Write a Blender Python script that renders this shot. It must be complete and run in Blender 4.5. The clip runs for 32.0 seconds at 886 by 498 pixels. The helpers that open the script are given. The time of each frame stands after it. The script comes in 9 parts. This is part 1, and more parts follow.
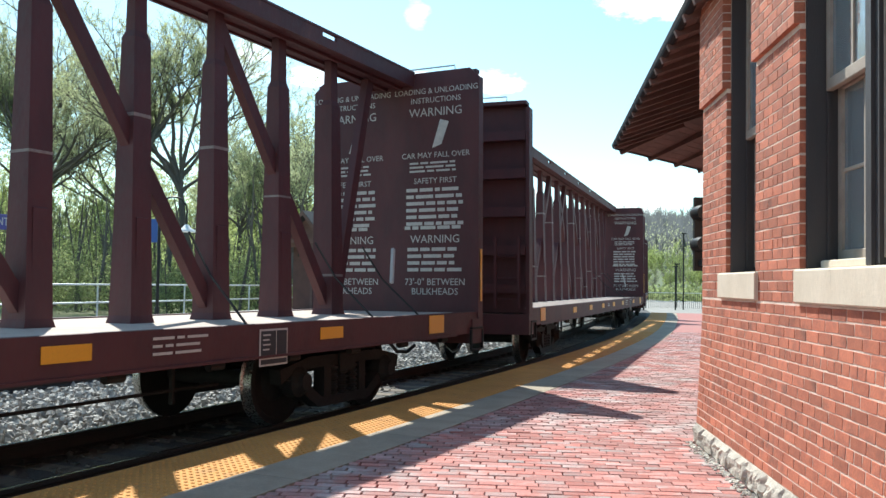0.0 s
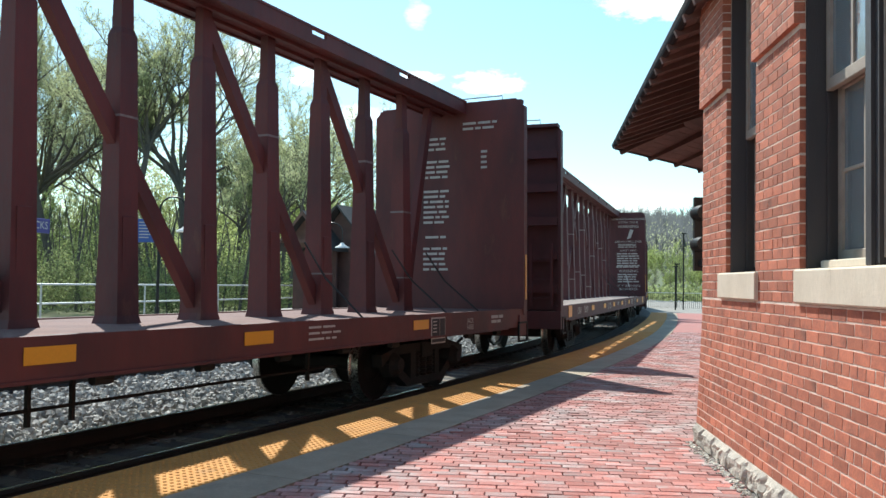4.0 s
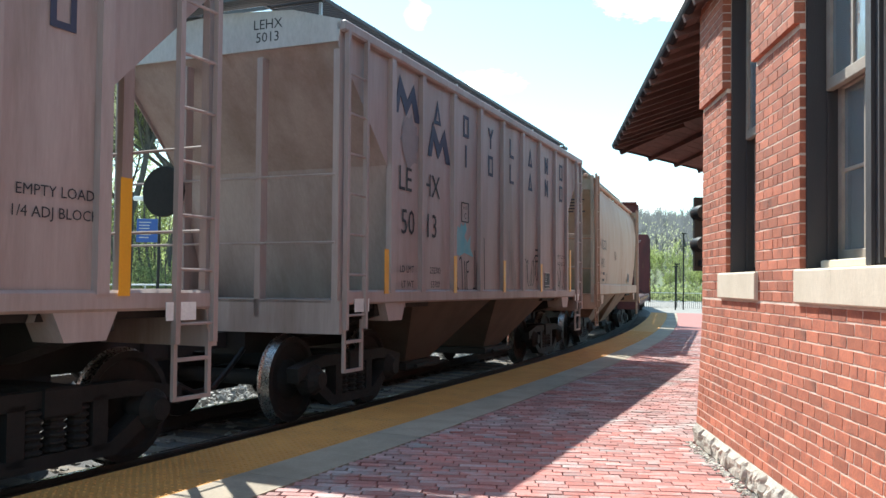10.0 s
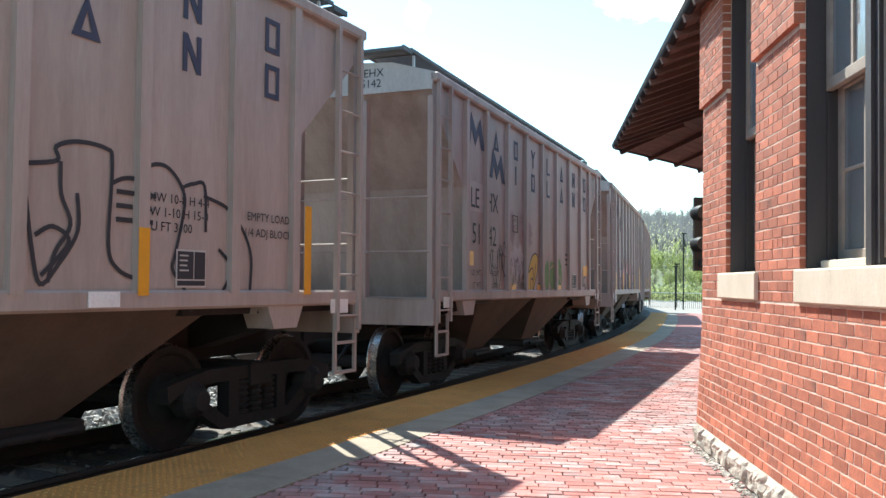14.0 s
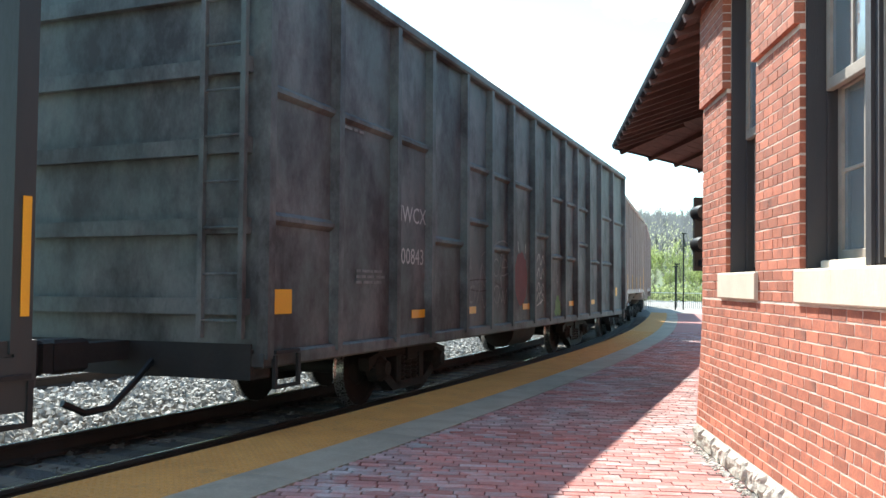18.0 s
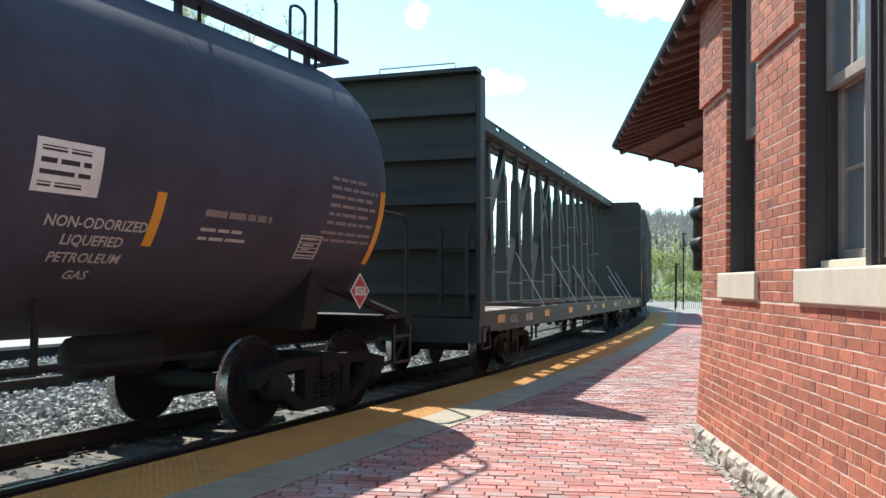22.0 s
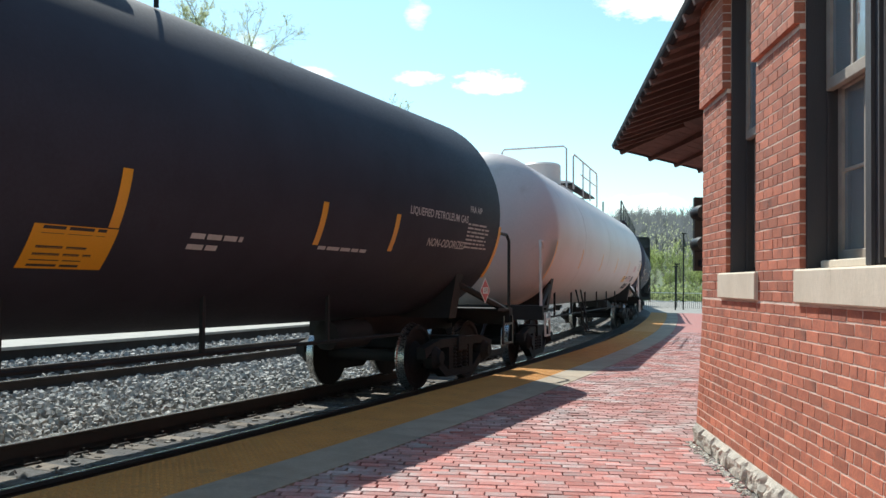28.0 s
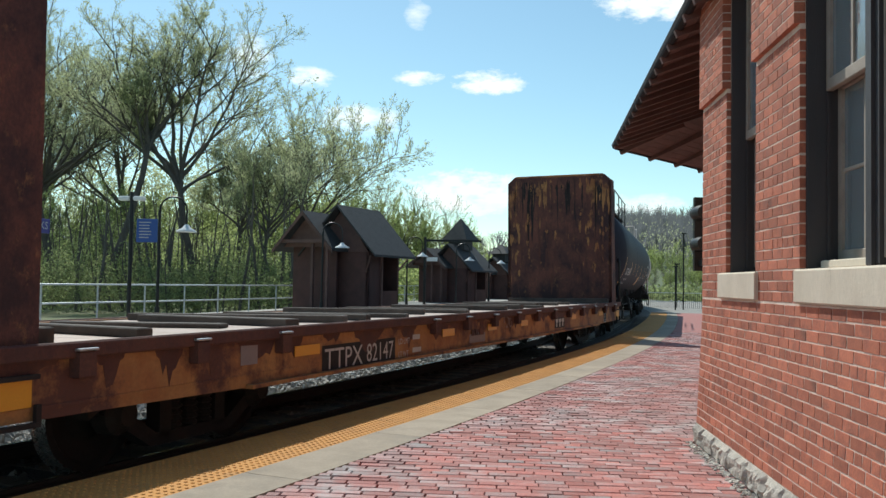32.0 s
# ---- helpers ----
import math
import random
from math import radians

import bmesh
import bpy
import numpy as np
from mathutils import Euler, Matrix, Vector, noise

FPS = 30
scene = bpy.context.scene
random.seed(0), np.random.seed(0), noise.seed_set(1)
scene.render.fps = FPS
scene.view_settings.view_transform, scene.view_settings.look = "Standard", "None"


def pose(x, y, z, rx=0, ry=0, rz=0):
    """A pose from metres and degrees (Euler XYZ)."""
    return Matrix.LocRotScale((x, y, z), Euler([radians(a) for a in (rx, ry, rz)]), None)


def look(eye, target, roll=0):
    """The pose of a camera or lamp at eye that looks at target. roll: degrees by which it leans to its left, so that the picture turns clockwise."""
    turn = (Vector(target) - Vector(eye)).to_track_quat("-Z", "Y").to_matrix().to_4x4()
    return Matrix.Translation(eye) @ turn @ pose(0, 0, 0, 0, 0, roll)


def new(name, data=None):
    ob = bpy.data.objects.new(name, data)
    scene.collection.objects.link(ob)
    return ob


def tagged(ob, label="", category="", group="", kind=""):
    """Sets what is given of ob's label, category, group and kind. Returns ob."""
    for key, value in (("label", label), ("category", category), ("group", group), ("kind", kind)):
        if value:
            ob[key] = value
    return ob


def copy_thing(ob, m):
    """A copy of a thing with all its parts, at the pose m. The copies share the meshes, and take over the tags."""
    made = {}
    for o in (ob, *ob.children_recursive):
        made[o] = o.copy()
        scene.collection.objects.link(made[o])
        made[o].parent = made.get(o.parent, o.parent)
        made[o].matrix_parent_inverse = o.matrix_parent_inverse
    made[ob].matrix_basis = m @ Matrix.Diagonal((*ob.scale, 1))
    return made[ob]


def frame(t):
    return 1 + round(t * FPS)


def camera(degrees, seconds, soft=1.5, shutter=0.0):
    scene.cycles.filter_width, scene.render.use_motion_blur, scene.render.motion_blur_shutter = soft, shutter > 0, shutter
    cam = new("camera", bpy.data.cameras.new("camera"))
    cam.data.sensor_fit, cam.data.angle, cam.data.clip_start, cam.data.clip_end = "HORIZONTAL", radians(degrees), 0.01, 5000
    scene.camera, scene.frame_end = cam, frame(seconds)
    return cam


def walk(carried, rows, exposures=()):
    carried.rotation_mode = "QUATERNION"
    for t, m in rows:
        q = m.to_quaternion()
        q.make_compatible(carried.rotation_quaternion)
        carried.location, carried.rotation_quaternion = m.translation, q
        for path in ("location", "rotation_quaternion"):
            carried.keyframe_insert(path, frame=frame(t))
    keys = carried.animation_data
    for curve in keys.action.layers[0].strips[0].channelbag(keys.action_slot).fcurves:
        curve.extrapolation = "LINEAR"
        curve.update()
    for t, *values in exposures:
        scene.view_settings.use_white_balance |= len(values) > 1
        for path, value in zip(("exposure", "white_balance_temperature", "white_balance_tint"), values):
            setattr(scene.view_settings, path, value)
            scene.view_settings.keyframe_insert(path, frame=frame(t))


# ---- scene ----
cam = camera(54.55, 32.0)
EYE = Vector((0.0, 0.0, 1.433))
AIM = EYE + Vector((0.0, math.cos(0.0394), math.sin(0.0394)))
walk(cam, [(0.0, look(EYE, AIM, 1.011)), (32.0, look(EYE, AIM, 1.011))],
     exposures=[(0.0, 0.86, 6350, 0.0), (6.0, 0.6, 6350, 0.0), (7.5, 0.9, 6350, 0.0), (9.0, 1.1, 6350, 0.0), (13.0, 1.22, 6350, 0.0), (17.0, 1.53, 6350, 0.0),
                (19.0, 1.48, 6350, 0.0), (20.0, 1.1, 6350, 0.0), (21.0, 0.68, 6350, 0.0), (22.0, 0.92, 6350, 0.0), (24.5, 0.85, 6350, 0.0), (25.5, 0.65, 6350, 0.0), (28.0, 0.56, 6350, 0.0), (30.0, 0.55, 6350, 0.0),
                (31.0, 0.32, 6350, 0.0), (32.0, -0.02, 6350, 0.0)])

# ---- light ----
SUN = Vector((0.360, -0.811, -1.0)).normalized()
world = bpy.data.worlds.new("world")
scene.world = world
world.use_nodes = True
wn = world.node_tree.nodes
sky = wn.new("ShaderNodeTexSky")
sky.sky_type, sky.sun_disc = "NISHITA", False
sky.sun_elevation = math.asin(-SUN.z)
sky.sun_rotation = math.atan2(-SUN.x, -SUN.y)
sky.air_density, sky.dust_density, sky.ozone_density = 1.0, 0.3, 1.6
wn["Background"].inputs["Strength"].default_value = 0.132
wl = world.node_tree.links


def wmath(op, a, b=None, clamp=False):
    n = wn.new("ShaderNodeMath")
    n.operation, n.use_clamp = op, clamp
    for k, v in ((0, a), (1, b)):
        if v is None:
            continue
        if isinstance(v, (int, float)):
            n.inputs[k].default_value = v
        else:
            wl.new(v, n.inputs[k])
    return n.outputs[0]


# small fair-weather clouds: ragged ellipses in the sky ahead (side, height, half width, half height, density)
wco = wn.new("ShaderNodeTexCoord")
wsep = wn.new("ShaderNodeSeparateXYZ")
wl.new(wco.outputs["Generated"], wsep.inputs[0])
ahead = wmath("MAXIMUM", wsep.outputs[1], 0.05)
cu, cv = wmath("DIVIDE", wsep.outputs[0], ahead), wmath("DIVIDE", wsep.outputs[2], ahead)
wno = wn.new("ShaderNodeTexNoise")
wno.inputs["Scale"].default_value, wno.inputs["Detail"].default_value, wno.inputs["Roughness"].default_value = 34.0, 6.0, 0.62
wmap = wn.new("ShaderNodeMapping")
wmap.inputs["Scale"].default_value = (1.0, 1.0, 2.2)
wl.new(wco.outputs["Generated"], wmap.inputs[0])
wl.new(wmap.outputs[0], wno.inputs["Vector"])
ragged = wmath("MULTIPLY", wmath("SUBTRACT", wno.outputs["Fac"], 0.5), 3.4)
cover = None
for u0, v0, a0, b0, k0 in ((0.052, 0.236, 0.046, 0.015, 1.0), (-0.032, 0.240, 0.030, 0.009, 0.9), (-0.16, 0.238, 0.032, 0.014, 0.8), (-0.23, 0.262, 0.03, 0.03, 0.5), (0.235, 0.335, 0.07, 0.024, 1.0),
                           (-0.035, 0.32, 0.016, 0.022, 0.45), (0.03, 0.105, 0.085, 0.028, 0.9), (0.235, 0.092, 0.05, 0.016, 0.6), (-0.10, 0.19, 0.05, 0.02, 0.6)):
    e = wmath("ADD", wmath("POWER", wmath("ABSOLUTE", wmath("DIVIDE", wmath("SUBTRACT", cu, u0), a0)), 2.0),
              wmath("POWER", wmath("ABSOLUTE", wmath("DIVIDE", wmath("SUBTRACT", cv, v0), b0)), 2.0))
    f = wmath("MULTIPLY", wmath("ADD", wmath("SUBTRACT", 1.0, e), ragged), 1.1 * k0, True)
    f = wmath("MULTIPLY", f, wmath("SUBTRACT", 1.6, wmath("MULTIPLY", e, 0.5), True), True)
    cover = f if cover is None else wmath("MAXIMUM", cover, f)
wmix = wn.new("ShaderNodeMix")
wmix.data_type = "RGBA"
wl.new(cover, wmix.inputs[0])
# spring air: the blue leans towards turquoise
wtint = wn.new("ShaderNodeMix")
wtint.data_type, wtint.blend_type = "RGBA", "MULTIPLY"
wtint.inputs[0].default_value = 1.0
wtint.inputs[7].default_value = (0.97, 1.065, 1.0, 1.0)
wl.new(sky.outputs[0], wtint.inputs[6])
wl.new(wtint.outputs[2], wmix.inputs[6])
wmix.inputs[7].default_value = (9.0, 9.0, 9.2, 1)
wl.new(wmix.outputs[2], wn["Background"].inputs["Color"])
sun = new("sun", bpy.data.lights.new("sun", "SUN"))
sun.data.energy, sun.data.angle, sun.data.color = 4.45, radians(0.53), (1.0, 0.955, 0.925)
sun.matrix_basis = look((-60, 90, 120), Vector((-60, 90, 120)) + SUN)

# ---- materials ----
def mat(name, base, rough=0.7, metal=0.0, other=None, amount=0.5, scale=3.0, fine=40.0, grain=0.12, bump=0.15,
        stretch=(1, 1, 1), rnd=0.0, island=0.0, spec=0.5, cut=(0.42, 0.62), third=None, third_scale=0.8, third_cut=(0.5, 0.7)):
    m = bpy.data.materials.new(name)
    m.use_nodes = True
    nt = m.node_tree
    n, l = nt.nodes, nt.links
    b = n["Principled BSDF"]
    b.inputs["Metallic"].default_value = metal
    b.inputs["Specular IOR Level"].default_value = spec
    co = n.new("ShaderNodeTexCoord")
    mp = n.new("ShaderNodeMapping")
    mp.inputs["Scale"].default_value = stretch
    l.new(co.outputs["Object"], mp.inputs["Vector"])
    if rnd:
        # each piece takes another stretch of the pattern
        own = n.new("ShaderNodeObjectInfo")
        far = n.new("ShaderNodeVectorMath")
        far.operation = "SCALE"
        far.inputs[0].default_value = (37.0, 53.0, 71.0)
        l.new(own.outputs["Random"], far.inputs["Scale"])
        l.new(far.outputs[0], mp.inputs["Location"])
    src = mp.outputs["Vector"]

    def noise_tex(s, detail=5.0, rgh=0.6):
        t = n.new("ShaderNodeTexNoise")
        t.inputs["Scale"].default_value, t.inputs["Detail"].default_value, t.inputs["Roughness"].default_value = s, detail, rgh
        l.new(src, t.inputs["Vector"])
        return t.outputs["Fac"]

    def ramp(f, lo, hi):
        r = n.new("ShaderNodeMapRange")
        r.inputs["From Min"].default_value, r.inputs["From Max"].default_value = lo, hi
        l.new(f, r.inputs["Value"])
        return r.outputs["Result"]

    def mix(f, a, c2, mode="MIX"):
        x = n.new("ShaderNodeMix")
        x.data_type, x.blend_type = "RGBA", mode
        if isinstance(f, float):
            x.inputs[0].default_value = f
        else:
            l.new(f, x.inputs[0])
        for k, v in ((6, a), (7, c2)):
            if isinstance(v, tuple):
                x.inputs[k].default_value = (*v[:3], 1)
            else:
                l.new(v, x.inputs[k])
        return x.outputs[2]

    col = tuple(base)
    if other:
        f = ramp(noise_tex(scale), *cut)
        s = n.new("ShaderNodeMath")
        s.operation = "MULTIPLY"
        s.inputs[1].default_value = amount
        l.new(f, s.inputs[0])
        col = mix(s.outputs[0], col, tuple(other))
    if third:
        f = ramp(noise_tex(third_scale, 7.0, 0.7), *third_cut)
        col = mix(f, col, tuple(third))
    g = ramp(noise_tex(fine, 4.0, 0.7), 0.25, 0.75)
    h = n.new("ShaderNodeMapRange")
    h.inputs["To Min"].default_value, h.inputs["To Max"].default_value = 1 - grain, 1 + grain
    l.new(g, h.inputs["Value"])
    hs = n.new("ShaderNodeHueSaturation")
    if isinstance(col, tuple):
        hs.inputs["Color"].default_value = (*col[:3], 1)
    else:
        l.new(col, hs.inputs["Color"])
    val = h.outputs["Result"]
    for on, out_name, kind in ((rnd, "Random", "ShaderNodeObjectInfo"), (island, "Random Per Island", "ShaderNodeNewGeometry")):
        if on:
            oi = n.new(kind)
            r = n.new("ShaderNodeMapRange")
            r.inputs["To Min"].default_value, r.inputs["To Max"].default_value = 1 - on, 1 + on
            l.new(oi.outputs[out_name], r.inputs["Value"])
            mm = n.new("ShaderNodeMath")
            mm.operation = "MULTIPLY"
            l.new(val, mm.inputs[0])
            l.new(r.outputs["Result"], mm.inputs[1])
            val = mm.outputs[0]
    l.new(val, hs.inputs["Value"])
    l.new(hs.outputs["Color"], b.inputs["Base Color"])
    rr = n.new("ShaderNodeMapRange")
    rr.inputs["To Min"].default_value, rr.inputs["To Max"].default_value = max(0.03, rough - 0.12), min(1.0, rough + 0.12)
    l.new(g, rr.inputs["Value"])
    l.new(rr.outputs["Result"], b.inputs["Roughness"])
    if bump:
        bp = n.new("ShaderNodeBump")
        bp.inputs["Strength"].default_value, bp.inputs["Distance"].default_value = bump, 0.01
        l.new(g, bp.inputs["Height"])
        l.new(bp.outputs["Normal"], b.inputs["Normal"])
    return m


def glass_mat(name, tint, rough=0.05):
    m = bpy.data.materials.new(name)
    m.use_nodes = True
    b = m.node_tree.nodes["Principled BSDF"]
    b.inputs["Base Color"].default_value = (*tint, 1)
    b.inputs["Roughness"].default_value = rough
    b.inputs["Transmission Weight"].default_value = 0.6
    b.inputs["IOR"].default_value = 1.5
    return m


BRICK = mat("brick_wall", (0.46, 0.146, 0.081), 0.88, other=(0.31, 0.090, 0.055), scale=9.0, fine=70, grain=0.24, bump=0.25, rnd=0.24,
            third=(0.13, 0.062, 0.048), third_scale=4.0, third_cut=(0.53, 0.76))
BRICK_J = mat("brick_wall_joined", (0.42, 0.165, 0.11), 0.85, other=(0.32, 0.11, 0.075), scale=2.2, fine=60, grain=0.16, bump=0.5, island=0.18)
MORTAR = mat("mortar", (0.76, 0.60, 0.49), 0.95, other=(0.46, 0.33, 0.27), scale=6, fine=90, bump=0.25, cut=(0.45, 0.68))
PAVER = mat("paver", (0.45, 0.175, 0.148), 0.82, other=(0.39, 0.215, 0.195), amount=0.8, scale=3.1, fine=50, grain=0.24, bump=0.4, rnd=0.24,
            third=(0.43, 0.375, 0.36), third_scale=1.1, third_cut=(0.49, 0.66), spec=0.22)
PAVER_J = mat("paver_joined", (0.41, 0.18, 0.16), 0.82, other=(0.40, 0.28, 0.265), amount=0.8, scale=1.0, fine=45, grain=0.2, bump=0.4, island=0.28,
              third=(0.44, 0.39, 0.375), third_scale=2.2, third_cut=(0.48, 0.66), spec=0.22)
SAND = mat("joint_sand", (0.40, 0.31, 0.27), 0.95, other=(0.15, 0.105, 0.095), amount=0.9, scale=9, fine=80)
FARPAVE = mat("far_paving", (0.40, 0.17, 0.15), 0.85, other=(0.34, 0.2, 0.18), scale=1.5, fine=9, grain=0.2, bump=0.2, spec=0.22)
STONE = mat("rough_stone", (0.50, 0.45, 0.38), 0.9, other=(0.28, 0.25, 0.22), scale=5, fine=25, grain=0.25, bump=0.9, rnd=0.15)
SILLSTONE = mat("sill_stone", (0.66, 0.555, 0.435), 0.88, other=(0.54, 0.44, 0.33), scale=3, fine=60, grain=0.08, bump=0.15, stretch=(1, 1, 0.45),
                third=(0.13, 0.10, 0.07), third_scale=6, third_cut=(0.64, 0.80))
CONC = mat("concrete", (0.45, 0.42, 0.37), 0.9, other=(0.34, 0.315, 0.28), scale=1.6, fine=70, grain=0.1, bump=0.25, rnd=0.06, spec=0.22)
KERBM = mat("kerb_concrete", (0.38, 0.31, 0.235), 0.8, other=(0.27, 0.22, 0.165), scale=2.4, fine=50, grain=0.16, bump=0.25, rnd=0.08, third=(0.24, 0.205, 0.165), third_scale=1.3, third_cut=(0.52, 0.74), spec=0.22)
YELLOW = mat("tactile_yellow", (0.58, 0.28, 0.08), 0.8, other=(0.46, 0.21, 0.06), scale=2.5, fine=35, grain=0.16, bump=0.3,
             third=(0.30, 0.18, 0.085), third_scale=2.2, third_cut=(0.56, 0.80), spec=0.22)
# the dark second tone boosts the contrast of backlit stones and their shadows
BALLAST = mat("ballast_stone", (0.44, 0.41, 0.37), 0.85, other=(0.12, 0.11, 0.10), scale=9, fine=90, grain=0.18, bump=0.4, island=0.45)
# near-black copy of the ballast: shade beside the near rail put into the colour
BALLAST_SHADED = mat("shaded_ballast", (0.075, 0.066, 0.058), 0.8, other=(0.035, 0.03, 0.027), scale=6, fine=60, grain=0.2, bump=0.4, island=0.4)
GRAVEL = mat("grey_gravel", (0.30, 0.28, 0.25), 0.95, other=(0.20, 0.185, 0.16), scale=1.2, fine=14, grain=0.3, bump=0.5)
# medium dark copy, for the shade under the cars between the rails
BALLAST_MID = mat("half_shaded_ballast", (0.20, 0.18, 0.155), 0.85, other=(0.07, 0.06, 0.052), scale=6, fine=60, grain=0.2, bump=0.4, island=0.45)
# bed coloured dark so the gaps between stones read as shade
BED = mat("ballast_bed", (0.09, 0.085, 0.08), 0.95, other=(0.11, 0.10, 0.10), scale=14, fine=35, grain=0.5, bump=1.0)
TIE = mat("tie_wood", (0.20, 0.165, 0.13), 0.9, other=(0.12, 0.095, 0.08), scale=4, fine=50, grain=0.25, bump=0.6, stretch=(0.3, 3, 3), rnd=0.2)
# shade on the far platform's front face, put into a near-black colour
EDGE_SHADE = mat("shaded_edge_face", (0.03, 0.026, 0.023), 0.9, other=(0.05, 0.042, 0.036), scale=3, fine=30, grain=0.2, bump=0.3)
RAILS = mat("rail_side", (0.055, 0.040, 0.033), 0.85, 0.1, other=(0.035, 0.028, 0.025), scale=3, fine=60)
RAILTOP = mat("rail_top", (0.42, 0.41, 0.40), 0.2, 0.9, other=(0.42, 0.41, 0.4), scale=5, fine=40, bump=0.05, stretch=(1, 1, 1))
GROUND = mat("ground_earth", (0.15, 0.18, 0.06), 0.95, other=(0.16, 0.13, 0.085), scale=0.25, fine=5, grain=0.3, bump=0.6)
WOODDARK = mat("dark_wood", (0.042, 0.036, 0.038), 0.55, other=(0.065, 0.05, 0.046), scale=3, fine=40, bump=0.2, stretch=(3, 3, 0.4))
SASHWOOD = mat("sash_wood", (0.36, 0.295, 0.24), 0.65, other=(0.22, 0.175, 0.14), scale=5, fine=40, bump=0.3)
SOFFIT = mat("soffit_wood", (0.135, 0.072, 0.060), 0.75, other=(0.085, 0.044, 0.038), scale=3, fine=40, bump=0.3, rnd=0.2)
ROOFDARK = mat("roof_edge", (0.022, 0.021, 0.025), 0.85, other=(0.035, 0.030, 0.030), scale=3, spec=0.2)
SLATE = mat("slate", (0.048, 0.045, 0.045), 0.8, other=(0.03, 0.029, 0.03), scale=5, fine=20, grain=0.25, bump=0.5, island=0.3)
PANE = glass_mat("window_pane", (0.42, 0.46, 0.48))
PANE.node_tree.nodes["Principled BSDF"].inputs["IOR"].default_value = 2.1
SHELTERWALL = mat("dark_brown_brick", (0.10, 0.046, 0.040), 0.85, other=(0.055, 0.03, 0.026), scale=1.5, fine=12, grain=0.25, bump=0.3)
RUBBLE = mat("stone_rubble", (0.50, 0.46, 0.40), 0.95, other=(0.33, 0.30, 0.26), scale=12, fine=60, grain=0.25, bump=0.5, island=0.3)
SCUFF = mat("rubbed_paint", (0.23, 0.20, 0.19), 0.7, other=(0.12, 0.08, 0.08), scale=9, fine=40, grain=0.2, bump=0.05)
# near-black colour stands in for the gloom of the unlit room
INSIDE = mat("unlit_room_black", (0.03, 0.028, 0.026), 0.9)
BLACKMETAL = mat("black_metal", (0.012, 0.012, 0.013), 0.45, 0.3, fine=30, bump=0.05)
GALV = mat("galvanised", (0.50, 0.52, 0.53), 0.45, 0.6, other=(0.38, 0.39, 0.40), scale=5)
WHITEP = mat("white_paint", (0.78, 0.78, 0.76), 0.6, other=(0.6, 0.6, 0.58), scale=4)
BLUESIGN = mat("blue_sign", (0.03, 0.085, 0.30), 0.5, fine=20, bump=0.02)
PURPLESIGN = mat("purple_sign", (0.055, 0.05, 0.22), 0.5, fine=20, bump=0.02)
BARK = mat("bark", (0.12, 0.10, 0.085), 0.95, other=(0.07, 0.06, 0.05), scale=4, fine=20, grain=0.3, bump=0.8, stretch=(1, 1, 0.3))
LEAF = mat("spring_leaf", (0.35, 0.40, 0.16), 0.6, other=(0.26, 0.31, 0.11), scale=0.35, fine=4, grain=0.25, bump=0, island=0.4)
LEAFGREY = mat("opening_leaf", (0.45, 0.48, 0.29), 0.6, other=(0.36, 0.40, 0.19), scale=0.4, fine=4, grain=0.2, bump=0, island=0.35)

LEAFDARK = mat("shrub_leaf", (0.25, 0.285, 0.13), 0.6, other=(0.17, 0.205, 0.08), scale=0.4, fine=3, grain=0.3, bump=0, island=0.4)
# blue-grey base stands in for the haze of distance
TWIG = mat("far_twig", (0.17, 0.175, 0.18), 0.95, other=(0.125, 0.13, 0.125), scale=0.05, fine=1, grain=0.25, bump=0, island=0.25)
LITTER = mat("leaf_litter", (0.15, 0.145, 0.135), 0.95, other=(0.11, 0.115, 0.09), scale=0.05, fine=0.6, grain=0.3, bump=0)
MEADOW = mat("hill_meadow", (0.12, 0.145, 0.065), 0.95, other=(0.14, 0.125, 0.085), scale=0.03, fine=0.4, grain=0.3, bump=0)

for lm in (LEAF, LEAFGREY, LEAFDARK, TWIG):
    lb = lm.node_tree.nodes["Principled BSDF"]
    lb.inputs["Subsurface Weight"].default_value = 0.0
    tr = lm.node_tree.nodes.new("ShaderNodeBsdfTranslucent")
    mx = lm.node_tree.nodes.new("ShaderNodeMixShader")
    mx.inputs[0].default_value = 0.72
    src = lb.inputs["Base Color"].links[0].from_socket
    lm.node_tree.links.new(src, tr.inputs["Color"])
    lm.node_tree.links.new(lb.outputs[0], mx.inputs[1])
    lm.node_tree.links.new(tr.outputs[0], mx.inputs[2])
    lm.node_tree.links.new(mx.outputs[0], lm.node_tree.nodes["Material Output"].inputs["Surface"])
# rolling stock paint
MAROON = mat("maroon_paint", (0.078, 0.021, 0.025), 0.66, other=(0.043, 0.014, 0.018), scale=2.6, fine=30, grain=0.12, bump=0.1, stretch=(1, 1, 0.4),
             third=(0.17, 0.07, 0.045), third_scale=1.8, third_cut=(0.66, 0.85))
MAROON_B = mat("faded_maroon_paint", (0.135, 0.033, 0.031), 0.66, other=(0.060, 0.020, 0.023), scale=1.1, fine=30, grain=0.16, bump=0.1, stretch=(1, 1, 0.4), cut=(0.40, 0.66), amount=0.9,
               third=(0.2, 0.085, 0.05), third_scale=2.2, third_cut=(0.60, 0.82))
DKGREEN = mat("dark_green_paint", (0.031, 0.035, 0.035), 0.6, other=(0.020, 0.022, 0.022), scale=1.0, fine=28, grain=0.15, bump=0.1, stretch=(1, 1, 0.35),
              third=(0.075, 0.058, 0.045), third_scale=1.4, third_cut=(0.58, 0.85))
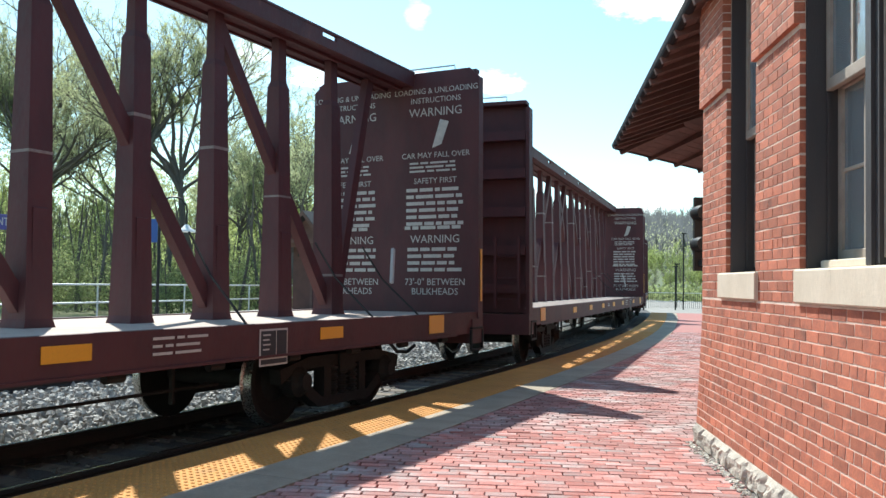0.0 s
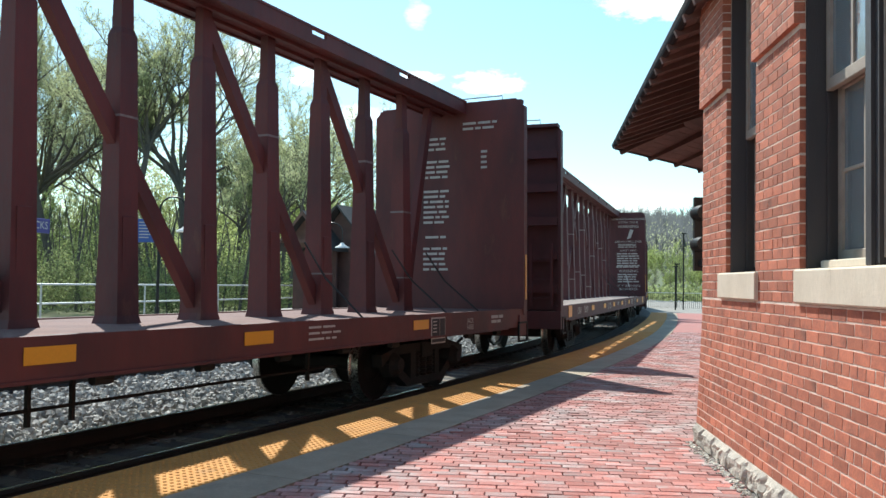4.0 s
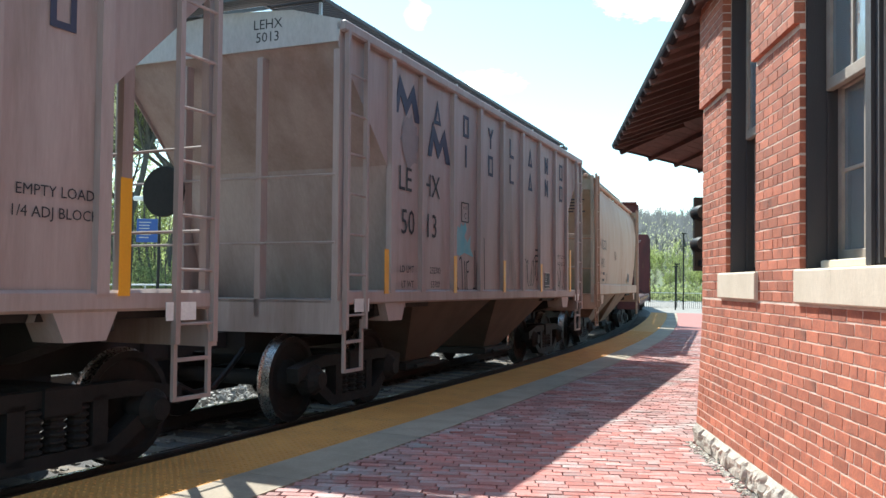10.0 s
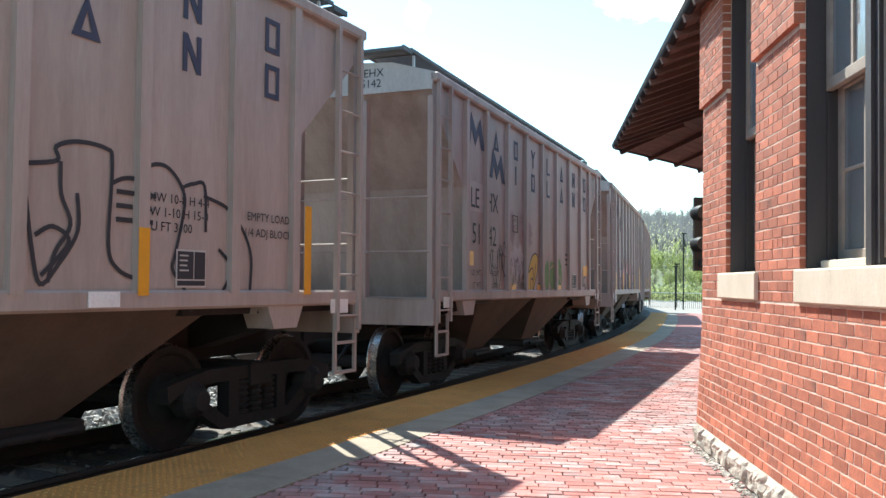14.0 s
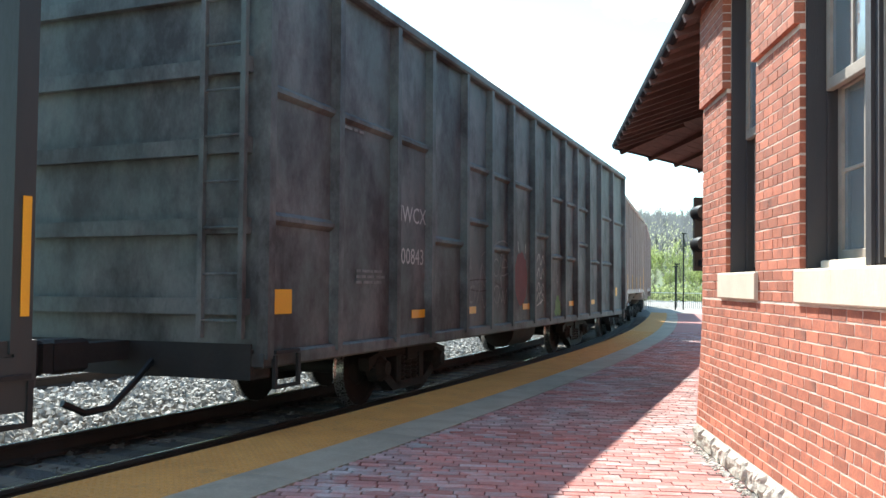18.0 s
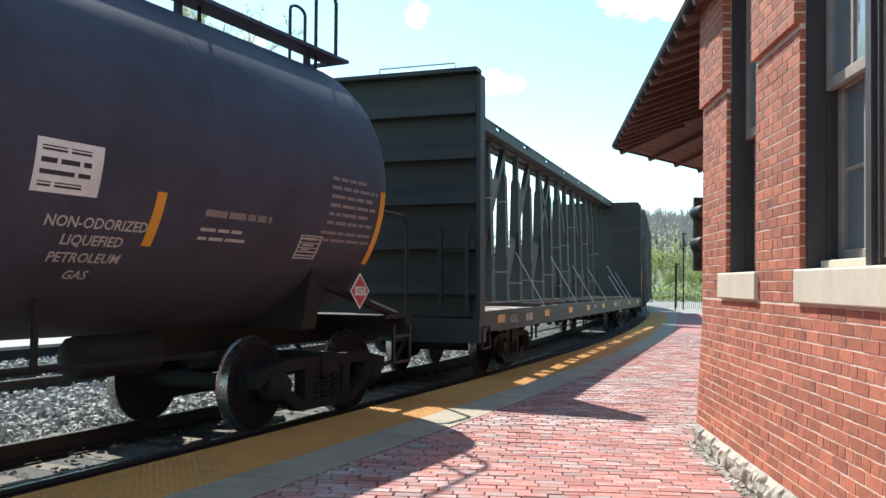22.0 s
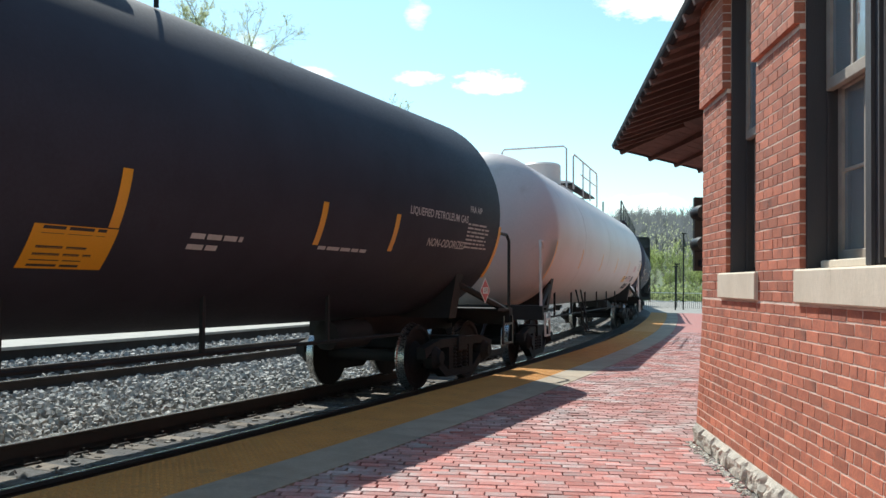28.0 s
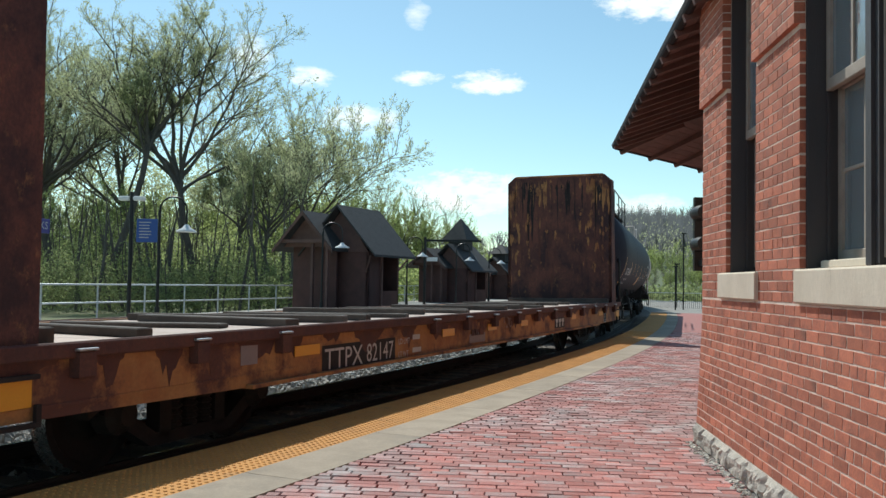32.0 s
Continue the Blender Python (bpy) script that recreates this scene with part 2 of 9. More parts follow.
BOXGREEN = mat("weathered_green_paint", (0.098, 0.117, 0.112), 0.68, other=(0.155, 0.15, 0.147), amount=0.85, scale=1.3, fine=30, grain=0.22, bump=0.12, stretch=(1, 1, 0.6),
               third=(0.036, 0.031, 0.032), third_scale=1.0, third_cut=(0.44, 0.62))
GABLE = mat("pale_gable_paint", (0.50, 0.48, 0.47), 0.65, other=(0.36, 0.33, 0.31), scale=2.2, fine=30, grain=0.12, bump=0.08, stretch=(1, 1, 0.4))
TAN = mat("tan_paint", (0.45, 0.285, 0.20), 0.62, other=(0.40, 0.215, 0.13), amount=0.8, scale=1.6, fine=30, grain=0.1, bump=0.05, stretch=(1, 1, 0.22),
          third=(0.29, 0.17, 0.115), third_scale=1.5, third_cut=(0.54, 0.82))
PINKGREY = mat("faded_grey_paint", (0.385, 0.31, 0.29), 0.64, other=(0.30, 0.23, 0.21), amount=0.8, scale=2.4, fine=34, grain=0.11, bump=0.06, stretch=(1, 1, 0.12),
               third=(0.25, 0.18, 0.155), third_scale=1.7, third_cut=(0.52, 0.78))
PINKGREY2 = mat("dusty_grey_paint", (0.41, 0.34, 0.305), 0.66, other=(0.33, 0.265, 0.23), amount=0.8, scale=2.2, fine=34, grain=0.11, bump=0.06, stretch=(1, 1, 0.14),
                third=(0.26, 0.2, 0.165), third_scale=1.5, third_cut=(0.54, 0.82))
PALE_END = mat("pale_stained_paint", (0.43, 0.36, 0.30), 0.65, other=(0.33, 0.27, 0.18), amount=0.8, scale=1.3, fine=30, grain=0.1, bump=0.05, stretch=(1, 1, 0.3), third=(0.16, 0.135, 0.11), third_scale=1.2, third_cut=(0.58, 0.78))
GRATE = mat("dark_grating", (0.10, 0.105, 0.11), 0.6, 0.3, fine=30, bump=0.05)
TANSTAIN = mat("stained_tan_hopper", (0.29, 0.175, 0.12), 0.75, other=(0.15, 0.085, 0.055), amount=0.9, scale=1.8, fine=25, grain=0.15, bump=0.15)
RUSTSTAIN = mat("rust_stain", (0.33, 0.165, 0.085), 0.8, other=(0.26, 0.13, 0.07), scale=5, bump=0)
UNDERBROWN = mat("dirty_hopper", (0.105, 0.075, 0.058), 0.85, other=(0.05, 0.038, 0.032), scale=1.6, fine=25, grain=0.2, bump=0.15)
TANKBLACK = mat("tank_black", (0.070, 0.073, 0.102), 0.62, other=(0.040, 0.040, 0.050), scale=1.4, fine=30, grain=0.14, bump=0.04, spec=0.15,
                third=(0.05, 0.043, 0.042), third_scale=1.1, third_cut=(0.56, 0.85))
TANKBLACK2 = mat("tank_gloss_black", (0.043, 0.043, 0.056), 0.6, other=(0.031, 0.031, 0.040), scale=1.4, fine=30, grain=0.14, bump=0.03, spec=0.1,
                 third=(0.028, 0.023, 0.027), third_scale=1.1, third_cut=(0.58, 0.88))
TANKWHITE = mat("tank_white", (0.66, 0.57, 0.54), 0.5, other=(0.60, 0.50, 0.46), scale=0.8, fine=28, grain=0.05, bump=0.04,
                third=(0.42, 0.32, 0.27), third_scale=1.0, third_cut=(0.62, 0.95))
RUST = mat("rusty_orange_paint", (0.40, 0.205, 0.075), 0.8, other=(0.30, 0.12, 0.045), amount=0.8, scale=2.0, fine=30, grain=0.2, bump=0.2,
           third=(0.105, 0.042, 0.032), third_scale=1.5, third_cut=(0.47, 0.60))
DARKRUST = mat("dark_rust", (0.085, 0.036, 0.030), 0.85, other=(0.14, 0.058, 0.036), scale=5, fine=40, grain=0.3, bump=0.25)
RUSTDARK = mat("rusted_bulkhead", (0.15, 0.060, 0.043), 0.85, other=(0.040, 0.023, 0.025), amount=0.95, scale=2.0, fine=45, grain=0.45, bump=0.25, stretch=(1, 1, 0.7), cut=(0.40, 0.62),
               third=(0.27, 0.135, 0.06), third_scale=7.0, third_cut=(0.57, 0.72))
# pale tone puts the brightness of grazing sun into the deck's colour
DECKWOOD = mat("deck_planks", (0.52, 0.42, 0.36), 0.85, other=(0.40, 0.30, 0.25), scale=2, fine=30, grain=0.15, bump=0.3, rnd=0.12)
DECKRED = mat("rust_stained_deck", (0.20, 0.11, 0.095), 0.85, other=(0.12, 0.06, 0.055), scale=2, fine=30, grain=0.2, bump=0.3, rnd=0.15)
TIMBER = mat("dark_timber", (0.07, 0.055, 0.045), 0.85, other=(0.15, 0.12, 0.1), scale=2, fine=30, grain=0.2, bump=0.3, rnd=0.3)
UNDER = mat("grimy_steel", (0.017, 0.0145, 0.0145), 0.8, 0.1, other=(0.030, 0.024, 0.022), scale=2.5, fine=25, grain=0.25, bump=0.2)
TRUCKM = mat("truck_steel", (0.014, 0.012, 0.012), 0.85, 0.1, other=(0.026, 0.020, 0.018), scale=4, fine=25, grain=0.25, bump=0.25)
TREAD = mat("wheel_tread", (0.42, 0.41, 0.40), 0.28, 0.9, other=(0.3, 0.29, 0.28), scale=8)
REFLECT = mat("yellow_reflector", (0.72, 0.33, 0.02), 0.4, fine=60, grain=0.06, bump=0.02)
LETTERW = mat("white_lettering", (0.48, 0.465, 0.44), 0.7, fine=18, grain=0.15, bump=0)
LETTERK = mat("black_lettering", (0.03, 0.03, 0.035), 0.7, fine=18, grain=0.2, bump=0)
NAVY = mat("navy_lettering", (0.045, 0.05, 0.085), 0.7, fine=18, grain=0.2, bump=0)
PLACARDPALE = mat("faded_label", (0.62, 0.42, 0.41), 0.6, other=(0.66, 0.52, 0.49), scale=9, bump=0)
PLACARD = mat("red_placard", (0.45, 0.05, 0.06), 0.5, bump=0)
GRAF_P = mat("pink_spray", (0.50, 0.24, 0.24), 0.75, other=(0.44, 0.28, 0.26), scale=4, bump=0)
GRAF_T = mat("teal_spray", (0.16, 0.42, 0.47), 0.75, other=(0.3, 0.42, 0.43), scale=4, bump=0)
GRAF_G = mat("green_spray", (0.10, 0.22, 0.07), 0.75, other=(0.2, 0.25, 0.12), scale=4, bump=0)
GRAF_K = mat("black_spray", (0.07, 0.062, 0.062), 0.8, other=(0.11, 0.09, 0.09), scale=5, bump=0)
GRAF_R = mat("red_spray", (0.16, 0.04, 0.04), 0.8, other=(0.11, 0.035, 0.035), scale=5, bump=0)
GRAF_Y = mat("yellow_spray", (0.55, 0.36, 0.06), 0.75, bump=0)
GRAF_PATCH = mat("fresh_paint_patch", (0.43, 0.36, 0.345), 0.7, other=(0.38, 0.31, 0.295), scale=5, bump=0)
GRAF_MIST = mat("sprayed_mist", (0.46, 0.41, 0.42), 0.7, other=(0.38, 0.33, 0.34), scale=6, bump=0)
GRAF_WASH = mat("washed_out_spray", (0.27, 0.19, 0.195), 0.75, other=(0.33, 0.26, 0.26), scale=5, bump=0)
GRAF_GREY = mat("grey_spray", (0.24, 0.21, 0.21), 0.75, other=(0.3, 0.25, 0.24), scale=4, bump=0)
GRAF_W = mat("pale_spray", (0.22, 0.22, 0.215), 0.75, other=(0.13, 0.14, 0.135), scale=9, bump=0, cut=(0.4, 0.6), amount=0.9)


# ---- mesh helpers ----
class Mesh:
    """Gathers boxes, tubes and sheets into one mesh."""

    def __init__(self):
        self.v, self.f = [], []

    def add(self, verts, faces):
        k = len(self.v)
        self.v += [tuple(p) for p in verts]
        self.f += [tuple(i + k for i in f) for f in faces]
        return self

    def box(self, x0, x1, y0, y1, z0, z1, m=None):
        vs = [Vector((x, y, z)) for z in (z0, z1) for y in (y0, y1) for x in (x0, x1)]
        if m:
            vs = [m @ v for v in vs]
        return self.add(vs, [(0, 2, 3, 1), (4, 5, 7, 6), (0, 1, 5, 4), (2, 6, 7, 3), (0, 4, 6, 2), (1, 3, 7, 5)])

    def cham(self, x0, x1, y0, y1, z0, z1, c=0.01, m=None):
        """A box with its upper and outer edges cut by c."""
        vs, fs = [], []
        for z, d in ((z0, c), (z0 + c, 0), (z1 - c, 0), (z1, c)):
            vs += [Vector((x0 + d, y0 + d, z)), Vector((x1 - d, y0 + d, z)), Vector((x1 - d, y1 - d, z)), Vector((x0 + d, y1 - d, z))]
        if m:
            vs = [m @ v for v in vs]
        fs = [(3, 2, 1, 0), (12, 13, 14, 15)]
        for r in range(3):
            for i in range(4):
                j = (i + 1) % 4
                fs.append((r * 4 + i, r * 4 + j, r * 4 + 4 + j, r * 4 + 4 + i))
        return self.add(vs, fs)

    def prism(self, pts, axis, a, b, m=None):
        """Extrudes a flat outline; axis: 'x' takes (y, z), 'y' takes (x, z), 'z' takes (x, y)."""
        def place(p, t):
            q = {"x": (t, p[0], p[1]), "y": (p[0], t, p[1]), "z": (p[0], p[1], t)}[axis]
            return m @ Vector(q) if m else Vector(q)
        n = len(pts)
        vs = [place(p, a) for p in pts] + [place(p, b) for p in pts]
        fs = [tuple(range(n - 1, -1, -1)), tuple(range(n, 2 * n))] + [(i, (i + 1) % n, n + (i + 1) % n, n + i) for i in range(n)]
        return self.add(vs, fs)

    def tube(self, p, q, r, n=8, r2=None, cap=True):
        p, q = Vector(p), Vector(q)
        d = (q - p).normalized()
        u = d.orthogonal().normalized()
        w = d.cross(u)
        r2 = r if r2 is None else r2
        vs = [p + r * (math.cos(2 * math.pi * i / n) * u + math.sin(2 * math.pi * i / n) * w) for i in range(n)]
        vs += [q + r2 * (math.cos(2 * math.pi * i / n) * u + math.sin(2 * math.pi * i / n) * w) for i in range(n)]
        fs = [(i, (i + 1) % n, n + (i + 1) % n, n + i) for i in range(n)]
        if cap:
            fs += [tuple(range(n - 1, -1, -1)), tuple(range(n, 2 * n))]
        return self.add(vs, fs)

    def path(self, pts, r, n=6):
        """One pipe swept along the points."""
        pts = [Vector(p) for p in pts]
        d = (pts[1] - pts[0]).normalized()
        u = d.orthogonal().normalized()
        vs, fs = [], []
        for k, p in enumerate(pts):
            e = (pts[min(k + 1, len(pts) - 1)] - pts[max(k - 1, 0)]).normalized()
            u = (u - e * u.dot(e)).normalized()
            w = e.cross(u)
            vs += [p + r * (math.cos(2 * math.pi * i / n) * u + math.sin(2 * math.pi * i / n) * w) for i in range(n)]
        for k in range(len(pts) - 1):
            fs += [(k * n + i, k * n + (i + 1) % n, k * n + n + (i + 1) % n, k * n + n + i) for i in range(n)]
        fs += [tuple(range(n - 1, -1, -1)), tuple(range((len(pts) - 1) * n, len(pts) * n))]
        return self.add(vs, fs)

    def lathe(self, prof, origin=(0, 0, 0), axis="x", n=24):
        """Turns (position, radius) pairs round an axis."""
        o = Vector(origin)
        vs, fs = [], []
        for t, r in prof:
            for i in range(n):
                a = 2 * math.pi * i / n
                c, s = r * math.cos(a), r * math.sin(a)
                vs.append(o + Vector({"x": (t, c, s), "y": (c, t, s), "z": (c, s, t)}[axis]))
        for k in range(len(prof) - 1):
            for i in range(n):
                j = (i + 1) % n
                fs.append((k * n + i, k * n + j, k * n + n + j, k * n + n + i))
        fs += [tuple(range(n - 1, -1, -1)), tuple(range((len(prof) - 1) * n, len(prof) * n))]
        return self.add(vs, fs)

    def data(self, name, material, smooth=False):
        me = bpy.data.meshes.new(name)
        me.from_pydata(self.v, [], self.f)
        me.materials.append(material)
        if smooth:
            me.polygons.foreach_set("use_smooth", [True] * len(me.polygons))
        me.update()
        return me


def recalc(me):
    bm = bmesh.new()
    bm.from_mesh(me)
    bmesh.ops.recalc_face_normals(bm, faces=bm.faces)
    bm.to_mesh(me)
    bm.free()
    return me


def part(name, m, material, parent, label="", smooth=False, matrix=None):
    """Links a mesh as one object under a thing or a part."""
    me = m if isinstance(m, bpy.types.Mesh) else recalc(m.data(name, material, smooth))
    if smooth:
        me.set_sharp_from_angle(angle=radians(40))
    ob = new(name, me)
    ob.parent = parent
    if matrix is not None:
        ob.matrix_basis = matrix
    return tagged(ob, label)


def thing(name, label, category, group="", kind="", matrix=None):
    ob = new(name)
    ob.empty_display_size = 0.3
    if matrix is not None:
        ob.matrix_basis = matrix
    return tagged(ob, label, category, group, kind)


def solo(name, m, material, label, category="", group="", kind="", smooth=False, matrix=None):
    me = recalc(m.data(name, material, smooth)) if isinstance(m, Mesh) else m
    if smooth:
        me.set_sharp_from_angle(angle=radians(40))
    ob = new(name, me)
    if matrix is not None:
        ob.matrix_basis = matrix
    return tagged(ob, label, category, group, kind)


def text_mesh(body, size, material, wide=1.0, thin=0.0, align="LEFT"):
    """Flat lettering in x (along) and y (up), in the built-in font."""
    cu = bpy.data.curves.new("lettering", "FONT")
    cu.body, cu.size, cu.align_x, cu.offset = body, size / 0.72, align, thin
    cu.resolution_u = 2
    ob = bpy.data.objects.new("lettering", cu)
    me = bpy.data.meshes.new_from_object(ob)
    bpy.data.objects.remove(ob)
    if wide != 1.0:
        for v in me.vertices:
            v.co.x *= wide
    me.materials.clear()
    me.materials.append(material)
    return me


# ---- the track's line ----
X0, Y0, TURN0 = -2.37694, 9.46868, 0.421822
CANT, RAIL_Z = 0.0138, -0.09
GAUGE = 0.75


def bend(s):
    if s < -45:
        return 0.0
    if s < -5:
        return -0.0046
    if s < 20:
        return -0.0052203 - 0.00013370 * s
    if s < 50:
        return -0.0025
    if s < 150:
        return -0.0062
    return 0.0


STEP = 0.5
LINE = {}
_x, _y, _a = X0, Y0, TURN0
for _i in range(0, 1400):
    LINE[_i] = (_x, _y, _a)
    _m = _a + bend(_i * STEP + STEP / 2) * STEP / 2
    _x, _y, _a = _x + math.sin(_m) * STEP, _y + math.cos(_m) * STEP, _a + bend(_i * STEP + STEP / 2) * STEP
_x, _y, _a = X0, Y0, TURN0
for _i in range(0, -1200, -1):
    LINE[_i] = (_x, _y, _a)
    _m = _a - bend(_i * STEP - STEP / 2) * STEP / 2
    _x, _y, _a = _x - math.sin(_m) * STEP, _y - math.cos(_m) * STEP, _a - bend(_i * STEP - STEP / 2) * STEP


def line(s):
    """Place and heading (from +y towards +x) on the track's middle."""
    i = math.floor(s / STEP)
    f = s / STEP - i
    a, b = LINE[i], LINE[i + 1]
    return tuple(p + (q - p) * f for p, q in zip(a, b))


def at(s, off, z=0.0):
    """A point off metres to the right of the track's middle."""
    x, y, a = line(s)
    return Vector((x + off * math.cos(a), y - off * math.sin(a), z))


def frame_at(s, off, z=0.0, turn=0.0):
    """A pose there: x along the track, y to its left."""
    return Matrix.Translation(at(s, off, z)) @ Matrix.Rotation(math.pi / 2 - line(s)[2] + turn, 4, "Z")


def ribbon(m, s0, s1, sections, ds=1.0):
    """Sweeps a chain of (off, z) along the track."""
    n = max(1, round((s1 - s0) / ds))
    k = len(sections)
    vs = [at(s0 + (s1 - s0) * i / n, o, z) for i in range(n + 1) for o, z in sections]
    fs = [(i * k + j, i * k + j + 1, (i + 1) * k + j + 1, (i + 1) * k + j) for i in range(n) for j in range(k - 1)]
    return m.add(vs, fs)


def off_at(x, y):
    """Nearest place on the line, and how far to the right of it a point lies."""
    s = (y - Y0) * 1.02
    for _ in range(6):
        lx, ly, a = line(s)
        s += (x - lx) * math.sin(a) + (y - ly) * math.cos(a)
    lx, ly, a = line(s)
    return s, (x - lx) * math.cos(a) - (y - ly) * math.sin(a)


# ---- the wall's frame: x towards the viewer's end, outward is -y ----
PZ = 0.09            # top of the platform
WB = Vector((2.2202, 7.5117, PZ))
WD = Vector((0.0774, 0.9970, 0.0))
WALL = Matrix(((-WD.x, WD.y, 0, WB.x), (-WD.y, -WD.x, 0, WB.y), (0, 0, 1, WB.z), (0, 0, 0, 1))) @ Matrix.Scale(0.937, 4)

# ---- ground, beds and platforms ----
m = Mesh()
n = 60
for i in range(n):
    a = 2 * math.pi * i / n
    m.v.append((2600 * math.cos(a), 2600 * math.sin(a), -0.75))
m.f.append(tuple(range(n)))
solo("ground", m, GROUND, "grass and bare earth beside the railway", kind="structure")
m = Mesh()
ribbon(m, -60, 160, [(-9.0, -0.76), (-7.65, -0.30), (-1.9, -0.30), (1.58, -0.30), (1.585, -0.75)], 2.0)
solo("ballast_bed", m, BED, "bed of crushed stone under two tracks, darkened for shade between stones", kind="structure")
EDGE, YEL, GRY = 1.57, 2.36, 2.83
m = Mesh()
ribbon(m, -60, 38, [(EDGE + 0.004, -0.74), (EDGE + 0.004, PZ - 0.02), (12.0, PZ - 0.02), (12.0, -0.74)], 1.0)
platform = solo("platform", m, SAND, "low station platform with brick paving beside the track", kind="structure")

m = Mesh()
ribbon(m, 37.9, 130, [(1.586, -0.29), (16.0, -0.29), (18.0, -0.76)], 2.0)
solo("gravel_apron", m, GRAVEL, "grey gravel beside the track beyond the platform's end", kind="structure")

# tactile strip in tiles with raised domes
def sweep_tile(s0, s1, o0, o1, z0, z1, ds=0.3):
    m = Mesh()
    k = max(1, round((s1 - s0) / ds))
    for i in range(k + 1):
        s = s0 + (s1 - s0) * i / k
        for o, z in ((o0, z0), (o0, z1), (o1, z1), (o1, z0)):
            m.v.append(tuple(at(s, o, z)))
    for i in range(k):
        for j in range(3):
            m.f.append((i * 4 + j, i * 4 + j + 1, i * 4 + 5 + j, i * 4 + 4 + j))
    m.f += [(0, 1, 2, 3), (k * 4 + 3, k * 4 + 2, k * 4 + 1, k * 4)]
    return m


strip = thing("tactile_strip", "worn yellow tactile warning strip along the platform edge", "tactile strip", kind="structure")
s = -10.0
while s < 37:
    part("tile", sweep_tile(s, s + 1.215, EDGE, YEL - 0.006, PZ - 0.03, PZ), YELLOW, strip)
    s += 1.22
m = Mesh()
s = -9.97
while s < 18:
    for k in range(13):
        o = EDGE + 0.03 + k * 0.0605
        c = at(s, o, PZ)
        a = line(s)[2]
        ring = [c + Vector((math.cos(a + t) * 0.017, -math.sin(a + t) * 0.017, 0)) for t in (0, 1.257, 2.513, 3.77, 5.027)]
        top = [c + (p - c) * 0.6 + Vector((0, 0, 0.0065)) for p in ring]
        m.add(ring + top, [(5, 6, 7, 8, 9)] + [(i, (i + 1) % 5, 5 + (i + 1) % 5, 5 + i) for i in range(5)])
    s += 0.0625
tagged(part("domes", m, YELLOW, strip), "small raised domes", kind="stuff")
kerb = thing("platform_kerb", "pale grey concrete border slabs beside the yellow strip", "kerb", kind="structure")
s = -10.0
while s < 36:
    part("slab", sweep_tile(s, s + 1.822, YEL, GRY - 0.004, PZ - 0.03, PZ + 0.002), KERBM, kerb)
    s += 1.83

# rails, sleepers, plates and spikes
def rail_profile(o, z):
    return [(o - 0.07, z - 0.18), (o - 0.07, z - 0.165), (o - 0.012, z - 0.14), (o - 0.012, z - 0.045), (o - 0.036, z - 0.03), (o - 0.036, z - 0.004),
            (o - 0.030, z - 0.001), (o + 0.030, z - 0.001), (o + 0.036, z - 0.004), (o + 0.036, z - 0.03), (o + 0.012, z - 0.045), (o + 0.012, z - 0.14), (o + 0.07, z - 0.165), (o + 0.07, z - 0.18)]


for name, mid, cant in (("railway_track", 0.0, CANT), ("second_railway_track", -5.5, 0.0)):
    tr = thing(name, "steel rails spiked to timber sleepers in grey ballast", "railway track", kind="structure")
    for sgn in (-1, 1):
        o = mid + sgn * GAUGE
        z = RAIL_Z + sgn * GAUGE * cant
        m = Mesh()
        ribbon(m, -60, 220, rail_profile(o, z), 1.0)
        r = part("rail", m, RAILS, tr, "brown rail with a bright worn head")
        m = Mesh()
        ribbon(m, -60, 220, [(o - 0.013, z), (o + 0.013, z)], 1.0)
        part("rail_head", m, RAILTOP, r, "polished running surface")
    plate = recalc(Mesh().box(-0.09, 0.09, -0.17, 0.17, 0, 0.018).data("tie_plate", RAILS))
    spk = Mesh()
    for x, y in ((-0.05, -0.10), (0.05, 0.10), (0.06, -0.12), (-0.06, 0.12)):
        spk.box(x - 0.014, x + 0.014, y - 0.02, y + 0.02, 0.018, 0.05)
    spk = recalc(spk.data("spike", RAILS))
    tie = recalc(Mesh().cham(-0.115, 0.115, -1.29, 1.29, -0.17, 0, 0.012).data("sleeper", TIE))
    s = -8.0
    while s < (42 if mid == 0 else 30):
        f = frame_at(s, mid, RAIL_Z - 0.198, random.uniform(-0.015, 0.015)) @ Matrix.Rotation(-cant, 4, "X")
        t = part("sleeper", tie, None, tr, matrix=f)
        if mid == 0 and s < 16:
            for y in (-GAUGE, GAUGE):
                part("tie_plate", plate, None, t, matrix=Matrix.Translation((0, y, 0.002)))
                part("spike", spk, None, t, matrix=Matrix.Translation((0, y, 0.002)))
        s += 0.55

# loose stones
rng = np.random.default_rng(3)
base = np.array([(-1, -1, -1), (1, -1, -1), (1, 1, -1), (-1, 1, -1), (-1, -1, 1), (1, -1, 1), (1, 1, 1), (-1, 1, 1)], float) * 0.5
faces8 = [(0, 3, 2, 1), (4, 5, 6, 7), (0, 1, 5, 4), (1, 2, 6, 5), (2, 3, 7, 6), (3, 0, 4, 7)]


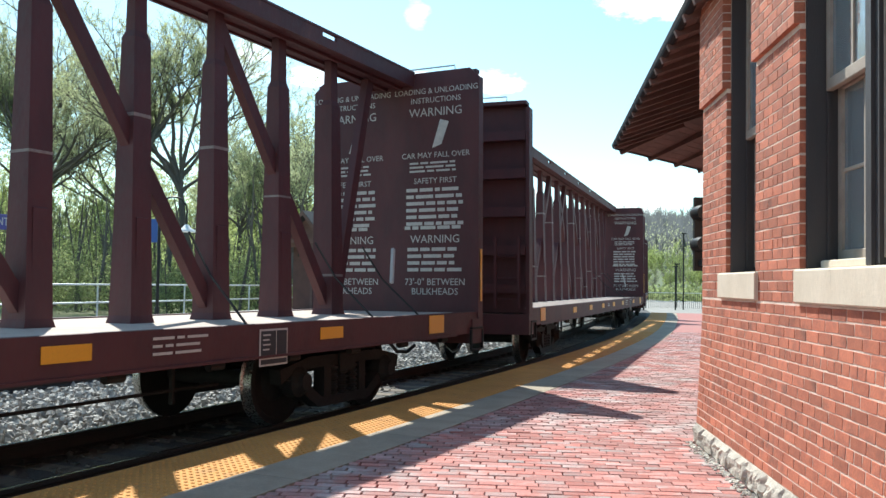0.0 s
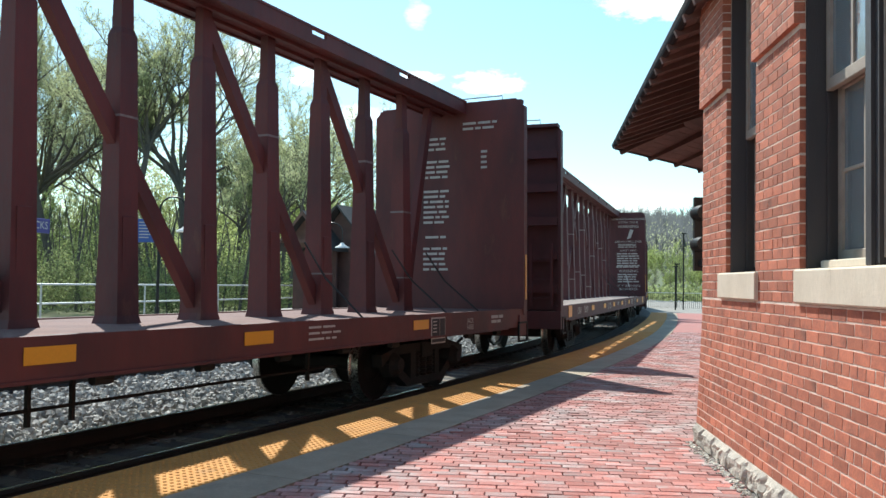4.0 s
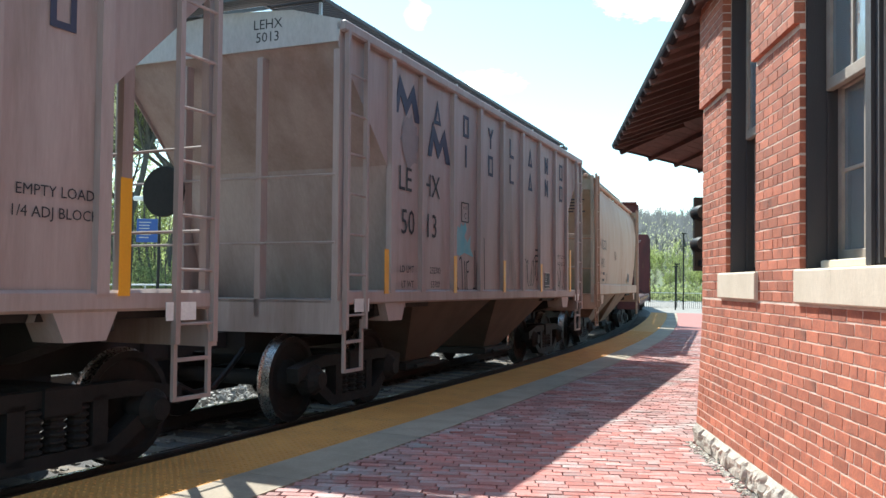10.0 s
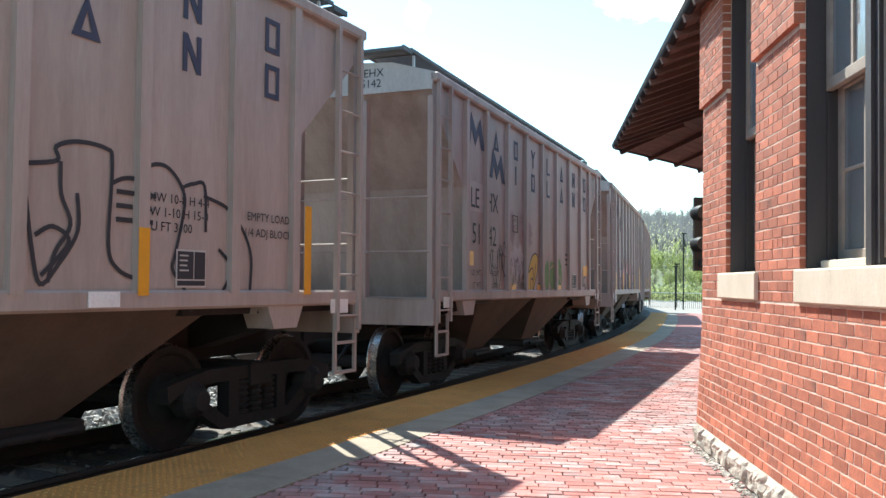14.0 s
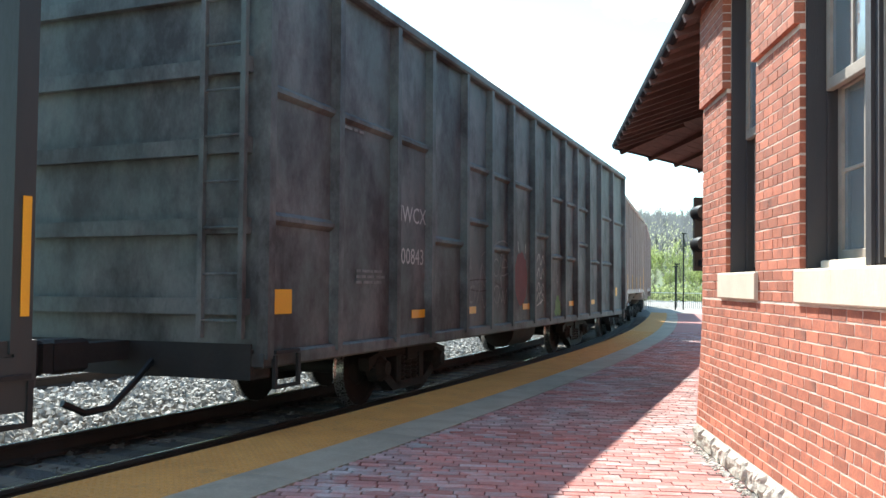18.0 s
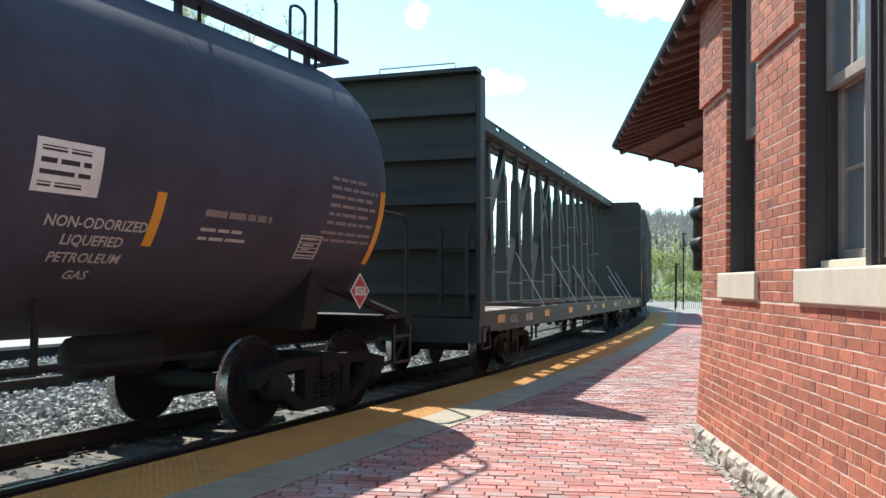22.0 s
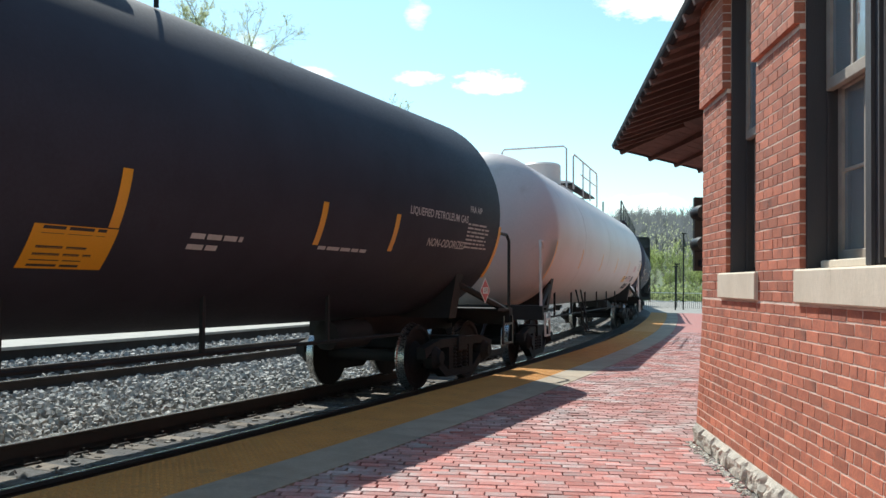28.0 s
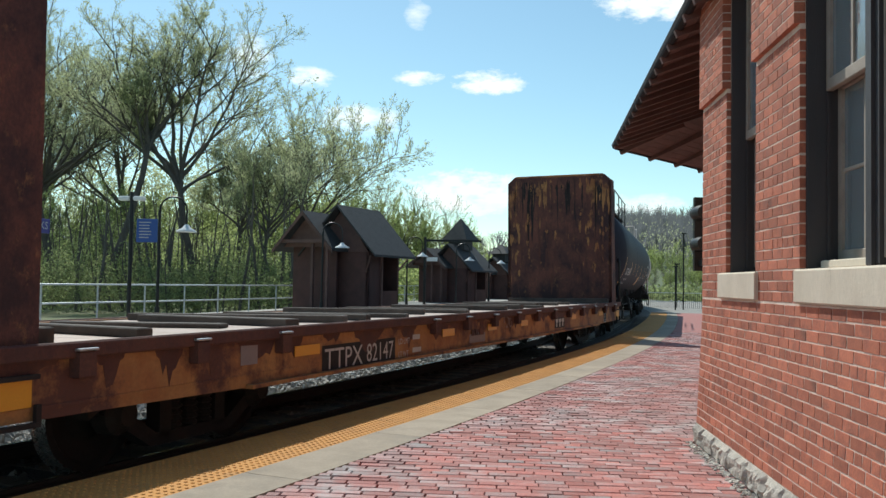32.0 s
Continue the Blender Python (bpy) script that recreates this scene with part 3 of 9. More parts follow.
def stones(name, count, s0, s1, o0, o1, z, size, power=1.6, material=BALLAST):
    v, fa = [], []
    for i in range(count):
        s = s0 + (s1 - s0) * rng.random() ** power
        o = rng.uniform(o0, o1)
        q = base * (1 + rng.uniform(-0.35, 0.35, base.shape)) * (size * rng.uniform(0.6, 1.35)) * np.array([1.2, 1.0, 0.8])
        a, b = rng.uniform(0, 6.28, 2)
        ca, sa, cb, sb = math.cos(a), math.sin(a), math.cos(b), math.sin(b)
        q = q @ np.array([[ca, -sa, 0], [sa, ca, 0], [0, 0, 1]]) @ np.array([[1, 0, 0], [0, cb, -sb], [0, sb, cb]])
        c = at(s, o, z + rng.uniform(-0.035, 0.035))
        q += np.array(c)
        k = len(v)
        v += [tuple(p) for p in q]
        fa += [tuple(j + k for j in f) for f in faces8]
    me = bpy.data.meshes.new(name)
    me.from_pydata(v, [], fa)
    me.materials.append(material)
    ob = new(name, me)
    return tagged(ob, "loose crushed grey ballast stones between the rails", "ballast", kind="stuff")


stones("ballast", 31000, -7, 45, -4.65, -0.86, -0.275, 0.044)
stones("ballast", 4600, -7, 30, -0.66, 0.66, -0.338, 0.048, 1.6, BALLAST_MID)
stones("ballast", 2600, -7, 25, 0.86, 1.55, -0.312, 0.045, 1.6, BALLAST_SHADED)
stones("ballast", 5000, -2, 60, -7.5, -4.7, -0.29, 0.060, 1.2)
stones("ballast", 4200, -2, 60, -7.5, -6.6, -0.14, 0.055, 1.2)
# same darkened bed colour, as shade among the heaped stones
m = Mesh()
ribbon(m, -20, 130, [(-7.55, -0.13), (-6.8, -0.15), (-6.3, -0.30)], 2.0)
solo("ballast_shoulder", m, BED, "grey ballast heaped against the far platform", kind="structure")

# far platform
m = Mesh()
ribbon(m, -20, 130, [(-7.5, 0.07), (-7.5, 0.13), (-8.5, 0.13), (-14.6, 0.13), (-14.6, -0.74)], 2.0)
solo("far_platform", m, CONC, "pale concrete platform on the far side of the tracks", kind="structure")
m = Mesh()
ribbon(m, -20, 130, [(-7.56, -0.74), (-7.56, 0.068), (-7.9, 0.068)], 2.0)
solo("far_platform_edge", m, EDGE_SHADE, "front face of the far platform, coloured near black for its shade", kind="structure")

# ---- station building ----
UP = 0.055          # upper wall face, set back behind the battered foot
def wall_box(m, a0, a1, y0, y1, z0, z1):
    return m.box(a0, a1, y0, y1, z0, z1)


W1A, W1B, W2A, W2B = 0.87, 1.73, 2.69, 4.55
FOOT, SILLZ, BAND, TOP = 0.18, 1.34, 3.11, 4.75
m = Mesh()
m.prism([(0.0005, 0.0), (UP + 0.0005, 1.15), (UP + 0.0005, SILLZ), (0.5, SILLZ), (0.5, 0.0)], "x", 0.004, 13.0)
wall_low = solo("wall_1", m, MORTAR, "red brick lower wall with battered foot and pale mortar", kind="structure", matrix=WALL)
m = Mesh()
wall_box(m, 0.003, W1A - 0.003, UP + 0.0006, 0.5, SILLZ, BAND)
pier_corner = solo("wall_2", m, MORTAR, "red brick corner pier beside the narrow window", kind="structure", matrix=WALL)
m = Mesh()
wall_box(m, W1B + 0.003, W2A - 0.003, UP + 0.0006, 0.5, SILLZ, BAND)
pier_mid = solo("wall_3", m, MORTAR, "red brick pier between two tall windows", kind="structure", matrix=WALL)
m = Mesh()
for a0, a1 in ((0.003, W1A - 0.003), (W1B + 0.003, W2A - 0.003), (W2B, 13.0)):
    wall_box(m, a0, a1, 0.0196, 0.5, BAND + 0.004, TOP)
wall_box(m, W1A, W1B, 0.03, 0.5, 4.35, TOP)
wall_box(m, W2A, W2B, 0.03, 0.5, 4.35, TOP)
wall_up = solo("wall_4", m, MORTAR, "red brick upper wall projecting above the belt course", kind="structure", matrix=WALL)
m = Mesh()
wall_box(m, W2B, 13.0, UP + 0.012, 0.5, SILLZ, BAND)
solo("wall_5", m, BRICK_J, "red brick wall beyond the windows", kind="structure", matrix=WALL)
m = Mesh()
wall_box(m, 0.0, 0.4, 0.5, 7.5, 0.0, TOP)
wall_box(m, 12.6, 13.0, 0.5, 7.5, 0.0, TOP)
wall_box(m, 0.0, 13.0, 7.5, 7.9, 0.0, TOP)
solo("wall_6", m, BRICK_J, "plain brick walls closing the station building", kind="structure", matrix=WALL)
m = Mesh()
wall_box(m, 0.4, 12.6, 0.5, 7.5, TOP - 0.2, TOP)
solo("ceiling", m, INSIDE, "station ceiling, coloured near black for an unlit room", kind="structure", matrix=WALL)
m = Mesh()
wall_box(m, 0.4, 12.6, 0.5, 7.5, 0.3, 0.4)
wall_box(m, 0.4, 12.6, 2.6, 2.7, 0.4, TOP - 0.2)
solo("floor", m, INSIDE, "floor and inner wall behind the windows, coloured near black as unlit", kind="structure", matrix=WALL)
m = Mesh()
m.prism([(-0.3, TOP), (4.0, TOP + 3.6), (8.3, TOP)], "x", -0.3, 13.3)
solo("roof", m, SLATE, "dark slate roof of the station", kind="structure", matrix=WALL)

# windows
def window(name, a0, a1, label, sash_a1):
    w = thing(name, label, "window", kind="structure", matrix=WALL)
    m = Mesh()
    m.box(a0, a0 + 0.03, UP + 0.035, 0.42, 1.56, 4.35)
    m.box(a0 + 0.03, a0 + 0.045, UP + 0.15, UP + 0.17, 1.56, 4.3)
    m.box(a1 - 0.03, a1, UP + 0.035, 0.42, 1.56, 4.35)
    m.box(a0 + 0.03, a1 - 0.03, UP + 0.035, 0.42, 4.29, 4.35)
    part("window_frame", m, WOODDARK, w, "black-painted box frame lining the deep reveal")
    m = Mesh()
    for y, z0, z1 in ((0.20, 2.66, 4.29), (0.27, 1.60, 2.72)):
        m = Mesh()
        b0, b1 = a0 + 0.04, sash_a1
        m.cham(b0, b0 + 0.06, y, y + 0.045, z0, z1, 0.006)
        m.cham(b1 - 0.06, b1, y, y + 0.045, z0, z1, 0.006)
        m.cham(b0 + 0.06, b1 - 0.06, y, y + 0.045, z0, z0 + 0.075, 0.006)
        m.cham(b0 + 0.06, b1 - 0.06, y, y + 0.045, z1 - 0.06, z1, 0.006)
        m.cham((b0 + b1) / 2 - 0.012, (b0 + b1) / 2 + 0.012, y + 0.005, y + 0.04, z0 + 0.075, z1 - 0.06, 0.004)
        m.cham(b0 + 0.06, b1 - 0.06, y + 0.008, y + 0.038, (z0 + z1) / 2 - 0.012, (z0 + z1) / 2 + 0.012, 0.004)
        sash = part("sash", m, SASHWOOD, w, "weathered brown sash")
        p = part("pane", Mesh().box(b0 + 0.06, b1 - 0.06, y + 0.018, y + 0.024, z0 + 0.075, z1 - 0.06), PANE, sash)
        p.visible_shadow = False
    return w


window("window_1", W1A, W1B, "narrow tall window in a deep black wooden frame", W1B - 0.04)
w2 = window("window_2", W2A, W2B, "tall paired window in deep black wooden frames", W2A + 0.82)
m = Mesh()
m.cham(W2A + 0.85, W2A + 1.02, 0.11, 0.42, 1.56, 4.29, 0.012)
m.cham(W2A + 0.90, W2A + 0.97, 0.09, 0.11, 1.56, 4.29, 0.006)
part("mullion", m, WOODDARK, w2, "heavy black mullion")
part("bead", Mesh().cham(W2A + 1.025, W2A + 1.045, 0.13, 0.16, 1.6, 4.25, 0.004), SASHWOOD, w2, "pale weathered bead")
part("sash", Mesh().cham(W2A + 1.06, W2B - 0.05, 0.24, 0.29, 1.6, 4.25, 0.006), WOODDARK, w2)
part("inner_sill", Mesh().cham(W2A + 0.06, W2A + 0.80, 0.16, 0.40, 1.562, 1.61, 0.006), SILLSTONE, w2, "grey wooden inner sill")


def rough_block(m, x0, x1, y0, y1, z0, z1, amp, nx=4, ny=2, nz=2):
    """A quarry-faced block: a box whose front is a bumpy grid."""
    grid = []
    for j in range(nz + 1):
        for i in range(nx + 1):
            x, z = x0 + (x1 - x0) * i / nx, z0 + (z1 - z0) * j / nz
            edge = i in (0, nx) or j in (0, nz)
            y = y0 + (0.008 if edge else -amp * random.uniform(0.3, 1.0))
            grid.append((x + (0 if i in (0, nx) else random.uniform(-1, 1) * (x1 - x0) * 0.08), y, z))
    k = len(grid)
    back = [(x0, y1, z0), (x1, y1, z0), (x1, y1, z1), (x0, y1, z1)]
    fs = [(j * (nx + 1) + i, j * (nx + 1) + i + 1, (j + 1) * (nx + 1) + i + 1, (j + 1) * (nx + 1) + i) for j in range(nz) for i in range(nx)]
    top = tuple(nz * (nx + 1) + i for i in range(nx + 1))
    fs.append(top + (k + 2, k + 3))
    fs.append(tuple(nz * 0 + i for i in range(nx, -1, -1)) + (k, k + 1))
    fs.append(tuple(j * (nx + 1) for j in range(nz + 1)) + (k + 3, k))
    fs.append(tuple(j * (nx + 1) + nx for j in range(nz, -1, -1)) + (k + 1, k + 2))
    m.add(grid + back, fs)
    return m


for name, a0, a1, lab in (("window_sill", 0.70, 1.80, "short stained sandstone sill"), ("window_sill", 2.665, 4.7, "long pale sandstone sill")):
    m = Mesh()
    m.cham(a0, a1, 0.024, 0.42, SILLZ + 0.004, 1.556, 0.012)
    solo(name, m, SILLSTONE, lab + " under a tall window", "window sill", kind="structure", matrix=WALL)
base_course = thing("foundation", "rough grey quarry-faced stone foundation course", "foundation", kind="structure", matrix=WALL)
a = -0.012
while a < 6.0:
    w = random.uniform(0.22, 0.55)
    part("stone", rough_block(Mesh(), a, a + w - 0.004, -0.008, 0.25, -0.02, FOOT - random.uniform(0.0, 0.004), 0.03, 9, 2, 5), STONE, base_course)
    a += w
# crumbled mortar and chips at its foot
m = Mesh()
for _ in range(600):
    a, d_, q_ = random.uniform(0.0, 4.5), abs(random.gauss(0, 0.04)), random.uniform(0.005, 0.016)
    m.box(-q_, q_, -q_ * 0.8, q_ * 0.8, -q_ * 0.4, q_ * 0.5, Matrix.Translation((a, -0.035 - d_, 0.004)) @ Matrix.Rotation(random.uniform(0, 6.28), 4, "Z") @ Matrix.Rotation(random.gauss(0, 0.5), 4, "X"))
solo("chips", m, RUBBLE, "crumbled stone and mortar chips along the foundation", "rubble", kind="stuff", matrix=WALL)

# eaves beyond the corner
EZ = 3.84
C = Vector((3.0, 15.0, EZ))
N = Vector((2.0, 6.3, EZ))
D = Vector((7.9, 20.45, EZ))


def soffit_face(p, q, inward, depth, rise, spacing, eaves, skew0=0.0, skew1=0.0):
    e = (q - p).normalized()
    L = (q - p).length
    up = Vector((0, 0, rise))
    nrm = e.cross(inward + up).normalized()
    if nrm.z < 0:
        nrm = -nrm
    cnt = int(depth / 0.14)
    for i in range(cnt):
        t0, t1 = i * 0.14, i * 0.14 + 0.132
        m = Mesh()
        pa, pb = p + (inward + up) * t0 + e * skew0 * t0, q + (inward + up) * t0 - e * skew1 * t0
        pc, pd = q + (inward + up) * t1 - e * skew1 * t1, p + (inward + up) * t1 + e * skew0 * t1
        m.add([pa, pb, pc, pd] + [v + nrm * 0.02 for v in (pa, pb, pc, pd)], [(0, 3, 2, 1), (4, 5, 6, 7), (0, 1, 5, 4), (1, 2, 6, 5), (2, 3, 7, 6), (3, 0, 4, 7)])
        part("soffit_board", m, SOFFIT, eaves)
    m = Mesh()
    pa, pb = p - inward * 0.05 + nrm * 0.025, q - inward * 0.05 + nrm * 0.025
    pc, pd = q + (inward + up) * depth - e * skew1 * depth + nrm * 0.025, p + (inward + up) * depth + e * skew0 * depth + nrm * 0.025
    m.add([pa, pb, pc, pd] + [v + nrm * 0.04 for v in (pa, pb, pc, pd)], [(0, 3, 2, 1), (4, 5, 6, 7), (0, 1, 5, 4), (1, 2, 6, 5), (2, 3, 7, 6), (3, 0, 4, 7)])
    part("roof_edge", m, SLATE, eaves)
    m = Mesh()
    f0, f1 = p - inward * 0.03, q - inward * 0.03
    m.add([f0, f1, f1 + inward * 0.045, f0 + inward * 0.045] + [v + Vector((0, 0, 0.06)) for v in (f0, f1, f1 + inward * 0.045, f0 + inward * 0.045)],
          [(0, 3, 2, 1), (4, 5, 6, 7), (0, 1, 5, 4), (1, 2, 6, 5), (2, 3, 7, 6), (3, 0, 4, 7)])
    part("fascia", m, ROOFDARK, eaves)
    part("gutter", Mesh().tube(p - inward * 0.012 + Vector((0, 0, 0.035)), q - inward * 0.012 + Vector((0, 0, 0.035)), 0.05, 8), ROOFDARK, eaves, smooth=True)
    t = 0.25
    while t < L - 0.1:
        o = p + e * t
        lim = depth
        if skew0 and t < skew0 * depth:
            lim = t / skew0
        if skew1 and L - t < skew1 * depth:
            lim = (L - t) / skew1
        if lim > 0.2:
            a0, b0 = o - inward * 0.06 - nrm * 0.004, o + (inward + up) * lim - nrm * 0.004
            m = Mesh()
            h = e * 0.035
            dn = -nrm * 0.10
            m.add([a0 - h, a0 + h, b0 + h, b0 - h, a0 - h + dn * 0.7, a0 + h + dn * 0.7, b0 + h + dn, b0 - h + dn],
                  [(0, 1, 2, 3), (4, 7, 6, 5), (0, 4, 5, 1), (1, 5, 6, 2), (2, 6, 7, 3), (3, 7, 4, 0)])
            part("rafter", m, SOFFIT, eaves)
        t += spacing


eaves = thing("eaves", "deep dark wooden eaves with exposed rafters and boards", "eaves", kind="structure")
e1 = (C - N).normalized()
in1 = Vector((e1.y, -e1.x, 0))
e2 = (D - C).normalized()
in2 = Vector((e2.y, -e2.x, 0))
half = math.tan(math.acos(max(-1, min(1, e1.dot(e2)))) / 2)
soffit_face(N, C, in1, 1.5, 0.38, 0.48, eaves, 0.0, half)
soffit_face(C, D, in2, 1.5, 0.38, 1.03, eaves, half, 0.0)
m = Mesh()
inner0, inner1, inner2 = N + in1 * 1.52, C + in1 * 1.52 - e1 * half * 1.52, D + in2 * 1.52
for p, q, i_ in ((WB + WD * 0.02 + Vector((1.2, 0, 0)), inner1 - Vector((0, 0, EZ)), in1), (inner1 - Vector((0, 0, EZ)), inner2 - Vector((0, 0, EZ)), in2)):
    p, q = Vector((p.x, p.y, 0)), Vector((q.x, q.y, 0))
    vs = [p, q, q + i_ * 0.3, p + i_ * 0.3]
    m.add(vs + [v + Vector((0, 0, 4.9)) for v in vs], [(0, 3, 2, 1), (4, 5, 6, 7), (0, 1, 5, 4), (1, 2, 6, 5), (2, 3, 7, 6), (3, 0, 4, 7)])
solo("wall_7", m, BRICK_J, "red brick wall set back under the eaves", kind="structure")

# two round hooded lamps beyond the corner
lampset = thing("platform_signal", "two round black hooded signal lamps beside the brick corner", "signal lamp", matrix=Matrix.Translation((2.413, 8.2, 0.137)) @ Matrix.Scale(0.937, 4))
part("bracket", Mesh().box(-0.02, 0.12, -0.03, 0.03, 1.55, 2.3), BLACKMETAL, lampset)
part("arm", Mesh().box(0.02, 0.06, -0.75, 0.03, 1.6, 1.66), BLACKMETAL, lampset)
for z in (2.14, 1.82):
    m = Mesh()
    m.lathe([(-0.16, 0.07), (-0.06, 0.082), (0.05, 0.087), (0.11, 0.06)], (0.04, 0.0, z), "y", 16)
    part("lamp_hood", m, BLACKMETAL, lampset, smooth=True)

# ---- far side of the tracks ----
def lamp_post(px, depth, height=3.75):
    t = thing("lamp_post", "slim black gooseneck platform lamp with a white shade", "lamp post", "lamps on the far platform", matrix=Matrix.Translation(((px - 784) / 1520 * depth, depth, 0.13)))
    m = Mesh()
    m.tube((0, 0, 0), (0, 0, height - 0.45), 0.05, 10, 0.04)
    m.tube((0, 0, 0), (0, 0, 0.45), 0.085, 10, 0.07)
    part("pole", m, BLACKMETAL, t, smooth=True)
    arc = [(0.40 - 0.40 * math.cos(x), 0, height - 0.45 + 0.40 * math.sin(x)) for x in [math.pi * i / 10 for i in range(11)]] + [(0.8, 0, height - 0.9)]
    part("gooseneck", Mesh().path(arc, 0.028, 8), BLACKMETAL, t, smooth=True)
    part("shade", Mesh().lathe([(height - 1.08, 0.30), (height - 1.04, 0.28), (height - 0.96, 0.12), (height - 0.86, 0.05)], (0.8, 0, 0), "z", 16), WHITEP, t, "white enamel shade", smooth=True)
    return t


for px, depth in ((281, 25.3), (571, 35.4), (721, 45.4), (808, 52.0), (866, 58.0)):
    lamp_post(px, depth)
sp = thing("sign_post", "dark post with a blue information sign and cameras", "sign", matrix=Matrix.Translation((-9.28, 25.5, 0.13)))
part("post", Mesh().tube((0, 0, 0), (0, 0, 3.85), 0.06, 10), BLACKMETAL, sp, smooth=True)
part("panel", Mesh().cham(0.18, 0.80, -0.05, -0.02, 2.35, 3.05, 0.008), BLUESIGN, sp, "blue sign panel")
m = Mesh()
for k in range(6):
    m.box(0.26, 0.26 + random.uniform(0.2, 0.42), -0.056, -0.0505, 2.93 - k * 0.09, 2.955 - k * 0.09)
part("sign_bars", m, LETTERW, sp)
for x in (-0.22, 0.22):
    part("camera_head", Mesh().cham(x - 0.16, x + 0.16, -0.08, 0.08, 3.58, 3.72, 0.03), WHITEP, sp, "white camera housing")
st = thing("station_sign", "purple station name sign on a dark post", "sign", matrix=frame_at(8.9, -12.5, 0.13, 0.12))
part("post", Mesh().tube((0, 0, 0), (0, 0, 2.75), 0.055, 10), BLACKMETAL, st, smooth=True)
part("panel", Mesh().cham(-2.3, 0.52, -0.06, -0.02, 2.42, 2.80, 0.01), PURPLESIGN, st, "purple name panel")
ln = part("lettering", text_mesh("POINT OF ROCKS", 0.20, LETTERW, align="RIGHT"), None, st,
          matrix=Matrix.Translation((0.45, -0.063, 2.53)) @ Matrix.Rotation(math.pi / 2, 4, "X"))
tagged(ln, kind="stuff")

fence = thing("fence", "galvanised two-rail pipe fence along the far platform", "fence", kind="structure")
s = -4.0
while s < 96:
    part("post", Mesh().tube(at(s, -13.6, 0.0), at(s, -13.6, 1.22), 0.03, 6), GALV, fence)
    s += 2.4
for z in (1.20, 0.66):
    m = Mesh()
    pts = [at(s_, -13.6, z) for s_ in np.arange(-4, 96, 2.4)]
    m.path(pts, 0.026, 6)
    part("rail", m, GALV, fence)


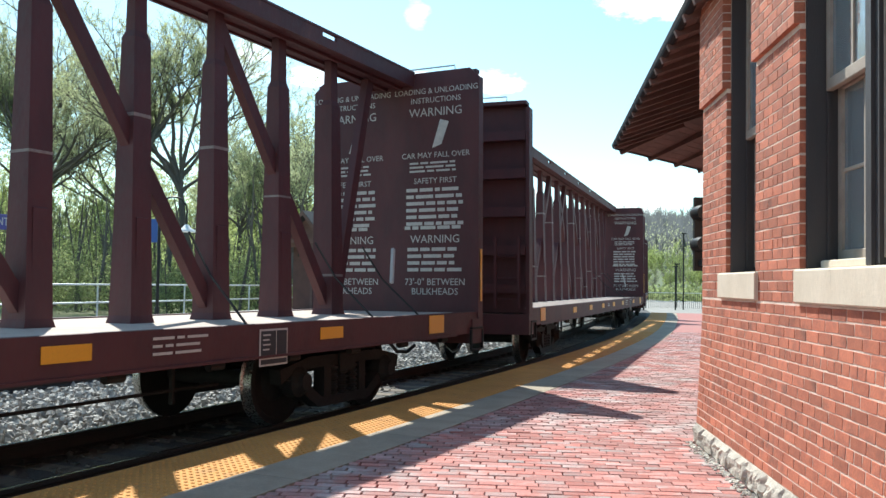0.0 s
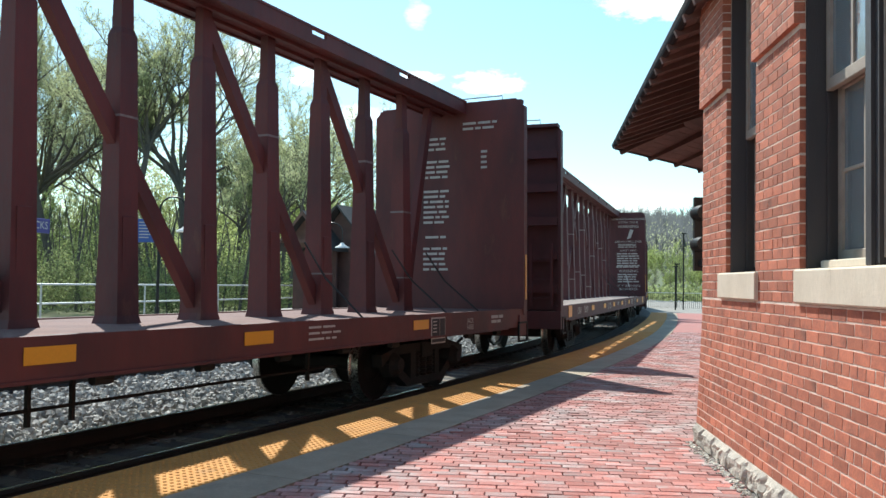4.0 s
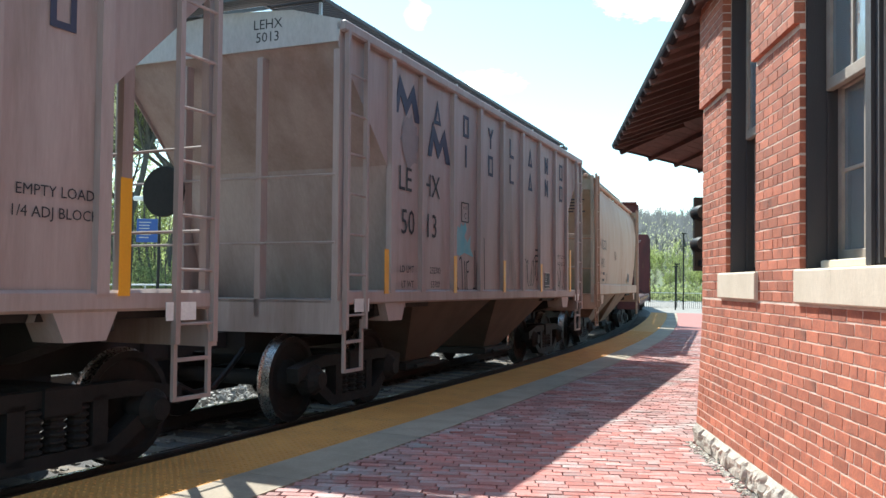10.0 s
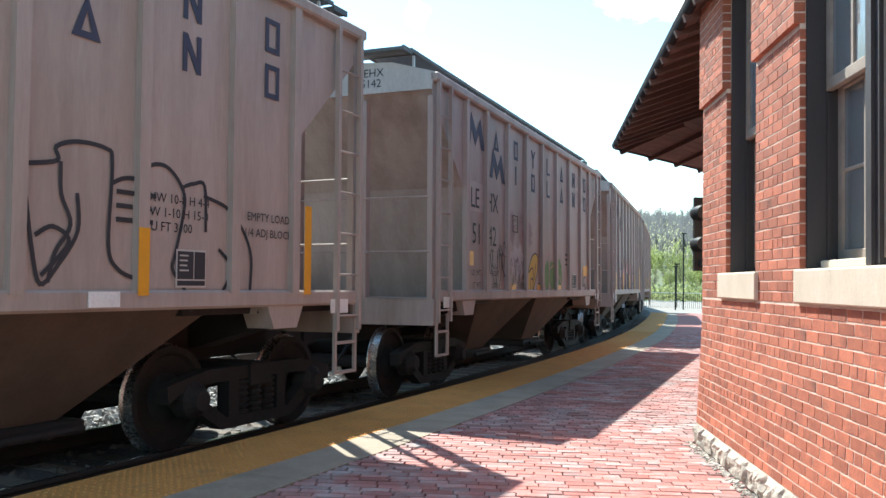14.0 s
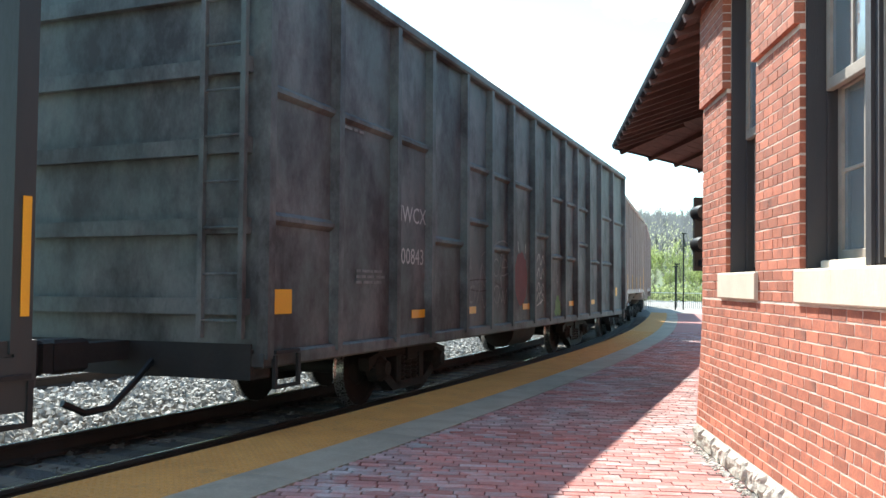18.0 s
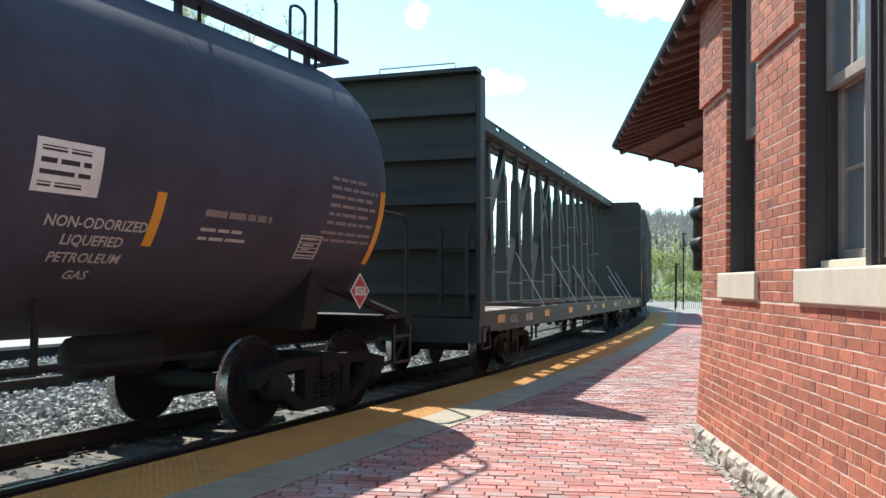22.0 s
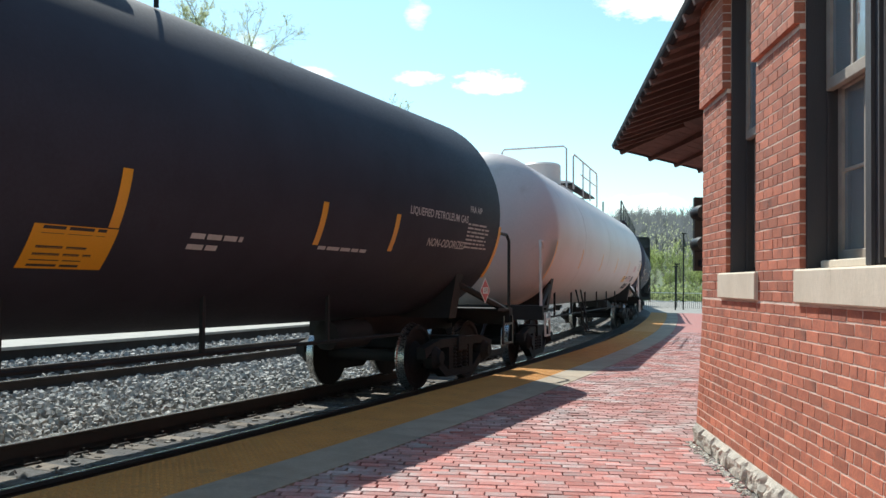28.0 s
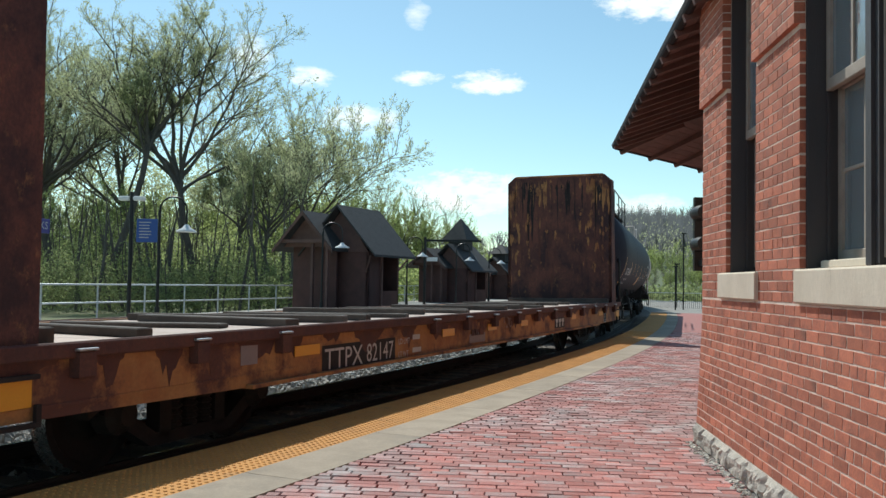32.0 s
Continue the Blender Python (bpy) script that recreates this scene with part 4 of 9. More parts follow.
def shelter(s, off, length, width, eave, ridge, turn, label, cupola=0.0, porch=True):
    t = thing("platform_shelter", label, "shelter", "shelters on the far platform", matrix=Matrix.Translation(((s - 784) / 1520 * off, off, 0.13)) @ Matrix.Rotation(turn, 4, "Z"))
    a, b = length / 2, width / 2
    m = Mesh()
    m.box(-a, a, b - 0.12, b, 0, eave)
    m.box(-a, -a + 0.12, -b, b, 0, eave)
    m.box(a - 0.12, a, -b, b, 0, eave)
    m.box(-a, -a * 0.2, -b, -b + 0.12, 0, eave)
    m.box(-a * 0.2, a, -b, -b + 0.12, 0, 0.9)
    part("wall", m, SHELTERWALL, t, "dark brown brick walls")
    part("corner_post", Mesh().cham(-a * 0.25, -a * 0.25 + 0.1, -b - 0.09, -b, 0, eave, 0.01), SOFFIT, t)
    for sg in (-1, 1):
        m = Mesh()
        m.add([(-a - 0.5, 0, ridge), (a + 0.5, 0, ridge), (a + 0.5, sg * (b + 0.6), eave - 0.15), (-a - 0.5, sg * (b + 0.6), eave - 0.15)]
              + [(-a - 0.5, 0, ridge - 0.1), (a + 0.5, 0, ridge - 0.1), (a + 0.5, sg * (b + 0.6), eave - 0.25), (-a - 0.5, sg * (b + 0.6), eave - 0.25)],
              [(0, 1, 2, 3), (7, 6, 5, 4), (0, 4, 5, 1), (1, 5, 6, 2), (2, 6, 7, 3), (3, 7, 4, 0)])
        part("roof_slope", m, SLATE, t, "dark shingled roof slope")
    for sg in (-1, 1):
        m = Mesh().prism([(-b, eave - 0.02), (0, ridge - 0.12), (b, eave - 0.02)], "x", sg * a - 0.05, sg * a + 0.05)
        part("gable", m, SOFFIT, t)
        for y in (-b - 0.3, b + 0.3):
            part("bracket", Mesh().path([(sg * a, y * 0.75, eave - 0.9), (sg * (a + 0.35), y, eave - 0.2)], 0.04, 5), SOFFIT, t)
    if porch:
        # a second, slightly lower gable beside the first, set forward
        px, hw, yc, pe = -a - 1.3, b + 0.2, 0.8 + b * 0.3, eave + 0.2
        pz = ridge - 0.3
        for sg in (-1, 1):
            m = Mesh()
            rect = [(px, yc, pz), (px + 2.6, yc, pz), (px + 2.6, yc + sg * hw, pe - 0.15), (px, yc + sg * hw, pe - 0.15)]
            m.add(rect + [(x, y, z - 0.1) for x, y, z in rect], [(0, 1, 2, 3), (7, 6, 5, 4), (0, 4, 5, 1), (1, 5, 6, 2), (2, 6, 7, 3), (3, 7, 4, 0)])
            part("porch_roof", m, SLATE, t, "dark shingled porch roof")
            part("barge_board", Mesh().add([(px - 0.02, yc, pz - 0.02), (px - 0.02, yc + sg * hw, pe - 0.18), (px - 0.02, yc + sg * hw, pe - 0.34), (px - 0.02, yc, pz - 0.2)]
                 + [(px + 0.03, yc, pz - 0.02), (px + 0.03, yc + sg * hw, pe - 0.18), (px + 0.03, yc + sg * hw, pe - 0.34), (px + 0.03, yc, pz - 0.2)],
                 [(0, 1, 2, 3), (7, 6, 5, 4), (0, 4, 5, 1), (1, 5, 6, 2), (2, 6, 7, 3), (3, 7, 4, 0)]), SOFFIT, t)
        part("porch_gable", Mesh().prism([(yc - hw + 0.25, pe - 0.05), (yc, pz - 0.16), (yc + hw - 0.25, pe - 0.05)], "x", px + 0.5, px + 0.58), SOFFIT, t)
        part("tie_beam", Mesh().box(px + 0.1, px + 0.2, yc - hw + 0.45, yc + hw - 0.45, pe + 0.12, pe + 0.26), SOFFIT, t)
        part("porch_wall", Mesh().box(px + 0.9, px + 1.0, yc - hw + 0.35, yc + hw - 0.5, 0, pe), SHELTERWALL, t)
        for y in (yc - 0.4, yc - hw + 0.4):
            part("porch_post", Mesh().cham(px + 0.2, px + 0.32, y - 0.06, y + 0.06, 0, pe + 0.1, 0.01), SOFFIT, t)
    if cupola:
        part("cupola", Mesh().box(-0.6, 0.6, -0.6, 0.6, ridge - 0.4, ridge + 0.35), SLATE, t)
        m = Mesh()
        m.add([(-0.95, -0.95, ridge + 0.3), (0.95, -0.95, ridge + 0.3), (0.95, 0.95, ridge + 0.3), (-0.95, 0.95, ridge + 0.3), (0, 0, ridge + 0.3 + cupola)],
              [(3, 2, 1, 0), (0, 1, 4), (1, 2, 4), (2, 3, 4), (3, 0, 4)])
        part("cupola_roof", m, SLATE, t)
    return t


shelter(634, 38.5, 2.7, 2.7, 2.6, 4.6, 1.12, "dark brown platform shelter with steep shingled gable roofs")
shelter(815, 58, 2.7, 2.6, 2.3, 3.9, 1.05, "dark brown platform shelter with a pointed cupola", cupola=1.5)
shelter(888, 75, 2.8, 2.6, 2.1, 3.6, 1.05, "dark brown far platform shelter with a pointed roof", cupola=0.9)
gt = thing("sign_gantry", "black post with a long horizontal arm and a small sign", "sign", matrix=Matrix.Translation((-1.0, 48.0, 0.13)))
m = Mesh().tube((0, 0, 0), (0, 0, 3.85), 0.08, 8)
part("post", m, BLACKMETAL, gt, smooth=True)
part("arm", Mesh().box(0, 3.15, -0.06, 0.06, 3.6, 3.72), BLACKMETAL, gt)
part("panel", Mesh().box(0.1, 0.7, -0.06, -0.02, 2.5, 2.72), WHITEP, gt, "pale sign panel")

# far end of the near platform: end fence and poles
ef = thing("end_fence", "dark iron fence across the platform end", "fence", kind="structure")
for k in range(60):
    x = 15.5 + k * 0.16
    part("picket", Mesh().box(x - 0.012, x + 0.012, 69.99, 70.01, -0.3, 1.05), TRUCKM, ef)
for z in (0.25, 0.95):
    part("rail", Mesh().box(15.4, 25.1, 69.97, 70.03, z - 0.025, z + 0.025), GALV, ef)
for x, y, hgt in ((17.35, 64.0, 3.0), (18.5, 66.0, 5.6), (19.6, 72.0, 3.4)):
    t = thing("pole", "slim dark post beside the platform end", "pole", matrix=Matrix.Translation((x, y, -0.7)))
    part("shaft", Mesh().tube((0, 0, 0), (0, 0, hgt + 0.7), 0.055, 8), BLACKMETAL, t, smooth=True)
    part("cap", Mesh().box(-0.16, 0.2, -0.05, 0.05, hgt + 0.6, hgt + 0.7), BLACKMETAL, t)

# ---- rolling stock: x ahead, platform side is -y, z from the rail head ----
SIDE = Matrix.Rotation(math.pi / 2, 4, "X")
TAIL = Matrix(((0, 0, -1, 0), (-1, 0, 0, 0), (0, 1, 0, 0), (0, 0, 0, 1)))


def glyphs(me):
    """Splits lettering into one mesh for each character."""
    root = list(range(len(me.vertices)))

    def find(i):
        while root[i] != i:
            i = root[i]
        return i

    for p in me.polygons:
        for i in p.vertices[1:]:
            root[find(i)] = find(p.vertices[0])
    groups = {}
    for p in me.polygons:
        groups.setdefault(find(p.vertices[0]), []).append(tuple(p.vertices))
    out = []
    for faces in groups.values():
        used = sorted({i for f in faces for i in f})
        at_ = {i: k for k, i in enumerate(used)}
        g = bpy.data.meshes.new("letter")
        g.from_pydata([tuple(me.vertices[i].co) for i in used], [], [tuple(at_[i] for i in f) for f in faces])
        g.materials.append(me.materials[0])
        out.append(g)
    return out


def write(car, me, size, matrix=None):
    if size < 0.15:
        return tagged(part("lettering", me, None, car, matrix=matrix), kind="stuff")
    for g in glyphs(me):
        part("letter", g, None, car, matrix=matrix)


def letters(car, body, x, z, size, material, y=-1.5, wide=1.0, thin=0.0, align="CENTER"):
    write(car, text_mesh(body, size, material, wide, thin, align), size, Matrix.Translation((x, y - 0.004, z)) @ SIDE)


def tail_letters(car, body, x, y, z, size, material, wide=1.0, align="CENTER"):
    write(car, text_mesh(body, size, material, wide, 0.0, align), size, Matrix.Translation((x - 0.004, y, z)) @ TAIL)


def bars(car, x, z, w, rows, material, y=-1.5, step=0.06, tall=0.03):
    m = Mesh()
    for r in range(rows):
        t = 0.0
        lim = w * random.uniform(0.75, 1.0)
        while t < lim - 0.05:
            k = min(random.uniform(0.08, 0.3), lim - t)
            m.box(x + t, x + t + k, y - 0.006, y - 0.002, z - r * step, z - r * step + tall)
            t += k + 0.035
    return tagged(part("stencil", m, material, car), kind="stuff")


def tail_bars(car, x, y, z, w, rows, material, step=0.07, tall=0.035):
    m = Mesh()
    for r in range(rows):
        t = -w / 2
        lim = w / 2 * random.uniform(0.7, 1.0)
        while t < lim - 0.05:
            k = min(random.uniform(0.08, 0.3), lim - t)
            m.box(x - 0.006, x - 0.002, y - t - k, y - t, z - r * step, z - r * step + tall)
            t += k + 0.035
    return tagged(part("stencil", m, material, car), kind="stuff")


def framed(car, x, z, w, h, y=-1.5, ground=None, edge=None):
    part("data_plate", Mesh().box(x - w / 2, x + w / 2, y - 0.006, y - 0.001, z - h / 2, z + h / 2), edge or LETTERW, car)
    m = Mesh()
    for x0, x1, z0, z1 in ((0.04, 0.56, 0.22, 0.95), (0.6, 0.96, 0.22, 0.95), (0.04, 0.96, 0.05, 0.18)):
        m.box(x - w / 2 + w * x0, x - w / 2 + w * x1, y - 0.010, y - 0.005, z - h / 2 + h * z0, z - h / 2 + h * z1)
    part("data_field", m, ground or LETTERK, car)
    m = Mesh()
    for k in range(4):
        m.box(x - w * 0.4, x - w * random.uniform(0.1, 0.2), y - 0.013, y - 0.009, z + h * (0.32 - k * 0.13), z + h * (0.36 - k * 0.13))
    part("stencil", m, LETTERW, car)


def reflector(car, x, z, w, h, y=-1.5):
    return part("reflector", Mesh().box(x - w / 2, x + w / 2, y - 0.007, y - 0.001, z - h / 2, z + h / 2), REFLECT, car, "yellow reflective patch")


def scrawl(car, x, z, w, h, count, material, y=-1.5, thick=0.03, seed=1, upright=0.6):
    """Loose sprayed strokes."""
    r = random.Random(seed)
    m = Mesh()
    for k in range(count):
        cx, cz = x + w * (k + 0.5) / count, z + h * r.uniform(0.35, 0.65)
        rx, rz = w / count * r.uniform(0.4, 0.75), h * r.uniform(0.3, 0.5)
        a0, span, tilt = r.uniform(0, 6.28), r.uniform(2.5, 5.6), r.uniform(-0.3, 0.3)
        pts = []
        for i in range(15):
            a = a0 + span * i / 14
            f = 1.0 + 0.25 * math.sin(3 * a + k)
            pts.append((cx + rx * f * math.cos(a) + tilt * rz * math.sin(a), cz + rz * math.sin(a)))
        for (xa, za), (xb, zb) in zip(pts, pts[1:]):
            d = math.hypot(xb - xa, zb - za) or 1e-6
            nx, nz = -(zb - za) / d * thick / 2, (xb - xa) / d * thick / 2
            yy = y - 0.005 - 0.0006 * (k % 5)
            m.add([(xa - nx, yy, za - nz), (xb - nx, yy, zb - nz), (xb + nx, yy, zb + nz), (xa + nx, yy, za + nz)], [(0, 1, 2, 3)])
    return tagged(part("spray_tag", m, material, car), kind="stuff")


def blot(car, x, z, w, h, material, y=-1.5, seed=1, depth=0.003, n=26, jag=0.3):
    r = random.Random(seed)
    pts = []
    for i in range(n):
        a = 2 * math.pi * i / n
        f = 1 + r.uniform(-jag, jag)
        pts.append((x + w / 2 * f * math.cos(a), z + h / 2 * f * math.sin(a)))
    m = Mesh()
    m.add([(px, y - depth, pz) for px, pz in pts] + [(x, y - depth, z)], [(i, (i + 1) % n, n) for i in range(n)])
    return part("sprayed_patch", m, material, car)


def stroke(m, pts, y, thick=0.03):
    """One sprayed line, rounded through a few points."""
    if len(pts) > 2:
        ext = [pts[0], *pts, pts[-1]]
        fine = []
        for a, b, c, d in zip(ext, ext[1:], ext[2:], ext[3:]):
            for k in range(5):
                f = k / 5
                w = (-0.5 * f + f * f - 0.5 * f ** 3, 1 - 2.5 * f * f + 1.5 * f ** 3, 0.5 * f + 2 * f * f - 1.5 * f ** 3, -0.5 * f * f + 0.5 * f ** 3)
                fine.append(tuple(sum(q * p[i] for q, p in zip(w, (a, b, c, d))) for i in (0, 1)))
        pts = fine + [pts[-1]]
    for (xa, za), (xb, zb) in zip(pts, pts[1:]):
        d = math.hypot(xb - xa, zb - za) or 1e-6
        ux, uz = (xb - xa) / d * thick * 0.3, (zb - za) / d * thick * 0.3
        nx, nz = -(zb - za) / d * thick / 2, (xb - xa) / d * thick / 2
        m.add([(xa - ux - nx, y, za - uz - nz), (xb + ux - nx, y, zb + uz - nz), (xb + ux + nx, y, zb + uz + nz), (xa - ux + nx, y, za - uz + nz)], [(0, 1, 2, 3)])
        y -= 0.00005
    return m


def shape(car, pts, material, y):
    return part("sprayed_patch", Mesh().prism(pts, "y", y - 0.0015, y), material, car)


# one wheel set, one frame, one bolster for all
def wheelset_mesh():
    m = Mesh()
    m.lathe([(-0.98, 0.075), (-0.9, 0.085), (0.9, 0.085), (0.98, 0.075)], (0, 0, 0), "y", 12)
    for sg in (-1, 1):
        prof = [(0.665, 0.12), (0.665, 0.42), (0.672, 0.475), (0.690, 0.483), (0.705, 0.460), (0.80, 0.455), (0.805, 0.40), (0.77, 0.37), (0.745, 0.22), (0.80, 0.16), (0.82, 0.10)]
        m.lathe([(sg * t, r) for t, r in prof], (0, 0, 0), "y", 32)
    me = recalc(m.data("wheelset", TRUCKM, True))
    me.materials.append(TREAD)
    for p in me.polygons:
        if all(math.hypot(me.vertices[i].co.x, me.vertices[i].co.z) > 0.44 for i in p.vertices):
            p.material_index = 1
    me.set_sharp_from_angle(angle=radians(40))
    return me


def frame_mesh(sg):
    m = Mesh()
    y0, y1 = sg * 0.93, sg * 1.07
    m.prism([(-1.20, 0.45), (-1.22, 0.60), (-0.72, 0.70), (0.72, 0.70), (1.22, 0.60), (1.20, 0.45), (0.98, 0.56), (0.6, 0.58), (-0.6, 0.58), (-0.98, 0.56)], "y", y0, y1)
    m.prism([(-1.08, 0.48), (-0.52, 0.15), (0.52, 0.15), (1.08, 0.48), (0.86, 0.50), (0.46, 0.25), (-0.46, 0.25), (-0.86, 0.50)], "y", y0, y1)
    for x in (-0.36, 0.36):
        m.prism([(x - 0.07, 0.2), (x - 0.07, 0.62), (x + 0.07, 0.62), (x + 0.07, 0.2)], "y", y0, y1)
    for x in (-0.889, 0.889):
        m.lathe([(sg * 0.95, 0.17), (sg * 1.08, 0.16), (sg * 1.13, 0.11), (sg * 1.17, 0.09)], (x, 0, 0.457), "y", 14)
    return recalc(m.data("side_frame", TRUCKM))


def spring_mesh(sg):
    prof = []
    for k in range(6):
        z = 0.25 + k * 0.055
        prof += [(z, 0.066), (z + 0.014, 0.088), (z + 0.030, 0.088), (z + 0.044, 0.066)]
    return recalc(Mesh().lathe(prof, (0, sg * 1.0, 0), "z", 10).data("spring", TRUCKM))


WHEELS, FRAMES, SPRINGS = wheelset_mesh(), (frame_mesh(-1), frame_mesh(1)), (spring_mesh(-1), spring_mesh(1))
_m = Mesh()
_m.cham(-0.16, 0.16, -1.1, 1.1, 0.50, 0.72, 0.02)
_m.lathe([(0.70, 0.2), (0.80, 0.2)], (0, 0, 0), "z", 14)
_m.box(-0.9, 0.9, -0.5, -0.44, 0.45, 0.52)
_m.box(-0.9, 0.9, 0.44, 0.5, 0.45, 0.52)
BOLSTER = recalc(_m.data("truck", TRUCKM))
_m = Mesh()
_m.box(-0.05, 0.62, -0.09, 0.09, 0.78, 0.95)
_m.cham(0.55, 0.92, -0.15, 0.13, 0.72, 1.0, 0.03)
_m.box(0.86, 0.95, -0.2, -0.08, 0.74, 0.98)
COUPLER = recalc(_m.data("coupler", UNDER))
_m = Mesh().path([(0.0, 0.35, 0.78), (0.25, 0.36, 0.6), (0.5, 0.34, 0.42), (0.75, 0.3, 0.4), (0.95, 0.26, 0.5)], 0.03, 6)
HOSE = recalc(_m.data("brake_hose", BLACKMETAL))
AXLES = []


def running_gear(car, half_centres, half_length):
    for x in (-half_centres, half_centres):
        t = part("truck", BOLSTER, None, car, "grimy two-axle truck", matrix=Matrix.Translation((x, 0, 0)))
        for k in (0, 1):
            part("side_frame", FRAMES[k], None, t)
            for dx in (-0.2, 0.0, 0.2):
                part("spring", SPRINGS[k], None, t, matrix=Matrix.Translation((dx, 0, 0)))
        for dx in (-0.889, 0.889):
            w = part("wheelset", WHEELS, None, t, matrix=Matrix.Translation((dx, 0, 0.457)))
            AXLES.append(w)
    for sg in (1, -1):
        r = Matrix.Translation((half_length, 0, 0)) if sg == 1 else Matrix.Rotation(math.pi, 4, "Z") @ Matrix.Translation((half_length, 0, 0))
        part("coupler", COUPLER, None, car, matrix=r)
        part("brake_hose", HOSE, None, car, matrix=r)


def ladder(car, x, y, z0, z1, width, material, along="x", rungs=0.36):
    d = Vector((1, 0, 0)) if along == "x" else Vector((0, 1, 0))
    p = Vector((x, y, 0))
    rail = None
    for k in (-1, 1):
        q = p + d * k * width / 2
        rail = part("ladder_rail", Mesh().box(q.x - 0.025, q.x + 0.025, q.y - 0.025, q.y + 0.025, z0, z1), material, car)
    z = z0 + 0.15
    while z < z1:
        part("rung", Mesh().tube(p - d * width / 2 + Vector((0, 0, z)), p + d * width / 2 + Vector((0, 0, z)), 0.013, 6), material, rail)
        z += rungs


def stirrup(car, x, y, z1, material, width=0.38):
    m = Mesh()
    for k in (-1, 1):
        m.box(x + k * width / 2 - 0.02, x + k * width / 2 + 0.02, y - 0.015, y + 0.015, 0.56, z1)
    for z in (0.56, 0.86):
        m.box(x - width / 2, x + width / 2, y - 0.02, y + 0.02, z, z + 0.03)
    return part("step", m, material, car)


def brake_rig(car, x0, x1):
    part("air_reservoir", Mesh().lathe([(x0, 0.05), (x0 + 0.06, 0.2), (x0 + 1.0, 0.2), (x0 + 1.06, 0.05)], (0, 0.55, 0.66), "x", 14), UNDER, car, smooth=True)
    part("brake_rod", Mesh().tube((x0, 0.2, 0.55), (x1, 0.2, 0.6), 0.02, 6), UNDER, car)


def centerbeam(label, paint, deckmat, warn, seed, straps=False, notices=True):
    L, H = 21.1, 21.1 / 2
    r = random.Random(seed)
    car = thing("centerbeam_car", label, "freight car", "cars of the freight train")
    part("deck", Mesh().box(-H + 0.35, H - 0.35, -1.30, 1.30, 1.03, 1.085), deckmat, car, "flat loading deck")
    for sg in (-1, 1):
        m = Mesh()
        m.prism([(sg * 1.30, 0.80), (sg * 1.40, 0.80), (sg * 1.40, 1.10), (sg * 1.30, 1.10)], "x", -H + 0.1, H - 0.1)
        m.box(-H + 1.0, H - 1.0, min(sg * 1.30, sg * 1.42), max(sg * 1.30, sg * 1.42), 0.785, 0.81)
        part("side_sill", m, paint, car)
        for k in range(17):
            x = -H + 1.55 + k * 1.125
            part("winch", Mesh().lathe([(x + 0.25, 0.04), (x + 0.43, 0.04)], (0, sg * 1.30, 0.75), "x", 8), UNDER, car)
    # brake pipe hung below the near side
    part("brake_pipe", Mesh().tube((-5.4, -0.85, 0.52), (5.4, -0.85, 0.52), 0.016, 6), UNDER, car)
    for x in (-4.9, -4.5, -1.6, 1.2, 1.6, 4.8):
        part("pipe_hanger", Mesh().box(x - 0.015, x + 0.015, -0.87, -0.83, 0.40, 0.82), UNDER, car)
    m = Mesh()
    m.prism([(-H + 0.2, 0.74), (-H + 4.5, 0.72), (-2.5, 0.68), (2.5, 0.68), (H - 4.5, 0.72), (H - 0.2, 0.74), (H - 0.2, 1.02), (-H + 0.2, 1.02)], "y", -0.36, 0.36)
    part("center_sill", m, UNDER, car)
    for k in range(9):
        x = -8.0 + k * 2.0
        part("crossbearer", Mesh().prism([(-1.30, 0.84), (-0.36, 0.70), (0.36, 0.70), (1.30, 0.84), (1.30, 1.0), (-1.30, 1.0)], "x", x - 0.06, x + 0.06), UNDER, car)
    posts = [8.55 - 1.14 * k if k < 8 or not straps else -0.585 - 1.17 * (k - 8) for k in range(16)]
    # posts taper both ways towards the top chord: (height, half width, half depth)
    form = ((1.085, 0.155, 0.16), (1.16, 0.135, 0.145), (1.9, 0.125, 0.125), (3.85, 0.105, 0.085), (3.92, 0.08, 0.06), (4.46, 0.075, 0.05))
    for x in posts:
        m = Mesh()
        for z, w, d in form:
            m.v += [(x - w, -d, z), (x + w, -d, z), (x + w, d, z), (x - w, d, z)]
        m.f = [(3, 2, 1, 0), tuple(range(20, 24))] + [(k * 4 + i, k * 4 + (i + 1) % 4, k * 4 + 4 + (i + 1) % 4, k * 4 + 4 + i) for k in range(5) for i in range(4)]
        post = part("post", m, paint, car)
        # a raised plate on the broad face
        part("doubler", Mesh().cham(x - 0.075, x + 0.075, -0.135, -0.09, 1.45, 2.1, 0.008), paint, post)
        for z in (r.uniform(1.45, 2.0), r.uniform(2.5, 3.4)):
            if r.random() < 0.6:
                f = (z - 1.9) / 1.95
                w, d = 0.127 - 0.02 * f, 0.130 - 0.04 * f
                part("scuff_band", Mesh().box(x - w, x + w, -d, d, z, z + r.uniform(0.018, 0.04)), SCUFF, post)
    runs = [((posts[a], 1.15), (posts[b], 4.35)) for a, b in ((0, 2), (2, 4), (4, 6), (6, 8), (15, 13), (13, 11), (11, 9), (9, 7))]
    runs += [((sg * 8.68, 1.15), (sg * 9.5, 4.4)) for sg in (-1, 1)]
